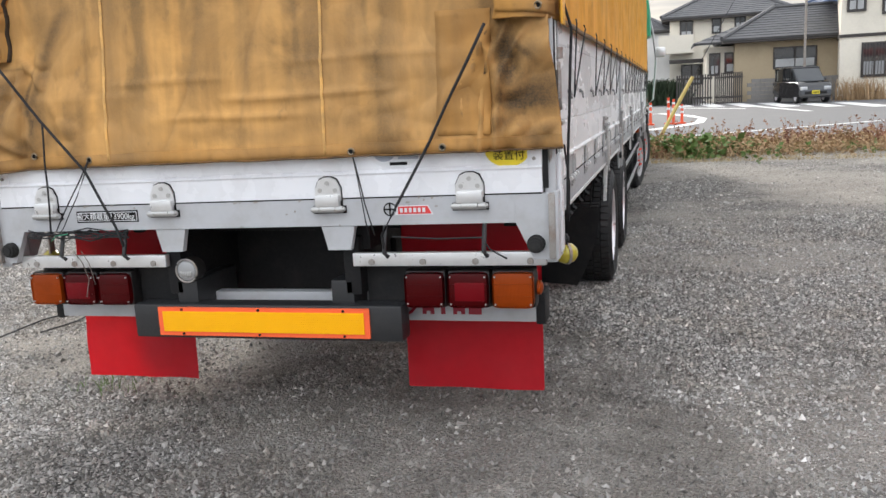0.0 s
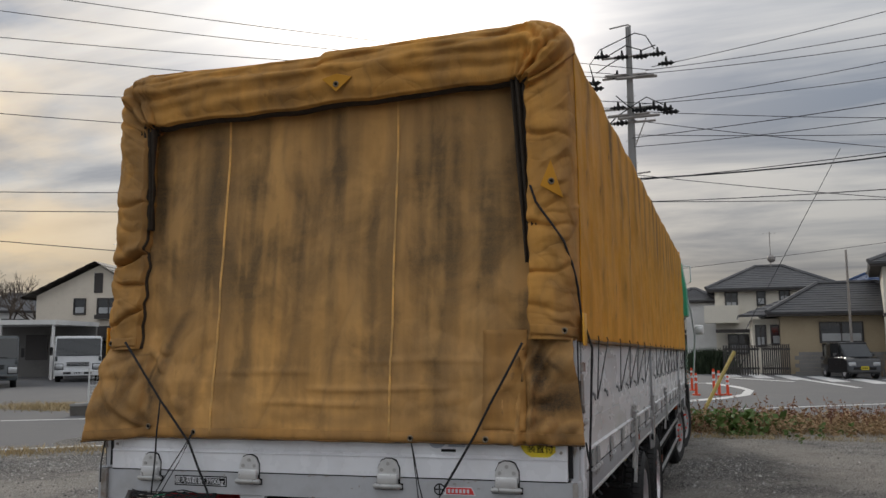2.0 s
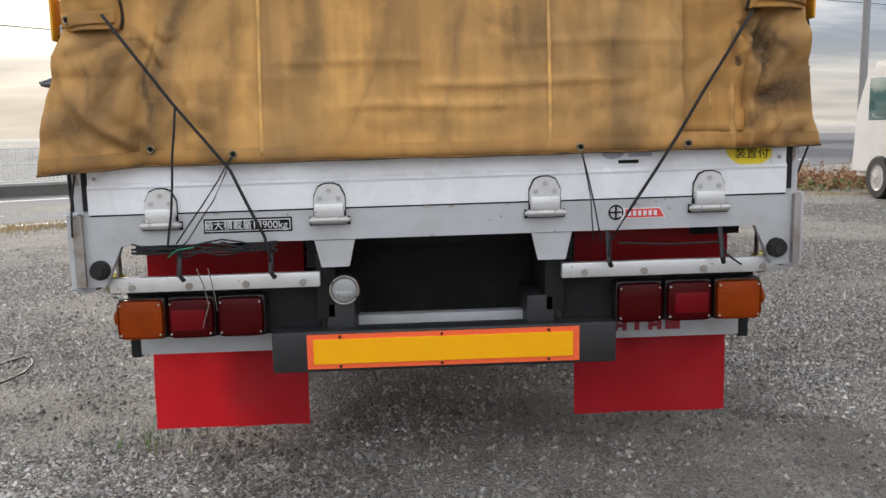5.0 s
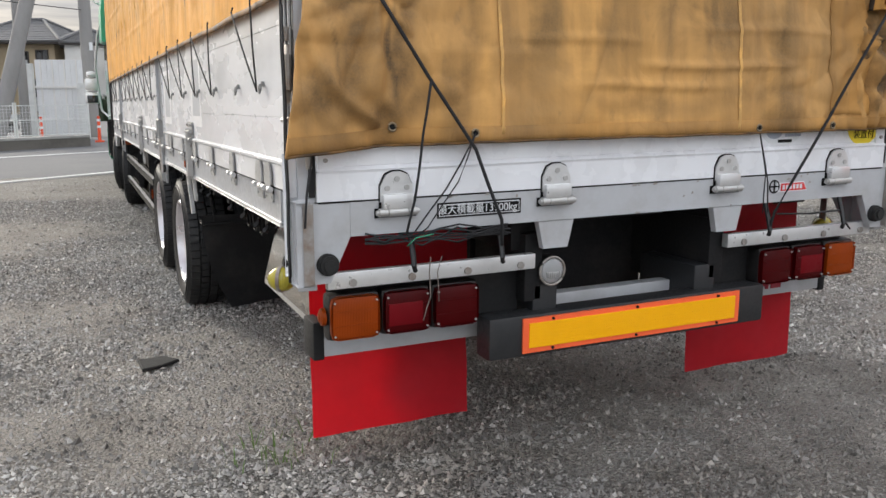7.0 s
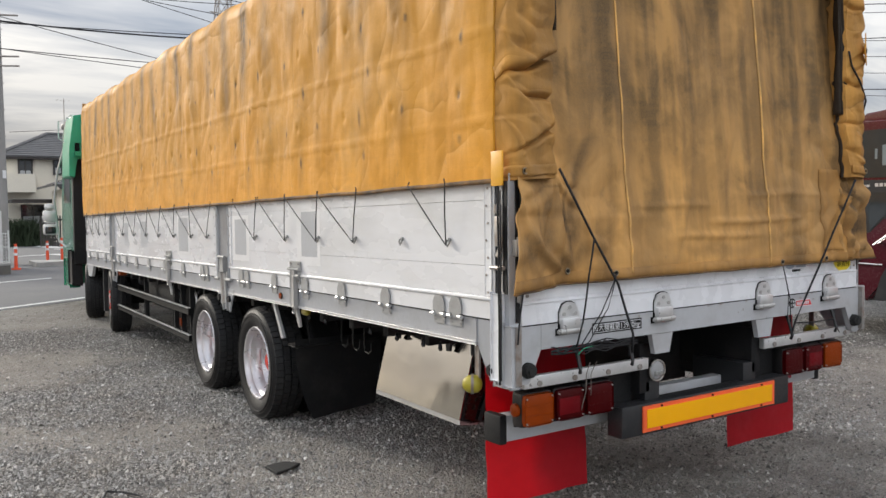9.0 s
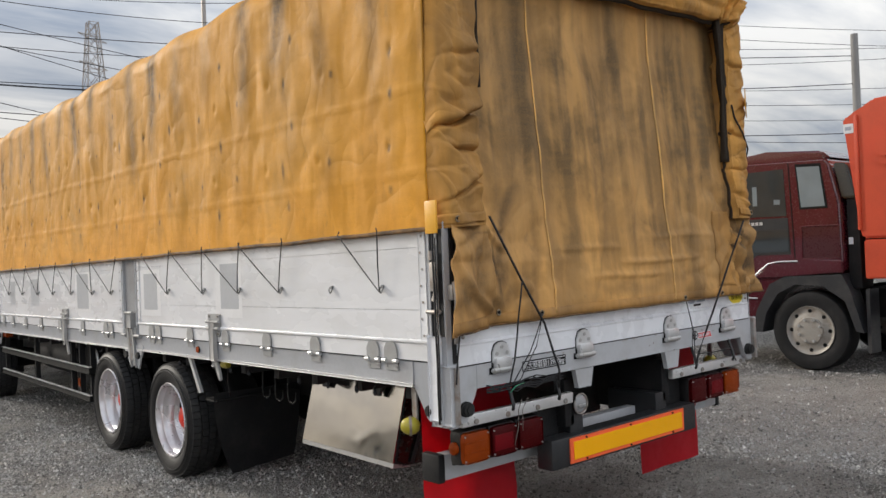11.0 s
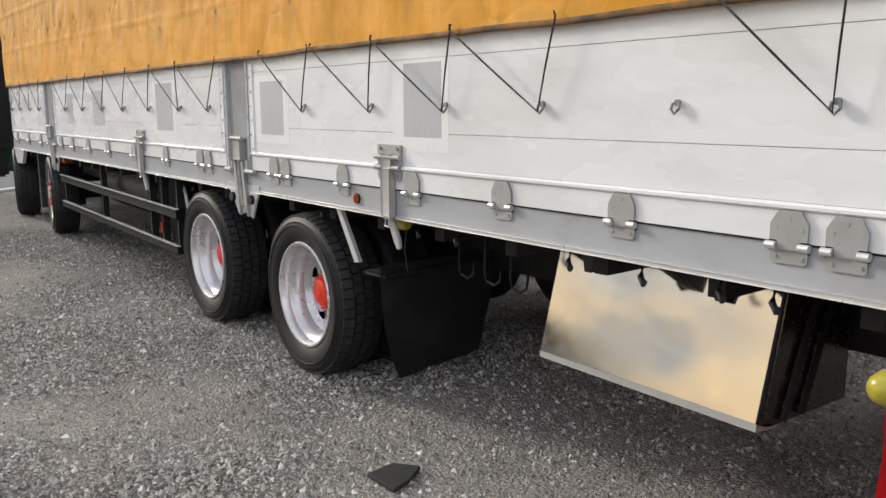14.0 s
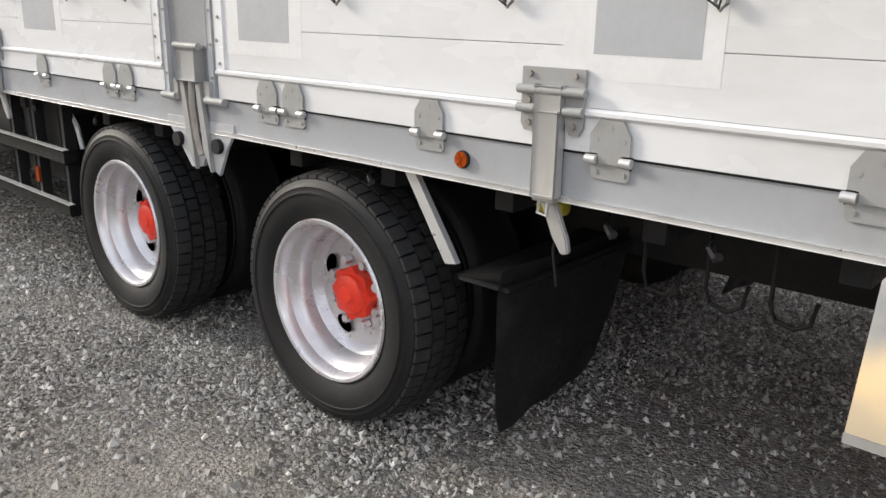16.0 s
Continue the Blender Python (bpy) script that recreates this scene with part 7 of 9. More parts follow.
# ---- poles and wires ----
PX, PY = -1.07, 27.4
up = thing("utility_pole", (PX, PY, 0), "grey concrete utility pole with crossarms, insulators and stays", "pole")
bm = bmesh.new()
tube(bm, [(PX, PY, -0.2), (PX, PY, 7), (PX, PY, 13.6)], 0.22, 16, taper=0.10)
part("shaft", bm, POLE, up)
bm = bmesh.new()
tube(bm, [(PX - 0.7, PY, 13.62), (PX, PY, 13.7), (PX + 0.1, PY, 13.62)], 0.03, 5)
part("top_bracket", bm, WORN, up)
# pairs of plain steel arms that cross the line
for z, dx in ((11.52, 0.0), (11.40, 0.38), (9.98, 0.05), (9.88, 0.42)):
    bm = bmesh.new()
    tube(bm, [(PX + dx - 0.80, PY - 0.75, z), (PX + dx + 0.55, PY + 0.7, z + 0.42)], 0.06, 6)
    part("crossarm", bm, WORN, up, "steel crossarm")
# line arms with tension insulators reaching out along the cables
SPOOL = [(-0.30, 0.020), (-0.26, 0.075), (-0.20, 0.040), (-0.14, 0.105), (-0.06, 0.05), (0.02, 0.125), (0.10, 0.05), (0.18, 0.10), (0.24, 0.04), (0.30, 0.02)]
for z, arms in ((12.42, ((-1.0, 0.10), (-0.25, 0.0), (0.45, -0.05), (1.05, -0.02), (1.35, -0.42))), (11.62, ((-1.35, -0.10), (-0.45, 0.05), (-1.85, -0.62), (-1.25, -0.32))), (10.42, ((-0.45, 0.05), (0.35, -0.10), (0.85, -0.05), (1.25, -0.15), (1.45, -0.28))), (9.88, ((-0.35, 0.0), (-1.05, -0.45)))):
    bm = bmesh.new()
    tube(bm, [(PX - 1.0, PY - 0.1, z), (PX + 0.9, PY - 0.1, z)], 0.045, 6)
    arm = part("crossarm", bm, WORN, up, "steel crossarm")
    for dx, dz in arms:
        bm = bmesh.new()
        revolve(bm, SPOOL, PY - 0.1, z + dz, 10)
        bm.transform(Matrix.Translation((PX + dx, 0, 0)))
        part("insulator", bm, CHASSIS, arm)
        bm = bmesh.new()
        tube(bm, [(PX + dx, PY - 0.1, z + dz), (PX + dx, PY - 0.1, z + dz + 0.26)], 0.07, 8, taper=0.03)
        part("insulator_cap", bm, CHASSIS, arm)
# slack jumper loops round the shaft
for pts in (((-1.35, 11.75), (-1.45, 12.2), (-1.05, 12.75), (-0.4, 13.0), (0.25, 13.25), (0.65, 13.1), (0.95, 12.55)), ((-1.2, 11.85), (-0.8, 12.1), (-0.3, 12.35)), ((-0.7, 12.5), (-0.1, 12.8), (0.5, 12.55), (1.0, 12.7)), ((-0.9, 9.7), (-0.5, 10.1), (0.0, 10.4), (0.6, 10.75), (1.2, 10.4)), ((-0.5, 10.9), (-0.1, 10.5), (0.3, 10.2))):
    bm = bmesh.new()
    tube(bm, [(PX + x, PY - 0.25, z) for x, z in pts], 0.022, 5)
    part("jumper", bm, CHASSIS, up, "slack black jumper cable")
for k in range(11):
    bm = bmesh.new()
    z = 2.4 + 0.85 * k
    tube(bm, [(PX - 0.20, PY, z), (PX + 0.20, PY, z)], 0.012, 4)
    part("step_bolt", bm, WORN, up)
lbox("sign_plate", up, WSTICK, 0.06, 0.16, -0.225, -0.205, 2.75, 3.0)
for z in (7.9, 6.6, 6.3):
    bm = bmesh.new()
    tube(bm, [(PX - 0.05, PY - 0.15, z), (PX + 0.65, PY - 0.15, z + 0.05)], 0.03, 6)
    part("cable_bracket", bm, WORN, up, "steel cable bracket")
bm = bmesh.new()
tube(bm, [(PX + 0.15, PY - 0.1, 9.0), (PX + 0.55, PY - 0.1, 10.0)], 0.025, 6)
part("arm_brace", bm, WORN, up)


def pole(at, to, r, label, material=POLE, taper=None):
    bm = bmesh.new()
    tube(bm, [at, Vector(at).lerp(Vector(to), 0.5), to], r, 12, taper=taper or r * 0.7)
    return single("pole", bm, material, label, "pole")


pole((-3.80, 24.9, -0.2), (-1.75, 25.3, 7.2), 0.24, "grey concrete stay pole leaning to one side")
pole((-3.0, 27.2, -0.2), (-3.05, 27.6, 5.6), 0.16, "slim grey concrete pole")
pole((-7.70, 25.6, -0.2), (-7.95, 26.4, 9.0), 0.15, "slim grey concrete pole")
pole((8.04, 43.4, -0.2), (8.0, 43.2, 6.4), 0.075, "slim grey pole before a house", WORN)
pole((22.4, 53.8, -0.2), (22.4, 53.8, 21.5), 0.22, "tall dark steel pole far off", WORN)
bm = bmesh.new()
tube(bm, [(1.30, 18.55, -0.05), (2.11, 18.7, 1.47)], 0.045, 10)
single("guy_wire_cover", bm, WOODY, "slanting yellow plastic guy-wire cover by the weeds", "guy wire")
bm = bmesh.new()
tube(bm, [(2.11, 18.7, 1.47), (4.9, 19.3, 6.6)], 0.008, 5)
single("guy_wire", bm, WIRE, "thin steel guy wire", "wire")


def wire(a, b_, sag=0.25, r=0.014):
    a, b_ = Vector(a), Vector(b_)
    pts = []
    for k in range(15):
        t = k / 14
        p = a.lerp(b_, t)
        p.z -= 4 * sag * t * (1 - t)
        pts.append(p)
    bm = bmesh.new()
    tube(bm, pts, r, 5)
    return single("overhead_wire", bm, WIRE, "thin black overhead cable against the sky", "wire", "overhead wires")


P = Vector((PX, PY - 0.1, 0))
for (x, z), to, sag in (((0.8, 11.92), (17, 30, 15.8), 0.3), ((0.6, 11.81), (17, 30, 14.2), 0.3), ((0.3, 11.69), (17, 30, 13.4), 0.3), ((0.8, 10.6), (17, 30, 13.6), 0.4), ((0.4, 10.54), (17, 30, 12.4), 0.4), ((0.1, 9.39), (17, 30, 8.8), 0.15), ((0.1, 8.94), (17, 30, 10.9), 0.35), ((0.1, 7.73), (17, 30, 9.5), 0.4), ((0.1, 6.87), (17, 30, 6.6), 0.1)):
    wire((P.x + x, P.y, z), to, sag, 0.03 if 7.2 < z < 8.4 else 0.014)
wire((-0.77, 27.3, 4.23), (17, 30, 6.4), 0.1, 0.008)
for a, b_ in (((-30, 12.7, 15.0), (-0.30, 27.3, 11.81)), ((-30, 12.7, 14.1), (-1.07, 27.3, 11.69)), ((-30, 12.7, 12.8), (-1.10, 27.3, 11.58)), ((-30, 12.7, 12.4), (-0.41, 27.3, 10.54)), ((-30, 12.7, 10.6), (-1.10, 27.3, 10.43)), ((-30, 12.7, 10.2), (-1.45, 27.3, 8.94)), ((-30, 12.7, 6.87), (-1.07, 27.3, 7.64)), ((-30, 12.7, 6.3), (-1.07, 27.3, 6.87)), ((-30, 12.7, 6.2), (-1.07, 27.3, 4.0))):
    wire(a, b_, 0.35)
for a, b_ in (((-1.07, 27.3, 9.28), (24, 9.0, 7.5)), ((-1.07, 27.3, 7.67), (24, 9.0, 6.6)), ((-1.07, 27.3, 6.87), (24, 9, 5.0)), ((-1.07, 27.3, 7.9), (26, 34, 6.0)), ((-1.07, 27.3, 9.97), (26, 34, 7.4)), ((-1.07, 27.3, 10.31), (26, 30, 9.0))):
    wire(a, b_, 0.5)
for z0, z1 in ((18.6, 16.5), (17.8, 15.3), (14.2, 15.1), (12.8, 12.8), (10.8, 10.5), (9.6, 8.7), (16.0, 15.6), (11.9, 11.6)):
    wire((36, 42.0, z0 + 1.0), (66, 16.8, z1 - 0.3), 0.5, 0.02)
for x, y, top_z in ((17, 30, 16.2), (-30, 12.7, 15.4), (24, 9.0, 8.2), (26, 34, 9.6), (36, 42, 20.2), (66, 16.8, 17.0), (26, 30, 9.6)):
    pole((x, y, -0.2), (x, y, top_z), 0.16, "grey concrete utility pole")


def pylon(at, h, w):
    root = thing("pylon", at, "far grey steel lattice pylon", "pylon")
    x, y, z0 = at
    bm = bmesh.new()
    def corner(k, f):
        s = w * (1 - 0.78 * f) / 2
        return Vector((x + s * (1, -1, -1, 1)[k], y + s * (1, 1, -1, -1)[k], z0 + h * f))
    for k in range(4):
        tube(bm, [corner(k, 0), corner(k, 1)], 0.16, 4)
    lev = [0, 0.2, 0.36, 0.5, 0.62, 0.72, 0.81, 0.89, 0.95, 1.0]
    for a, b_ in zip(lev, lev[1:]):
        for k in range(4):
            tube(bm, [corner(k, a), corner((k + 1) % 4, b_)], 0.09, 4)
            tube(bm, [corner((k + 1) % 4, a), corner(k, b_)], 0.09, 4)
            tube(bm, [corner(k, b_), corner((k + 1) % 4, b_)], 0.09, 4)
    part("tower", bm, WORN, root)
    for f in (0.72, 0.83, 0.94):
        bm = bmesh.new()
        c = Vector((x, y, z0 + h * f))
        d = Vector((0.8, 0.6, 0)) * (w * 0.55)
        tube(bm, [c - d, c + Vector((0, 0, 0.6)), c + d], 0.12, 4)
        tube(bm, [c - d, c - Vector((0, 0, 0.7)), c + d], 0.12, 4)
        part("arm", bm, WORN, root)


pylon((69, 223.5, -0.1), 67.0, 11.0)
pylon((95, 250, -0.1), 55.0, 10.0)

# ---- houses ----


def window_in(parent, x0, x1, z0, z1, y=0.0, bars=1, sill=True):
    """A window in a wall that faces the house's own -y."""
    f = 0.07
    w = lbox("window", parent, WINDOW, x0, x1, y - 0.03, y + 0.02, z0, z1)
    for a, b_, c, d in ((x0 - f, x1 + f, z1, z1 + f), (x0 - f, x1 + f, z0 - f, z0), (x0 - f, x0, z0, z1), (x1, x1 + f, z0, z1)):
        lbox("frame", w, TRIM, a, b_, y - 0.08, y + 0.02, c, d)
    for k in range(bars):
        x = x0 + (x1 - x0) * (k + 1) / (bars + 1)
        lbox("mullion", w, TRIM, x - 0.03, x + 0.03, y - 0.06, y - 0.02, z0, z1)
    lbox("blind", w, CURTAINW, x0 + 0.05, x1 - 0.05, y - 0.034, y - 0.031, z0 + 0.05, z0 + (z1 - z0) * 0.45)
    return w


def roof_panels(parent, quad, material, n, label=""):
    """A sloping roof face with courses standing proud: quad is eave left, eave right, ridge right, ridge left."""
    a, b_, c, d = [Vector(p) for p in quad]
    nrm = (b_ - a).cross(d - a)
    nrm = nrm.normalized() if nrm.length > 1e-6 else Vector((0, 0, 1))
    if nrm.z < 0:
        nrm = -nrm
    bm = bmesh.new()
    rows = [(0.0, -0.05)]
    for k in range(n):
        rows += [(k / n, 0.075), ((k + 1) / n, 0.045)]
    left = [bm.verts.new(a.lerp(d, f) + nrm * o) for f, o in rows]
    right = [bm.verts.new(b_.lerp(c, f) + nrm * o) for f, o in rows]
    for k in range(len(rows) - 1):
        bm.faces.new((left[k], right[k], right[k + 1], left[k + 1]))
    return lpart("roof", bm, material, parent, label, smooth=False)


def hip_roof(parent, x0, x1, y0, y1, z, ridge_z, inset, material, over=0.55):
    x0, x1, y0, y1 = x0 - over, x1 + over, y0 - over, y1 + over
    ym = (y0 + y1) / 2
    rl, rr = (x0 + inset, ym, ridge_z), (x1 - inset, ym, ridge_z)
    n = 12
    roof_panels(parent, ((x0, y0, z), (x1, y0, z), rr, rl), material, n)
    roof_panels(parent, ((x1, y1, z), (x0, y1, z), rl, rr), material, n)
    roof_panels(parent, ((x0, y1, z), (x0, y0, z), rl, rl), material, n)
    roof_panels(parent, ((x1, y0, z), (x1, y1, z), rr, rr), material, n)
    bm = bmesh.new()
    for a, b_ in ((rl, rr), ((x0, y0, z), rl), ((x1, y0, z), rr), ((x0, y1, z), rl), ((x1, y1, z), rr)):
        tube(bm, [Vector(a) + Vector((0, 0, 0.10)), Vector(b_) + Vector((0, 0, 0.10))], 0.12, 6)
    lpart("ridge", bm, material, parent)
    lbox("eave_board", parent, TRIM, x0 + 0.05, x1 - 0.05, y0 + 0.05, y1 - 0.05, z - 0.16, z - 0.02)


# gabled house across the road
h = turned("house", (-35.9, 39.1, 0), 15.9, "beige two-storey gabled house with dark eaves", "house")
bm = bmesh.new()
prism(bm, [(-3.5, -0.2), (3.65, -0.2), (3.65, 4.85), (0.47, 6.85), (-3.5, 4.95)], "y", 0.0, 8.0)
lpart("wall", bm, BEIGE, h)
bm = bmesh.new()
prism(bm, [(0.6, -0.2), (5.6, -0.2), (5.6, 4.95), (1.4, 6.9)], "y", 1.2, 8.2)
lpart("rear_wall", bm, BEIGE, h)
roof_panels(h, ((-4.15, -0.7, 4.75), (-4.15, 8.2, 4.75), (0.47, 8.2, 7.0), (0.47, -0.7, 7.0)), TRIM, 8)
roof_panels(h, ((4.05, -0.7, 4.75), (4.05, 8.2, 4.75), (0.47, 8.2, 7.0), (0.47, -0.7, 7.0)), TRIM, 8)
roof_panels(h, ((6.2, 0.6, 4.75), (6.2, 8.8, 4.75), (1.4, 8.8, 7.08), (1.4, 0.6, 7.08)), TRIM, 8)
lbox("gable_vent", h, TRIM, 0.2, 0.75, -0.05, 0.02, 5.1, 6.35)
window_in(h, -1.0, -0.35, 3.8, 4.7, 0.0, 0)
window_in(h, 0.5, 1.85, 3.75, 4.7, 0.0, 1)
lbox("flower_rail", h, TRIM, 0.42, 1.95, -0.35, 0.0, 3.45, 3.72)
lbox("porch_roof", h, TRIM, 0.4, 2.05, -0.9, 0.0, 2.15, 3.0)
lbox("door", h, TRIM, 0.7, 1.5, -0.05, 0.02, 0.0, 2.1)
window_in(h, -3.0, -1.4, 0.9, 2.1, 0.0, 1)
window_in(h, 4.4, 4.95, 4.0, 4.75, 1.2, 0)
bm = bmesh.new()
tube(bm, [(1.2, 2, 6.9), (1.2, 2, 8.6)], 0.03, 6)
for k in range(5):
    tube(bm, [(0.6 + 0.2 * k, 1.7, 8.4), (0.6 + 0.2 * k, 2.3, 8.4)], 0.015, 4)
tube(bm, [(0.4, 2, 8.4), (1.6, 2, 8.4)], 0.015, 4)
lpart("aerial", bm, WORN, h)
# hipped house behind the crossing
h = turned("house", (5.0, 55.5, 0), 0, "cream two-storey house with a hipped slate roof", "house")
lbox("wall", h, CREAM, -3.6, 3.7, 0, 7.0, -0.2, 5.25)
hip_roof(h, -3.6, 3.7, 0, 7.0, 5.25, 6.95, 3.3, SLATE)
for x0, x1, z0, z1, n in ((-0.9, -0.45, 4.2, 5.1, 0), (0.5, 1.05, 4.45, 5.1, 1), (-2.9, -2.2, 3.9, 5.0, 1), (2.2, 3.2, 4.2, 5.0, 1), (-2.8, -1.6, 1.0, 2.2, 1)):
    window_in(h, x0, x1, z0, z1, 0.0, n)
lbox("balcony", h, CREAM, -4.3, -2.1, -1.0, 0.0, 3.0, 4.15)
lbox("annex", h, PALE, -6.6, -3.6, 1.5, 6.0, -0.2, 4.6)
hip_roof(h, -6.6, -3.6, 1.5, 6.0, 4.6, 5.5, 1.6, SLATE, 0.3)
bm = bmesh.new()
tube(bm, [(0.2, 3, 6.9), (0.2, 3, 9.4)], 0.03, 6)
for k in range(4):
    tube(bm, [(-0.2 + 0.25 * k, 2.7, 9.3), (-0.2 + 0.25 * k, 3.3, 9.3)], 0.015, 4)
bmesh.ops.create_icosphere(bm, subdivisions=2, radius=0.28, matrix=Matrix.Translation((0.25, 2.9, 7.5)))
lpart("aerial", bm, WORN, h)
lbox("lean_to", h, TRIM, -3.6, -0.6, -2.8, -0.5, 2.35, 2.55)
# single-storey tiled house
h = turned("house", (8.0, 45.2, 0), 0, "tan single-storey house with a grey pantile roof", "house")
lbox("wall", h, TAN, -3.2, 4.5, 0, 7.5, -0.2, 3.2)
lbox("bay", h, CREAM, -4.6, -2.6, 0.9, 6.0, -0.2, 3.0)
hip_roof(h, -3.2, 4.5, 0, 7.5, 3.25, 5.0, 3.0, ROOF, 0.7)
roof_panels(h, ((-5.3, 0.2, 3.15), (-2.4, 0.0, 3.15), (-0.6, 3.8, 4.8), (-1.0, 3.8, 4.8)), ROOF, 9)
roof_panels(h, ((-5.3, 6.8, 3.15), (-5.3, 0.2, 3.15), (-0.9, 3.8, 4.8), (-0.9, 3.8, 4.8)), ROOF, 9)
for x0, x1, z0, z1, y in ((-4.4, -3.95, 1.5, 2.6, 0.9), (-3.6, -2.75, 1.6, 2.6, 0.9), (-1.2, 0.8, 1.7, 2.7, 0.0), (2.0, 3.8, 1.0, 2.6, 0.0)):
    window_in(h, x0, x1, z0, z1, y, 1)
for x0, x1, hgt in ((-6.2, -4.4, 1.55), (-4.3, -2.9, 1.6)):
    g = turned("garden_gate", (8.0, 45.2, 0), 0, "dark slatted garden fence before the house", "gate", "garden fences")
    for k in range(14):
        x = x0 + (x1 - x0) * k / 14
        lbox("slat", g, TRIM, x, x + 0.07, -2.05, -2.0, -0.02, hgt)
    lbox("rail", g, TRIM, x0, x1, -2.0, -1.96, 1.3, 1.4)
    lbox("rail", g, TRIM, x0, x1, -2.0, -1.96, 0.3, 0.4)
w = turned("garden_wall", (8.0, 45.2, 0), 0, "grey concrete block garden wall", "wall", kind="structure")
for r_ in range(6):
    for k in range(10):
        x = -2.7 + 0.42 * k + (0.21 if r_ % 2 else 0)
        lbox("block", w, BLOCKWALL, x, x + 0.41, -2.1, -1.95, 0.0 + 0.2 * r_, 0.19 + 0.2 * r_)
# house at the edge of the crossing
h = turned("house", (13.0, 41.6, 0), -8, "cream two-storey house with brown trim", "house")
lbox("wall", h, CREAM, -3.6, 4.0, 0, 7.0, -0.2, 5.5)
lbox("band", h, TRIM, -3.65, 4.05, -0.05, 7.05, 2.95, 3.1)
hip_roof(h, -3.6, 4.0, 0, 7.0, 5.55, 7.0, 3.2, SLATE, 0.6)
for x0, x1, z0, z1 in ((-3.3, -2.6, 4.2, 5.2), (-1.8, -0.4, 4.0, 5.2), (-2.6, -1.6, 1.1, 2.6), (0.5, 2.0, 1.0, 2.6)):
    window_in(h, x0, x1, z0, z1, 0.0, 1)
for k in range(8):
    lbox("window_grille", h, TRIM, -2.6 + 0.13 * k, -2.57 + 0.13 * k, -0.2, -0.17, 1.1, 2.6)
# blue-roofed house behind
h = turned("house", (14.0, 57, 0), 16, "house with a blue metal roof", "house")
lbox("wall", h, TAN, -3.5, 3.5, 0, 6, -0.2, 5.0)
hip_roof(h, -3.5, 3.5, 0, 6, 5.0, 6.6, 3.0, BLUEROOF, 0.6)
# houses beyond the fence
h = turned("house", (-11.0, 57.5, 0), -12.8, "house with a grey pantile roof and a lower wing", "house")
lbox("wall", h, TAN, -2.8, 3.0, 0, 6, -0.2, 4.5)
hip_roof(h, -2.8, 3.0, 0, 6, 4.5, 5.7, 2.6, ROOF, 0.5)
lbox("wing", h, CREAM, -3.2, 4.0, -3.0, 0, -0.2, 2.5)
roof_panels(h, ((-3.6, -3.5, 2.5), (4.4, -3.5, 2.5), (3.9, 0.2, 3.8), (-3.1, 0.2, 3.8)), ROOF, 10)
window_in(h, 0.6, 2.1, 1.2, 2.1, -3.0, 1)
window_in(h, -1.5, -0.2, 3.2, 4.1, 0.0, 1)
h = turned("house", (-18.6, 59.0, 0), -11.0, "grey-roofed house half hidden by a lorry", "house")
lbox("wall", h, PALE, -4, 3.2, 0, 6, -0.2, 4.7)
hip_roof(h, -4, 3.2, 0, 6, 4.7, 6.2, 2.8, ROOF, 0.6)
window_in(h, -1.5, 0.5, 3.0, 4.2, 0.0, 1)
h = turned("house", (-4.3, 61.0, 0), -24.2, "tan two-storey house with a pale grey roof", "house")
lbox("wall", h, TAN, -3.5, 2.3, 0, 6.5, -0.2, 4.75)
hip_roof(h, -3.5, 2.3, 0, 6.5, 4.8, 6.4, 2.8, SLATE, 0.7)
for x0, x1, z0, z1 in ((-0.1, 0.5, 3.2, 4.1), (1.1, 1.8, 3.1, 4.2), (-2.6, -1.2, 0.6, 2.3), (0.2, 1.4, 0.2, 2.3)):
    window_in(h, x0, x1, z0, z1, 0.0, 1)
h = turned("house", (-0.2, 66.0, 0), -24.2, "dark-walled house behind the panels", "house")
lbox("wall", h, TAN, -2.6, 2.6, 0, 6, -0.2, 3.9)
hip_roof(h, -2.6, 2.6, 0, 6, 4.0, 5.6, 2.4, SLATE, 0.5)
window_in(h, -0.6, 1.4, 2.6, 3.5, 0.0, 2)
h = turned("house", (-62, 60, 0), 35, "distant pale house with a dark roof", "house")
lbox("wall", h, PALE, -5, 5, 0, 8, -0.2, 5.2)
hip_roof(h, -5, 5, 0, 8, 5.2, 7.0, 3.5, SLATE, 0.6)
window_in(h, -2, 0, 3.3, 4.4, 0.0, 1)
for at, yaw, w_, hh, colr, lab in (((24, 62, 0), 0, 9, 5.4, PALE, "distant pale two-storey house"), ((-26, 68, 0), 10, 10, 5.6, CREAM, "distant cream two-storey house"), ((36, 50, 0), -20, 10, 5.2, BEIGE, "distant beige two-storey house")):
    h = turned("house", at, yaw, lab, "house")
    lbox("wall", h, colr, -w_ / 2, w_ / 2, 0, 7, -0.2, hh)
    hip_roof(h, -w_ / 2, w_ / 2, 0, 7, hh, hh + 1.7, 3.2, SLATE, 0.6)
    for k in range(3):
        window_in(h, -w_ / 2 + 1 + 2.6 * k, -w_ / 2 + 2.4 + 2.6 * k, 3.4, 4.5, 0.0, 1)
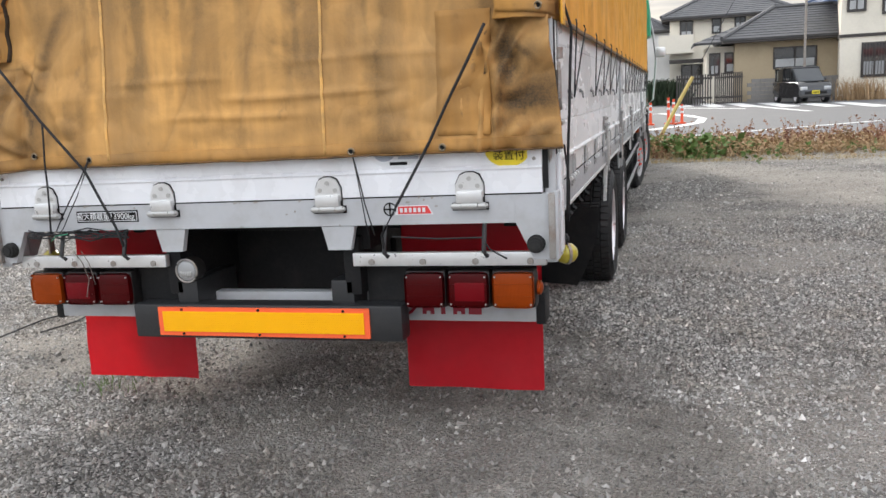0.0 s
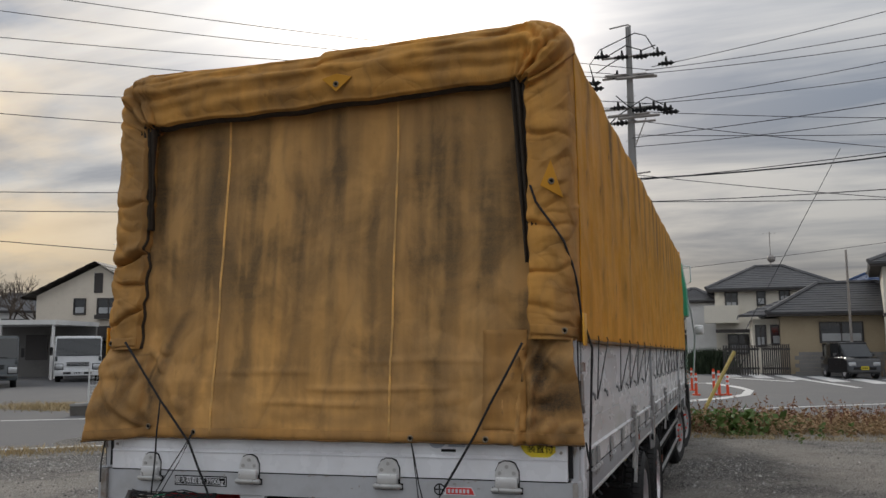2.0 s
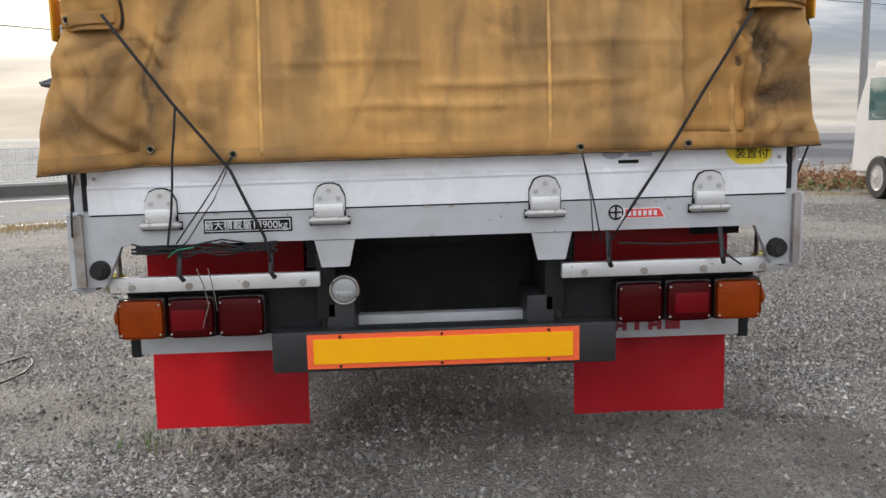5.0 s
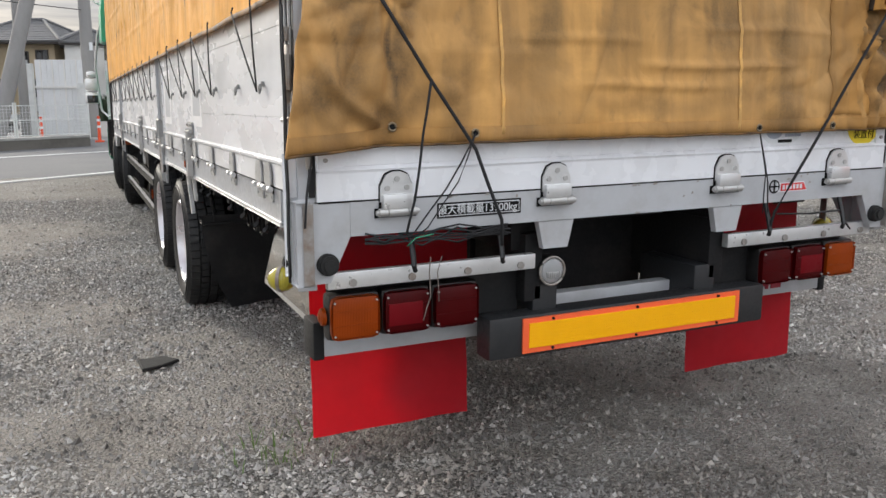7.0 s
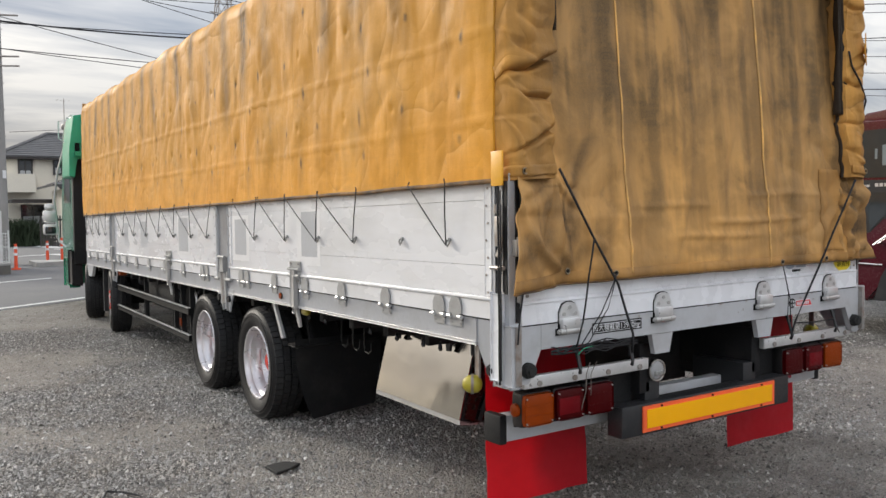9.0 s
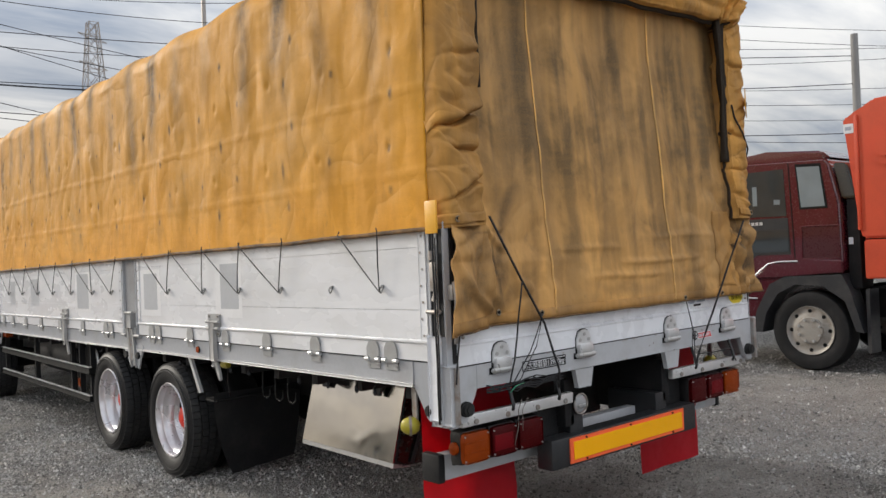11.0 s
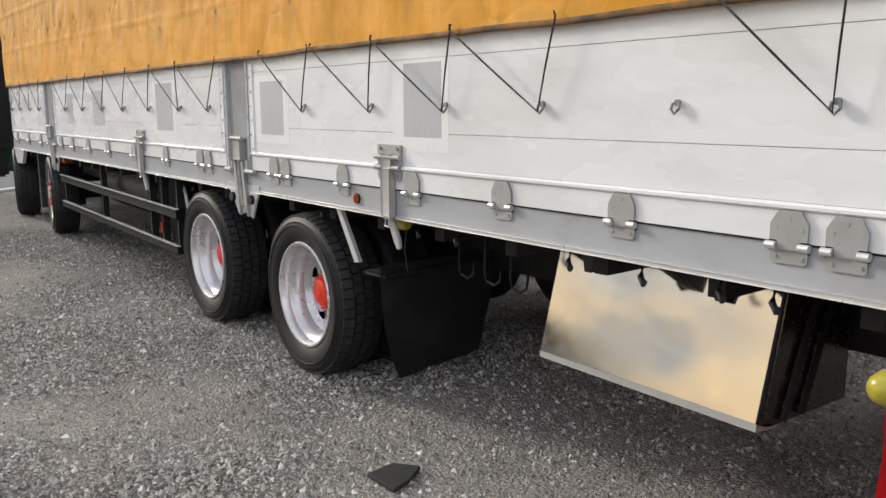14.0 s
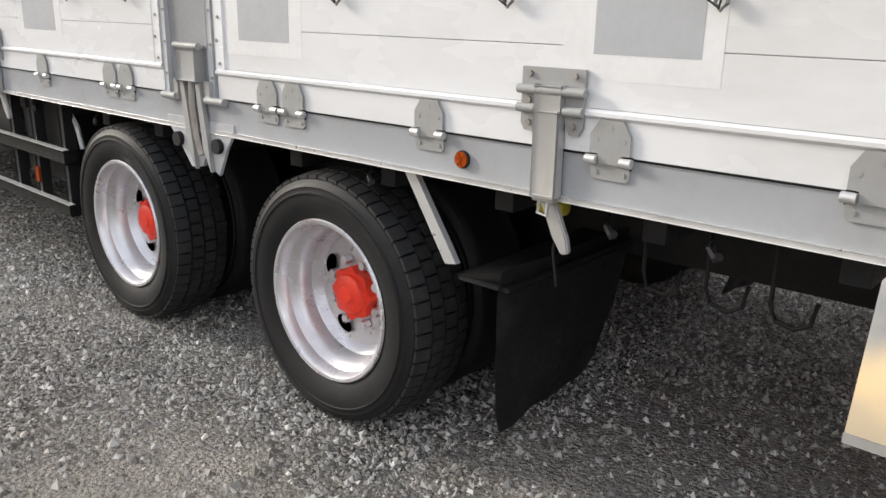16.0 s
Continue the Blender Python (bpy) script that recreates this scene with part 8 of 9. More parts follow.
# white site panels by the pole
sp = turned("site_panels", (-1.95, 26.6, 0), -24.2, "white corrugated site panels on a frame", "panel")
for k in range(4):
    lbox("panel", sp, CARWHITE, -0.74 + 0.37 * k, -0.38 + 0.37 * k, 0, 0.03, 0.1, 2.42)
    lbox("rib", sp, PALE, -0.58 + 0.37 * k, -0.54 + 0.37 * k, -0.03, 0.0, 0.1, 2.42)
lbox("frame_rail", sp, PALE, -0.75, 0.75, -0.05, 0.0, 1.55, 1.62)
lbox("frame_post", sp, FENCE, -0.95, -0.80, -0.1, 0.05, 0, 2.3)
lbox("frame_post", sp, FENCE, 0.74, 0.98, -0.5, -0.3, 0, 1.7)
# open shed beside the gabled house
cp = turned("carport", (-34.0, 32.3, 0), 18.4, "open pale-roofed lean-to shed with clutter", "carport")
lbox("roof", cp, PALE, -3.5, 2.2, -1.5, 4.0, 2.9, 3.15)
for x in (-3.3, -0.8, 2.0):
    lbox("post", cp, PALE, x - 0.06, x + 0.06, -1.4, -1.28, 0, 2.9)
lbox("back_wall", cp, BLOCKWALL, -3.5, 2.2, 3.6, 3.8, 0, 2.9)
lbox("lattice", cp, TRIM, -0.6, 0.6, 1.0, 1.1, 1.0, 2.4)
lbox("panel", cp, PALE, 1.0, 1.8, 0.5, 0.6, 0, 2.3)

# ---- vehicles round about ----


def disc_wheel(parent, x, y, r, w, rim_mat=RIM, holes=0):
    """A wheel whose axle runs along the vehicle's own x, at x, y."""
    bm = bmesh.new()
    revolve(bm, [(x - w / 2, r * 0.62), (x - w / 2, r * 0.93), (x - w * 0.35, r), (x + w * 0.35, r), (x + w / 2, r * 0.93), (x + w / 2, r * 0.62)], y, r, 32)
    wh = lpart("wheel", bm, RUBBER, parent)
    for s in (-1, 1):
        bm = bmesh.new()
        revolve(bm, [(x + s * w * 0.46, r * 0.64), (x + s * w * 0.40, r * 0.55), (x + s * w * 0.46, r * 0.30), (x + s * w * 0.5, 0.001)], y, r, 28)
        lpart("rim", bm, rim_mat, wh)
    return wh


def car(at, yaw, profile, roof_prof, width, paint_, glass_, wheel_y, r, label, plate=None, lamp=CLEAR):
    """profile: the body's side outline (y forward, z); roof_prof: the glasshouse outline."""
    root = turned("car", at, yaw, label, "car")
    bm = bmesh.new()
    prism(bm, profile, "x", -width / 2, width / 2)
    bmesh.ops.bevel(bm, geom=bm.edges[:], offset=0.06, segments=3, affect="EDGES")
    body = lpart("body", bm, paint_, root)
    bm = bmesh.new()
    prism(bm, roof_prof, "x", -width / 2 + 0.10, width / 2 - 0.10)
    bmesh.ops.bevel(bm, geom=bm.edges[:], offset=0.05, segments=2, affect="EDGES")
    lpart("glasshouse", bm, glass_, root)
    zt = max(p[1] for p in roof_prof)
    tops = [p[0] for p in roof_prof if p[1] > zt - 0.06]
    lbox("roof", root, paint_, -width / 2 + 0.12, width / 2 - 0.12, min(tops) - 0.03, max(tops) + 0.03, zt - 0.03, zt + 0.05, 0.02)
    for s in (-1, 1):
        for y in (min(tops) - 0.02, (min(tops) + max(tops)) / 2, max(tops)):
            lbox("pillar", root, paint_, s * (width / 2 - 0.13) - 0.03, s * (width / 2 - 0.09) + 0.02, y - 0.04, y + 0.04, profile[2][1], zt)
        yf = max(p[0] for p in profile)
        lbox("headlight", root, lamp, s * width * 0.36 - 0.16, s * width * 0.36 + 0.16, yf - 0.14, yf + 0.01, 0.60, 0.76, 0.03)
        lbox("mirror", root, paint_, s * (width / 2 + 0.10) - 0.08, s * (width / 2 + 0.10) + 0.08, max(tops) + 0.05, max(tops) + 0.15, profile[2][1], profile[2][1] + 0.14, 0.03)
        for y in wheel_y:
            disc_wheel(root, s * (width / 2 - 0.10), y, r, 0.19)
    yf = max(p[0] for p in profile)
    lbox("grille", root, CHASSIS, -0.5, 0.5, yf - 0.05, yf + 0.012, 0.42, 0.55, 0.01)
    if plate:
        lbox("number_plate", root, plate, -0.17, 0.17, yf + 0.012, yf + 0.022, 0.42, 0.58)
        for k in range(3):
            lbox("plate_bar", root, INK, -0.12 + 0.09 * k, -0.06 + 0.09 * k, yf + 0.022, yf + 0.025, 0.46, 0.53)
    return root


KEI = [(-1.68, 0.30), (-1.70, 0.95), (-1.66, 1.02), (1.15, 1.02), (1.60, 0.92), (1.70, 0.70), (1.70, 0.25), (-1.60, 0.22)]
car((7.5, 40.4, 0), 194, KEI, [(-1.62, 0.98), (-1.50, 1.60), (0.45, 1.62), (1.20, 0.98)], 1.48, CARBLACK, GLASS, (-1.2, 1.2), 0.29, "small black minivan with a yellow number plate", YPLATE)
COUPE = [(-2.1, 0.30), (-2.15, 0.78), (-1.9, 0.84), (0.9, 0.80), (1.9, 0.66), (2.2, 0.50), (2.2, 0.22), (-2.0, 0.20)]
car((-7.25, 23.4, 0), -101, COUPE, [(-1.4, 0.80), (-0.7, 1.18), (0.15, 1.20), (1.0, 0.78)], 1.75, CARRED, GLASS, (-1.35, 1.35), 0.31, "red sports coupe parked behind the fence")
car((-5.5, 26.4, 0), -101, COUPE, [(-1.5, 0.80), (-0.8, 1.32), (0.3, 1.34), (1.1, 0.78)], 1.75, CARDARK, GLASS, (-1.35, 1.35), 0.31, "dark grey saloon parked behind the fence")


def small_lorry(at, yaw, paint_, body_mat, body, cab_h, width, label, stripe_mat=None):
    """Cab-over lorry: forward is +y. body: (y0, y1, z0, z1) of the load box."""
    root = turned("lorry", at, yaw, label, "lorry")
    bm = bmesh.new()
    prism(bm, [(-1.3, 0.45), (-1.3, cab_h - 0.05), (-0.1, cab_h), (0.22, cab_h * 0.56), (0.28, 0.35), (-0.3, 0.30)], "x", -width / 2, width / 2)
    bmesh.ops.bevel(bm, geom=bm.edges[:], offset=0.06, segments=3, affect="EDGES")
    lpart("cab", bm, paint_, root)
    bm = bmesh.new()
    prism(bm, [(-0.06, cab_h - 0.12), (0.235, cab_h * 0.57), (0.245, cab_h * 0.57), (-0.03, cab_h - 0.12)], "x", -width / 2 + 0.05, width / 2 - 0.05)
    lpart("windscreen", bm, GLASS, root)
    for s in (-1, 1):
        lbox("side_window", root, GLASS, s * width / 2 - 0.012, s * width / 2 + 0.012, -0.95, -0.12, cab_h * 0.58, cab_h - 0.25)
        lbox("headlight_surround", root, CHASSIS, s * width * 0.40 - 0.19, s * width * 0.40 + 0.19, 0.235, 0.295, 0.60, 0.91, 0.03)
        lbox("headlight", root, CLEAR, s * width * 0.40 - 0.17, s * width * 0.40 + 0.17, 0.24, 0.31, 0.62, 0.88, 0.03)
        lbox("mirror", root, CHASSIS, s * (width / 2 + 0.16) - 0.07, s * (width / 2 + 0.16) + 0.07, 0.05, 0.12, cab_h * 0.58, cab_h * 0.58 + 0.4, 0.02)
        for y in (-0.55, body[0] + 0.9):
            disc_wheel(root, s * (width / 2 - 0.15), y, 0.38, 0.24)
    for z in (0.80, 0.87, 0.94):
        lbox("grille_slot", root, CHASSIS, -width * 0.24, width * 0.24, 0.27, 0.31, z, z + 0.035, 0.008)
    for x in (-0.62, -0.18, 0.30):
        lbox("bumper_slot", root, CHASSIS, x, x + 0.34, 0.33, 0.37, 0.40, 0.50, 0.01)
    for s in (-1, 1):
        lbox("corner_panel", root, CARDARK, s * (width / 2 - 0.07) - 0.06, s * (width / 2 - 0.07) + 0.06, 0.20, 0.29, cab_h * 0.46, cab_h * 0.56, 0.02)
        lbox("wiper", root, INK, s * 0.30 - 0.28, s * 0.30 + 0.28, 0.225, 0.245, cab_h * 0.575, cab_h * 0.585)
    lbox("bumper", root, paint_ if not stripe_mat else CARWHITE, -width / 2, width / 2, 0.20, 0.36, 0.32, 0.58, 0.03)
    lbox("number_plate", root, WSTICK, -0.2, 0.2, 0.36, 0.37, 0.38, 0.54)
    if stripe_mat:
        lbox("cab_band", root, stripe_mat, -width / 2 - 0.01, width / 2 + 0.01, -1.25, 0.262, cab_h * 0.45, cab_h * 0.55)
        for k in range(3):
            lbox("grille_bar", root, SILVER, -width * 0.26, width * 0.26, 0.30, 0.33, 0.98 + 0.11 * k, 1.04 + 0.11 * k, 0.01)
    lbox("frame", root, CHASSIS, -0.45, 0.45, body[0], -0.2, 0.45, 0.75)
    lbox("load_body", root, body_mat, -width / 2 - 0.03, width / 2 + 0.03, body[0], body[1], body[2], body[3], 0.02)
    return root


small_lorry((-28.3, 29.8, 0), 221, CARWHITE, CARWHITE, (-5.0, -1.4, 0.9, 1.3), 2.25, 2.1, "white light lorry parked facing the road")
small_lorry((-26.4, 32.5, 0), 219, CARWHITE, BLACK, (-6.0, -1.4, 1.0, 3.2), 3.0, 2.3, "white lorry with a maroon band and a dark load body", MAROONCAB)
small_lorry((-6.85, 30.0, 0), -101, CARWHITE, CARWHITE, (-5.6, -1.4, 0.72, 2.92), 2.1, 1.9, "white box lorry parked behind the fence")
small_lorry((-27.4, 23.8, 0), 226, CARDARK, BLACK, (-5.0, -1.4, 0.9, 1.5), 2.2, 2.0, "dark grey lorry by the shed")

# maroon lorry with an orange hopper in the yard
rt = turned("heavy_lorry", (7.41, 2.02, 0), 0, "dark maroon heavy lorry with an orange steel body, parked on gravel", "lorry")
bm = bmesh.new()
prism(bm, [(-0.39, 1.17), (-0.37, 2.00), (-0.26, 2.47), (-0.20, 2.54), (0.95, 2.58), (1.30, 2.44), (1.78, 1.62), (1.86, 0.42), (0.86, 0.42), (0.74, 0.62), (0.62, 0.86), (0.42, 1.08), (0.20, 1.15)], "x", -1.2, 1.2)
bmesh.ops.bevel(bm, geom=bm.edges[:], offset=0.035, segments=3, affect="EDGES")
cab_ = lpart("cab", bm, MAROONCAB, rt, "dark maroon pressed-steel cab")
bm = bmesh.new()
prism(bm, [(-0.22, 2.53), (-0.10, 2.64), (0.60, 2.70), (1.05, 2.66), (1.20, 2.50)], "x", -1.06, 1.06)
bmesh.ops.bevel(bm, geom=bm.edges[:], offset=0.03, segments=2, affect="EDGES")
lpart("roof_cap", bm, MAROONCAB, cab_)
for s in (-1, 1):
    def flat(name, outline, material, d=0.006, parent=rt, label=""):
        bm = bmesh.new()
        prism(bm, outline, "x", s * 1.196, s * (1.2 + d))
        return lpart(name, bm, material, parent, label, smooth=False)
    dw = flat("door_window", [(0.285, 1.87), (0.305, 2.45), (1.12, 2.44), (1.36, 2.30), (1.56, 1.90)], LORRYGLASS, 0.006, rt, "dark grey door glass")
    # reflections on the door glass, added as small pale panes
    for w0, w1, z0, z1 in ((0.36, 0.44, 2.02, 2.08), (0.66, 0.72, 2.02, 2.26), (0.78, 0.81, 2.10, 2.22)):
        lbox("glint", dw, PALEGLASS, s * 1.206 - 0.002, s * 1.206 + 0.002, w0, w1, z0, z1)
    flat("door_lower", [(0.25, 1.40), (0.27, 1.85), (1.58, 1.86), (1.62, 1.05), (0.86, 1.24), (0.70, 1.40)], BLACK, 0.004)
    flat("lower_window", [(0.27, 1.44), (0.275, 1.70), (0.92, 1.71), (0.86, 1.26), (0.70, 1.43)], LORRYGLASS, 0.007)
    flat("window_trim", [(-0.225, 1.94), (-0.155, 2.475), (0.155, 2.49), (0.115, 1.94)], INK, 0.004)
    flat("quarter_window", [(-0.195, 1.965), (-0.14, 2.44), (0.135, 2.455), (0.095, 1.965)], PALEGLASS, 0.007)
    flat("door_gap", [(0.185, 1.15), (0.235, 2.52), (0.247, 2.52), (0.197, 1.15)], INK, 0.003)
    # pressed panel behind the door, drawn by its raised rim
    for y0, y1, z0, z1 in ((-0.36, 0.105, 1.725, 1.740), (-0.36, 0.105, 1.335, 1.350), (0.095, 0.11, 1.335, 1.740)):
        lbox("pressed_edge", cab_, MAROONCAB, s * 1.204 - 0.006, s * 1.204 + 0.006, y0, y1, z0, z1, 0.004)
    lbox("pressed_field", cab_, MAROONDARK, s * 1.2 - 0.003, s * 1.2 + 0.002, -0.35, 0.095, 1.35, 1.725)
    bm = bmesh.new()
    prism(bm, [(-0.39, 1.175), (-0.38, 1.32), (0.10, 1.34), (0.44, 1.315), (0.56, 1.24), (0.78, 1.10), (0.40, 1.13)], "x", s * 1.19, s * 1.235)
    bmesh.ops.bevel(bm, geom=bm.edges[:], offset=0.015, segments=2, affect="EDGES")
    lpart("sill_panel", bm, MAROONCAB, cab_)
    bm = bmesh.new()
    tube(bm, [(s * 1.24, 0.80, 1.09), (s * 1.24, 0.66, 1.19), (s * 1.24, 0.53, 1.29), (s * 1.24, 0.40, 1.315), (s * 1.24, 0.15, 1.318)], 0.010, 6)
    tube(bm, [(s * 1.22, 0.70, 0.86), (s * 1.22, 1.10, 0.87)], 0.010, 6)
    lpart("trim_line", bm, SILVER, rt, "bright trim line")
    bm = bmesh.new()
    arcp = [(0.78, 0.44), (0.70, 0.72), (0.52, 1.04), (0.32, 1.13), (-0.37, 1.155), (-0.46, 0.97), (-0.60, 0.48)]
    prism(bm, arcp + [(-0.51, 0.50), (-0.40, 0.84), (-0.14, 1.02), (0.20, 1.035), (0.42, 0.92), (0.58, 0.68), (0.64, 0.44)], "x", s * 0.98, s * 1.245)
    lpart("wheel_arch", bm, FLAPBLK, rt, "dark plastic wheel arch")
    for k in range(4):
        lbox("letter_bar", rt, SILVER, s * 1.206 - 0.002, s * 1.206 + 0.002, 0.60 + 0.055 * k, 0.64 + 0.055 * k, 1.775, 1.815)
    for k in range(3):
        lbox("letter_bar", rt, SILVER, s * 1.206 - 0.002, s * 1.206 + 0.002, 0.87 + 0.05 * k, 0.91 + 0.05 * k, 1.775, 1.80)
    # wheel with a flat steel disc, hand holes and nuts
    bm = bmesh.new()
    revolve(bm, [(s * 1.0, 0.29), (s * 1.19, 0.29), (s * 1.215, 0.38), (s * 1.20, 0.46), (s * 1.17, 0.48), (s * 0.95, 0.48), (s * 0.92, 0.44)], 0.05, 0.48, 48)
    wh = lpart("wheel", bm, RUBBER, rt)
    bm = bmesh.new()
    revolve(bm, [(s * 1.190, 0.296), (s * 1.205, 0.292), (s * 1.190, 0.275), (s * 1.180, 0.24), (s * 1.195, 0.19), (s * 1.20, 0.165), (s * 1.215, 0.155), (s * 1.22, 0.06), (s * 1.221, 0.001)], 0.05, 0.48, 40)
    rm = lpart("rim", bm, LORRYRIM, wh, "dusty grey steel disc wheel")
    for k in range(8):
        t = 2 * math.pi * k / 8
        bm = bmesh.new()
        tube(bm, [(s * 1.165, 0.05 + 0.235 * math.cos(t), 0.48 + 0.235 * math.sin(t)), (s * 1.188, 0.05 + 0.235 * math.cos(t), 0.48 + 0.235 * math.sin(t))], 0.024, 10)
        lpart("hand_hole", bm, INK, rm)
        bm = bmesh.new()
        tube(bm, [(s * 1.19, 0.05 + 0.135 * math.cos(t + 0.4), 0.48 + 0.135 * math.sin(t + 0.4)), (s * 1.236, 0.05 + 0.135 * math.cos(t + 0.4), 0.48 + 0.135 * math.sin(t + 0.4))], 0.016, 8)
        lpart("wheel_nut", bm, STEEL, rm)
    for y in (-3.6, -4.9):
        disc_wheel(rt, s * 1.05, y, 0.48, 0.30)
    lbox("flap", rt, FLAPBLK, s * 0.95, s * 1.2, -0.66, -0.62, 0.25, 0.98)
bm = bmesh.new()
prism(bm, [(-0.28, 2.47), (-0.44, 2.45), (-0.55, 2.04), (-0.37, 2.04)], "x", -1.16, -0.72)
bmesh.ops.bevel(bm, geom=bm.edges[:], offset=0.02, segments=2, affect="EDGES")
lpart("air_intake", bm, CARDARK, rt, "dark grey air intake")
lbox("intake_duct", rt, CHASSIS, -1.12, -0.80, -0.55, -0.40, 0.98, 2.04, 0.03)
lbox("duct_sticker", rt, WSTICK, -1.13, -1.12, -0.47, -0.42, 1.50, 1.58)
lbox("frame", rt, CHASSIS, -0.45, 0.45, -6.0, -0.2, 0.6, 0.95)
bm = bmesh.new()
prism(bm, [(-0.60, 1.56), (-0.57, 1.66), (-0.42, 2.96), (-0.56, 2.99), (-0.76, 3.14), (-2.0, 3.20), (-5.6, 2.7), (-5.8, 1.56)], "x", -1.18, 1.18)
bmesh.ops.bevel(bm, geom=bm.edges[:], offset=0.025, segments=2, affect="EDGES")
ob_ = lpart("steel_body", bm, ORANGE, rt, "orange painted steel body")
bm = bmesh.new()
prism(bm, [(-0.62, 1.10), (-0.62, 1.545), (-5.7, 1.545), (-5.7, 1.10)], "x", -1.20, 1.20)
bmesh.ops.bevel(bm, geom=bm.edges[:], offset=0.015, segments=2, affect="EDGES")
lpart("body_skirt", bm, ORANGE, ob_)
for y in (-1.6, -2.6, -3.6):
    lbox("body_rib", ob_, ORANGE, -1.24, -1.18, y - 0.06, y + 0.06, 1.58, 2.9, 0.01)
lbox("body_fold", ob_, ORANGE, -1.20, -1.175, -0.60, -0.56, 1.66, 2.98, 0.008)
bm = bmesh.new()
tube(bm, [(-1.18, -0.92, 2.58), (-1.23, -0.92, 2.58)], 0.20, 20)
tube(bm, [(-1.23, -0.92, 2.58), (-1.28, -0.92, 2.58)], 0.11, 16)
lpart("body_boss", bm, ORANGE, ob_)
lbox("maker_plate", ob_, WSTICK, -1.188, -1.181, -0.55, -0.44, 2.78, 2.89)
lbox("plate_bar", ob_, GSTICK, -1.191, -1.187, -0.53, -0.46, 2.815, 2.855)

# white minibus ahead of it
mb = turned("minibus", (8.75, 9.4, 0), 0, "white minibus with green-tinted windows", "bus")
bm = bmesh.new()
prism(bm, [(-3.0, 0.35), (-3.0, 2.2), (-2.8, 2.36), (2.6, 2.36), (3.0, 1.5), (3.1, 0.35)], "x", -1.0, 1.0)
bmesh.ops.bevel(bm, geom=bm.edges[:], offset=0.10, segments=4, affect="EDGES")
lpart("body", bm, BUSWHITE, mb)
for s in (-1, 1):
    for k in range(4):
        y = -2.7 + 1.32 * k
        lbox("window", mb, GREENGLASS, s * 1.0 - 0.006, s * 1.0 + 0.006, y, y + 1.22, 1.35, 2.08, 0.004)
    bm = bmesh.new()
    arcp = [(-1.1 + 0.50 * math.cos(radians(a)), 0.38 + 0.46 * math.sin(radians(a))) for a in range(0, 181, 15)]
    prism(bm, arcp + [(-1.1 + 0.42 * math.cos(radians(a)), 0.38 + 0.40 * math.sin(radians(a))) for a in range(180, -1, -15)], "x", s * 0.97, s * 1.02)
    lpart("wheel_arch", bm, BUSWHITE, mb)
    bm = bmesh.new()
    tube(bm, [(s * 0.9, -1.1, 0.40), (s * 1.004, -1.1, 0.40)], 0.42, 30)
    lpart("wheel_well", bm, INK, mb)
    for y in (-1.1, 2.0):
        disc_wheel(mb, s * 0.97, y, 0.37, 0.2)

# cones and posts at the corner
for x, y, hgt in ((0.95, 24.8, 0.72), (1.5, 25.0, 0.85), (1.66, 24.9, 0.80), (1.92, 25.1, 0.62), (0.3, 27.9, 0.7), (0.72, 27.7, 0.8), (-2.5, 23.6, 0.75), (-1.0, 23.9, 0.75)):
    c = thing("delineator_post", (x, y, 0), "orange plastic delineator post with pale bands", "delineator", "delineator posts")
    bm = bmesh.new()
    tube(bm, [(x, y, 0.03), (x, y, hgt)], 0.05, 10, taper=0.04)
    part("post", bm, CONE, c)
    bm = bmesh.new()
    tube(bm, [(x, y, 0.0), (x, y, 0.05)], 0.13, 14)
    part("base", bm, CONE, c)
    for f in (0.55, 0.8):
        bm = bmesh.new()
        tube(bm, [(x, y, hgt * f), (x, y, hgt * f + 0.07)], 0.051, 10)
        part("band", bm, WSTICK, c)

# ---- plants ----


def blades(name, n, area, hmin, hmax, width, material, label, lean=0.35, seed=1):
    rng = np.random.default_rng(seed)
    verts, faces = [], []
    for _ in range(n):
        x, y = area(rng)
        h_, a = rng.uniform(hmin, hmax), rng.uniform(0, 2 * math.pi)
        dx, dy = rng.normal(0, lean) * h_, rng.normal(0, lean) * h_
        w_ = width * rng.uniform(0.6, 1.4)
        cx, cy = math.cos(a) * w_, math.sin(a) * w_
        i = len(verts)
        verts += [(x - cx, y - cy, -0.01), (x + cx, y + cy, -0.01), (x + dx * 0.4 + cx * 0.7, y + dy * 0.4 + cy * 0.7, h_ * 0.6), (x + dx * 0.4 - cx * 0.7, y + dy * 0.4 - cy * 0.7, h_ * 0.6), (x + dx, y + dy, h_)]
        faces += [(i, i + 1, i + 2, i + 3), (i + 3, i + 2, i + 4)]
    me = bpy.data.meshes.new(name)
    me.from_pydata(verts, [], faces)
    me.materials.append(material)
    return tagged(new(name, me), label, "grass", kind="stuff")


def strip_area(rng):
    x = rng.uniform(1.2, 14.0)
    return x, 12.35 + 0.05 * x + abs(rng.normal(0, 1.2)) + rng.uniform(0, 0.8 + 0.22 * x)


def clumps(rng):
    k = rng.integers(0, 46)
    cx = 1.5 + 12.5 * ((k * 0.618) % 1.0)
    cy = 13.1 + 2.8 * ((k * 0.377) % 1.0)
    return cx + rng.normal(0, 0.22), cy + rng.normal(0, 0.22)


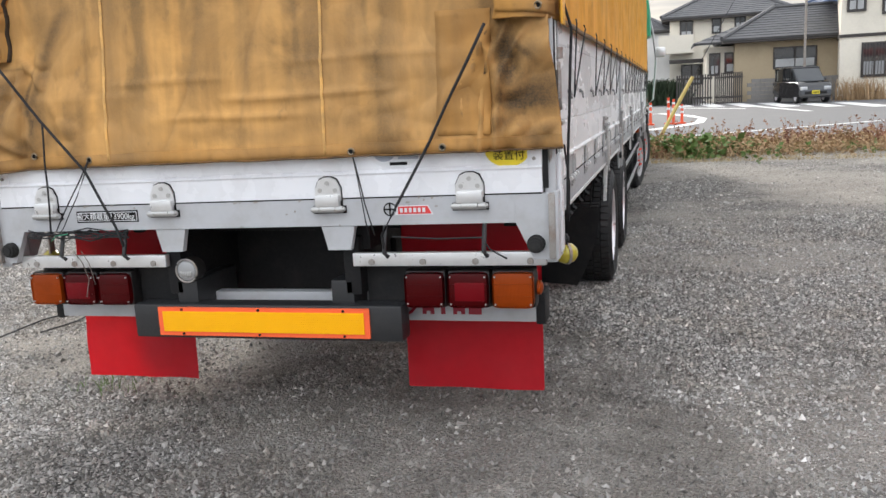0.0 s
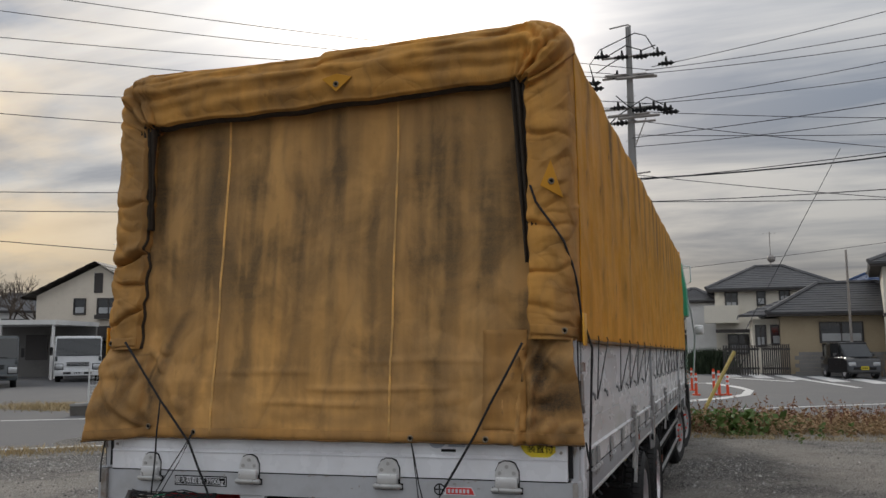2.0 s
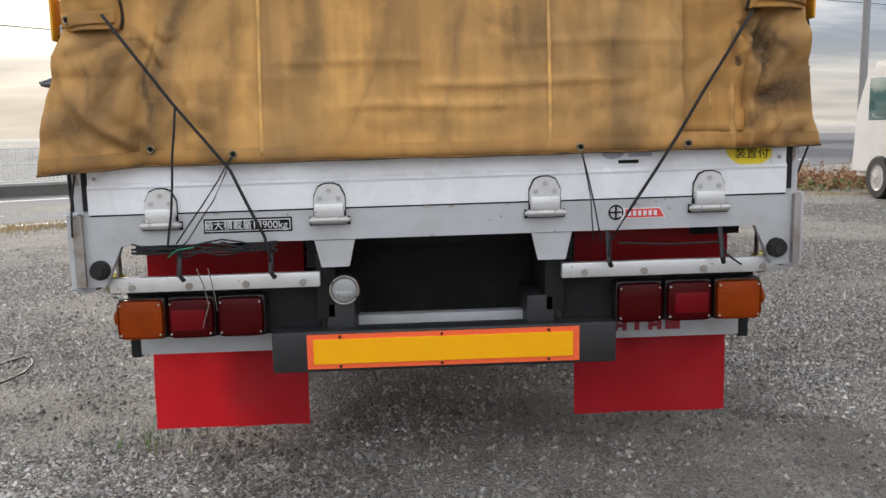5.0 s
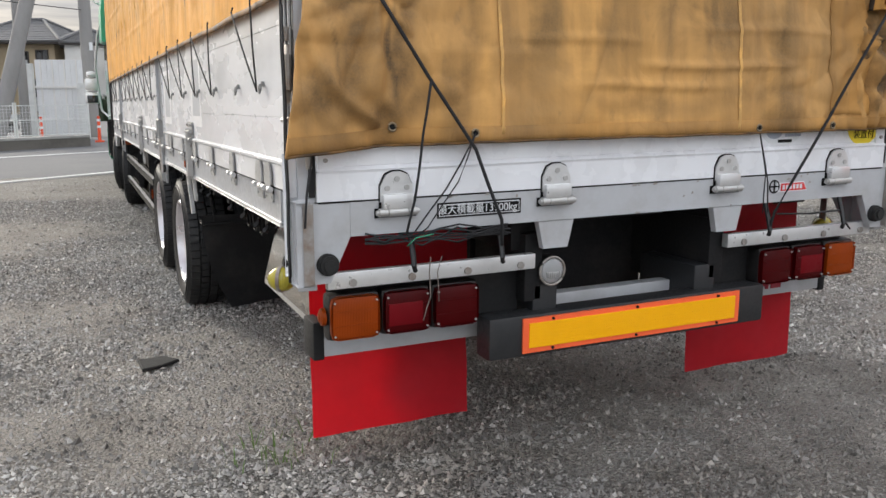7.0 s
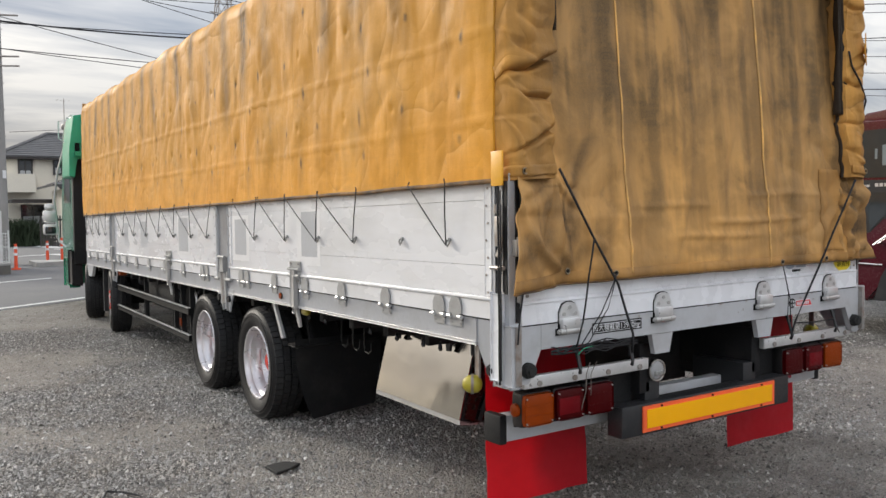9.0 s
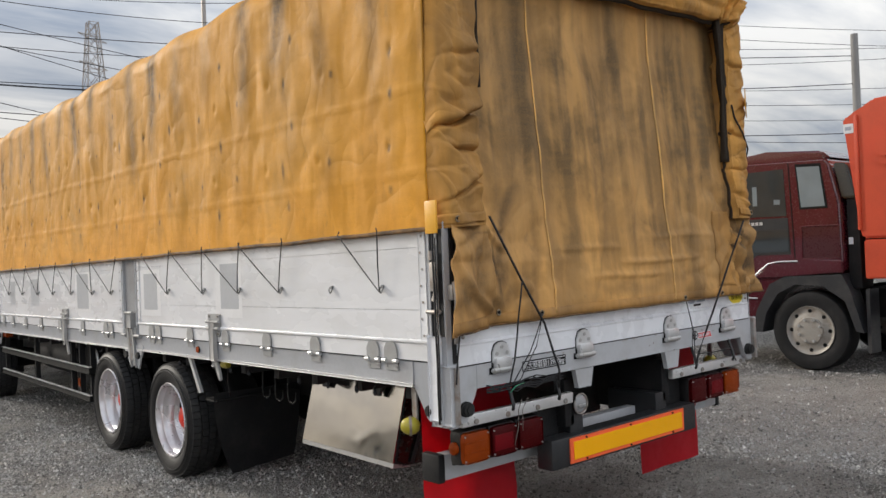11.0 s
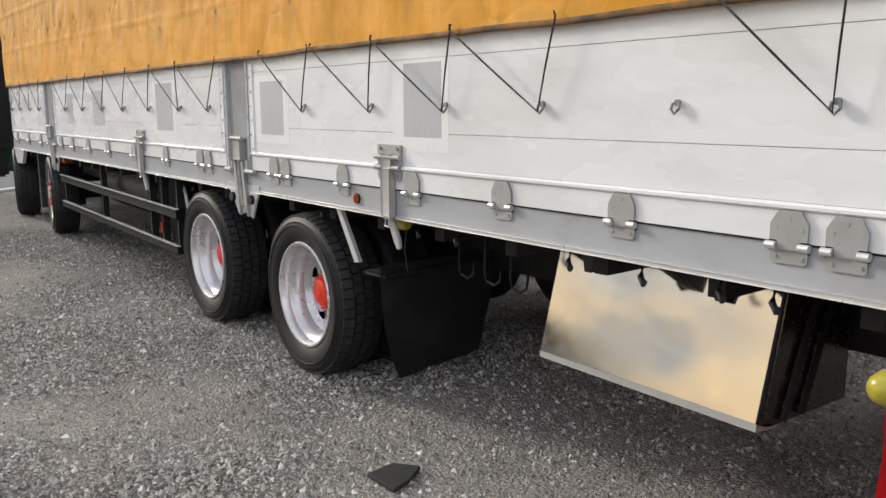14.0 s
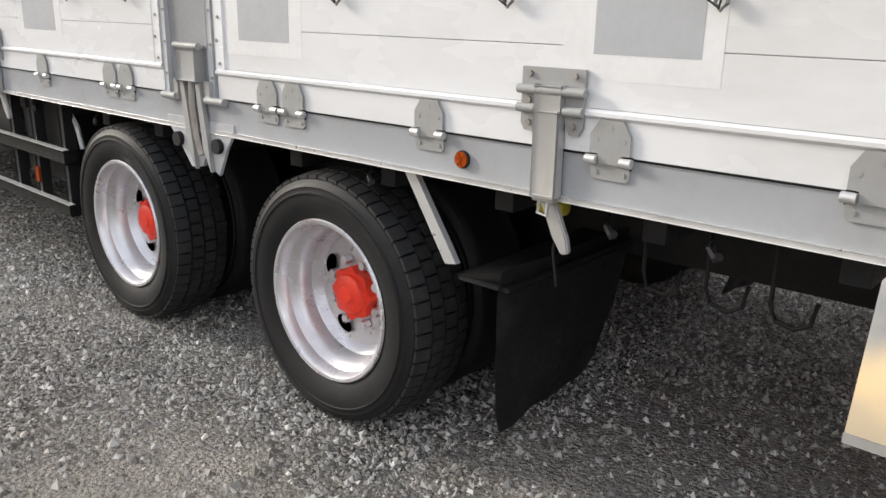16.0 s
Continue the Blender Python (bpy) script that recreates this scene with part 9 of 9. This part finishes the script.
def weeds(name, n, area, hmin, hmax, leaf, material, label, seed):
    """Ragged leafy weeds: a bent stem with small leaves turned every way."""
    rng = np.random.default_rng(seed)
    verts, faces = [], []
    for _ in range(n):
        x, y = area(rng)
        h_ = rng.uniform(hmin, hmax) * rng.uniform(0.5, 1.0)
        dx, dy = rng.normal(0, 0.3, 2) * h_
        i = len(verts)
        verts += [(x - 0.003, y, -0.01), (x + 0.003, y, -0.01), (x + dx + 0.002, y + dy, h_), (x + dx - 0.002, y + dy, h_)]
        faces.append((i, i + 1, i + 2, i + 3))
        for _k in range(rng.integers(7, 15)):
            f = rng.uniform(0.12, 1.0)
            p = np.array((x + dx * f, y + dy * f, h_ * f))
            d = rng.normal(0, 1, 3) * (1, 1, 0.6)
            d *= leaf * rng.uniform(0.5, 1.3) / np.linalg.norm(d)
            w_ = np.cross(d, rng.normal(0, 1, 3))
            w_ *= 0.28 * np.linalg.norm(d) / max(np.linalg.norm(w_), 1e-9)
            i = len(verts)
            verts += [tuple(p), tuple(p + d * 0.5 + w_), tuple(p + d), tuple(p + d * 0.5 - w_)]
            faces.append((i, i + 1, i + 2, i + 3))
    me = bpy.data.meshes.new(name)
    me.from_pydata(verts, [], faces)
    me.materials.append(material)
    return tagged(new(name, me), label, "weeds", kind="stuff")


RUSSET = mat("russet_weed", (0.28, 0.135, 0.085), 0.9, dirt=(0.10, 0.05, 0.04), amount=0.8, scale=3, bump=0)
weeds("dry_weeds", 1900, strip_area, 0.12, 0.45, 0.075, DRY, "brown dried leafy weeds along the road edge", 1)
weeds("russet_weeds", 1000, clumps, 0.2, 0.68, 0.06, RUSSET, "tall reddish-brown dried weed stalks", 2)
blades("straw_grass", 4200, strip_area, 0.05, 0.20, 0.005, STRAW, "pale straw-coloured grass", 0.6, 3)
blades("straw_grass", 2600, lambda r: (r.uniform(1.0, 14.0), 12.1 + abs(r.normal(0, 0.35))), 0.02, 0.08, 0.006, STRAW, "flattened straw at the edge of the gravel", 1.2, 13)
weeds("green_weeds", 260, lambda r: (1.95 + r.normal(0, 0.40), 13.9 + r.normal(0, 0.4)), 0.10, 0.40, 0.17, GREENLEAF, "broad-leaved green weeds", 4)
weeds("green_weeds", 150, lambda r: (r.uniform(2.0, 12.0), 13.6 + r.normal(0, 0.6)), 0.06, 0.28, 0.09, GREENLEAF, "low green weeds among the dry stalks", 5)



def verge(r):
    x = r.uniform(-16.0, -5.0)
    return x, near_edge(x) - 0.35 - abs(r.normal(0, 0.45))


blades("verge_grass", 5000, verge, 0.03, 0.14, 0.007, STRAW, "short straw-coloured grass at the road edge", 0.7, 6)
blades("verge_grass", 2600, lambda r: (-15.5 + r.normal(0, 1.2), 15.2 + r.normal(0, 0.5)), 0.04, 0.2, 0.01, STRAW, "short straw-coloured grass before the fence", 0.7, 7)
blades("flap_weeds", 50, lambda r: (-1.22 + r.normal(0, 0.10), 0.62 + r.normal(0, 0.10)), 0.03, 0.10, 0.003, GREENLEAF, "thin green weeds in the gravel beside the mud flap", 0.5, 8)
blades("hedge_leaves", 2600, lambda r: (1.1 + r.normal(0, 0.5), 45.5 + r.normal(0, 0.5)), 0.3, 1.5, 0.05, HEDGE, "dark green hedge by the gate", 0.3, 9)
blades("shrub_leaves", 500, lambda r: (10.2 + r.normal(0, 0.55), 40.9 + r.normal(0, 0.4)), 0.3, 1.2, 0.02, DRY, "bare brown shrubs by a house wall", 0.3, 10)


def bare_tree(at, h_, seed):
    rng = random.Random(seed)
    root = thing("tree", at, "leafless tree with fine brown twigs", "tree")
    bm, twigs = bmesh.new(), bmesh.new()
    def grow(p, d, length, r, depth):
        q = p + d * length
        tube(bm if depth < 2 else twigs, [p, p.lerp(q, 0.5) + Vector((rng.uniform(-1, 1), rng.uniform(-1, 1), 0)) * length * 0.06, q], r, 5 if depth < 3 else 3, False, r * 0.6)
        if depth < 5:
            for _ in range(3 if depth < 4 else 2):
                nd = (d + Vector((rng.uniform(-1, 1), rng.uniform(-1, 1), rng.uniform(-0.3, 0.7))) * 0.75).normalized()
                grow(q, nd, length * rng.uniform(0.6, 0.8), r * 0.58, depth + 1)
    grow(Vector(at), Vector((0, 0, 1)), h_ * 0.3, h_ * 0.022, 0)
    part("trunk", bm, BARK, root)
    part("crown", twigs, BARK, root)


bare_tree((-46.8, 43.5, 0), 8.5, 3)
bare_tree((-44.4, 44.6, 0), 7.5, 4)
bare_tree((-49.8, 42.5, 0), 8.0, 5)

# ---- loose things on the gravel ----
bm = bmesh.new()
prism(bm, [(-1.62, 1.97), (-1.49, 1.99), (-1.42, 1.90), (-1.52, 1.83), (-1.61, 1.80)], "z", 0.008, 0.026)
bmesh.ops.bevel(bm, geom=bm.edges[:], offset=0.004, segments=1, affect="EDGES")
single("rubber_scrap", bm, SCRAP, "flat black scrap of rubber on the gravel", "scrap")
bm = bmesh.new()
tube(bm, [(-2.40, 1.42, 0.012), (-2.345, 1.55, 0.018), (-2.33, 1.70, 0.014), (-2.36, 1.86, 0.018), (-2.42, 1.98, 0.012), (-2.5, 2.05, 0.012), (-2.62, 1.7, 0.014), (-2.60, 1.2, 0.013), (-2.57, 0.92, 0.012)], 0.006, 6)
single("cable", bm, WIRE, "thin black cable lying on the gravel", "cable")

# ---- gravel stones ----


def stones(name, n, seed, area, smin, smax):
    """Crushed chips: four-sided shards, each tilted, turned and half sunk in the fines."""
    rng = np.random.default_rng(seed)
    base = np.array([(1, 0, -0.5), (0, 1, -0.5), (-1, 0, -0.5), (0, -1, -0.5), (0, 0, 0.75)], float)
    tri = np.array([(0, 1, 4), (1, 2, 4), (2, 3, 4), (3, 0, 4)])
    xy = np.array([area(rng) for _ in range(n)])
    cover = np.array([soil_at(x, y) for x, y in xy])
    xy = xy[rng.random(n) > 0.72 * np.clip((cover - 0.3) / 0.6, 0, 1)]
    n = len(xy)
    size = smin * (smax / smin) ** (rng.random(n) ** 2.4)
    z = np.array([ground_height(x, y) for x, y in xy])
    ang = rng.random(n) * 2 * math.pi
    pts = base[None] * (size[:, None, None] * rng.uniform(0.6, 1.15, (n, 1, 3)))
    pts += rng.normal(0, 0.24, (n, 5, 3)) * size[:, None, None] * np.array([1, 1, 0.7])
    pts[:, 4, :2] += rng.normal(0, 0.35, (n, 2)) * size[:, None]
    c, s_ = np.cos(ang)[:, None], np.sin(ang)[:, None]
    x, y = pts[:, :, 0] * c - pts[:, :, 1] * s_, pts[:, :, 0] * s_ + pts[:, :, 1] * c
    out = np.stack([x + xy[:, :1], y + xy[:, 1:], pts[:, :, 2] + (z + size * 0.22)[:, None]], -1).reshape(-1, 3)
    faces = (tri[None] + (np.arange(n) * 5)[:, None, None]).reshape(-1)
    me = bpy.data.meshes.new(name)
    me.vertices.add(len(out))
    me.vertices.foreach_set("co", out.ravel())
    me.loops.add(len(faces))
    me.loops.foreach_set("vertex_index", faces)
    me.polygons.add(len(faces) // 3)
    me.polygons.foreach_set("loop_start", np.arange(0, len(faces), 3))
    me.update(calc_edges=True)
    me.shade_flat()
    me.materials.append(PEBBLE)
    layer = me.attributes.new("truck_shade", "FLOAT", "POINT")
    under_shade = [truck_shade_at(x, y) if -3 < x < 3.5 and -2.5 < y < 9 else 0.0 for x, y in xy]
    layer.data.foreach_set("value", np.repeat(np.array(under_shade, np.float32), 5))
    return tagged(new(name, me), "loose grey and pale crushed stones", "gravel", kind="stuff")


m, nt, b = nodes_of("pebbles")
geo = nt.nodes.new("ShaderNodeNewGeometry")
ramp = nt.nodes.new("ShaderNodeValToRGB")
for pos, colr in ((0.0, (0.13, 0.125, 0.118)), (0.35, (0.31, 0.301, 0.288)), (0.68, (0.46, 0.447, 0.428)), (0.90, (0.56, 0.547, 0.526)), (1.0, (0.84, 0.825, 0.80))):
    el = ramp.color_ramp.elements[0] if pos == 0 else ramp.color_ramp.elements[-1] if pos == 1 else ramp.color_ramp.elements.new(pos)
    el.color = (*colr, 1)
nt.links.new(geo.outputs["Random Per Island"], ramp.inputs[0])
c = mixer(nt, ranged(nt, noise_of(nt, 0.9, 6, (1, 1, 1), 0.65), 0.40, 0.62, 0, 0.55), ramp.outputs[0], (0.64, 0.62, 0.60), "MULTIPLY")
c = mixer(nt, ranged(nt, noise_of(nt, 2.7, 5, (1, 1, 1), 0.65), 0.46, 0.66, 0, 0.55), c, (0.98, 0.90, 0.79), "MULTIPLY")
# the same painted truck shade darkens the stones' colour
under_shade = nt.nodes.new("ShaderNodeAttribute")
under_shade.attribute_name = "truck_shade"
shade_mix = maths(nt, "MULTIPLY", under_shade.outputs["Fac"], ranged(nt, noise_of(nt, 3.4, 5, (1, 1, 1), 0.65), 0.30, 0.6, 0.45, 0.95))
c = mixer(nt, shade_mix, c, (0.50, 0.485, 0.47), "MULTIPLY")
nt.links.new(c, b.inputs["Base Color"])
b.inputs["Roughness"].default_value = 0.9
PEBBLE = m


def yard(r):
    return r.uniform(-9, 8), r.uniform(-5, 12)


def under_foot(r):
    return r.uniform(-4.6, 4.0) + r.normal(0, 0.7), r.uniform(-2.8, 5.5) + r.normal(0, 0.9)


stones("gravel_stones", 400000, 11, under_foot, 0.0040, 0.0185)
stones("gravel_stones", 170000, 12, yard, 0.006, 0.022)
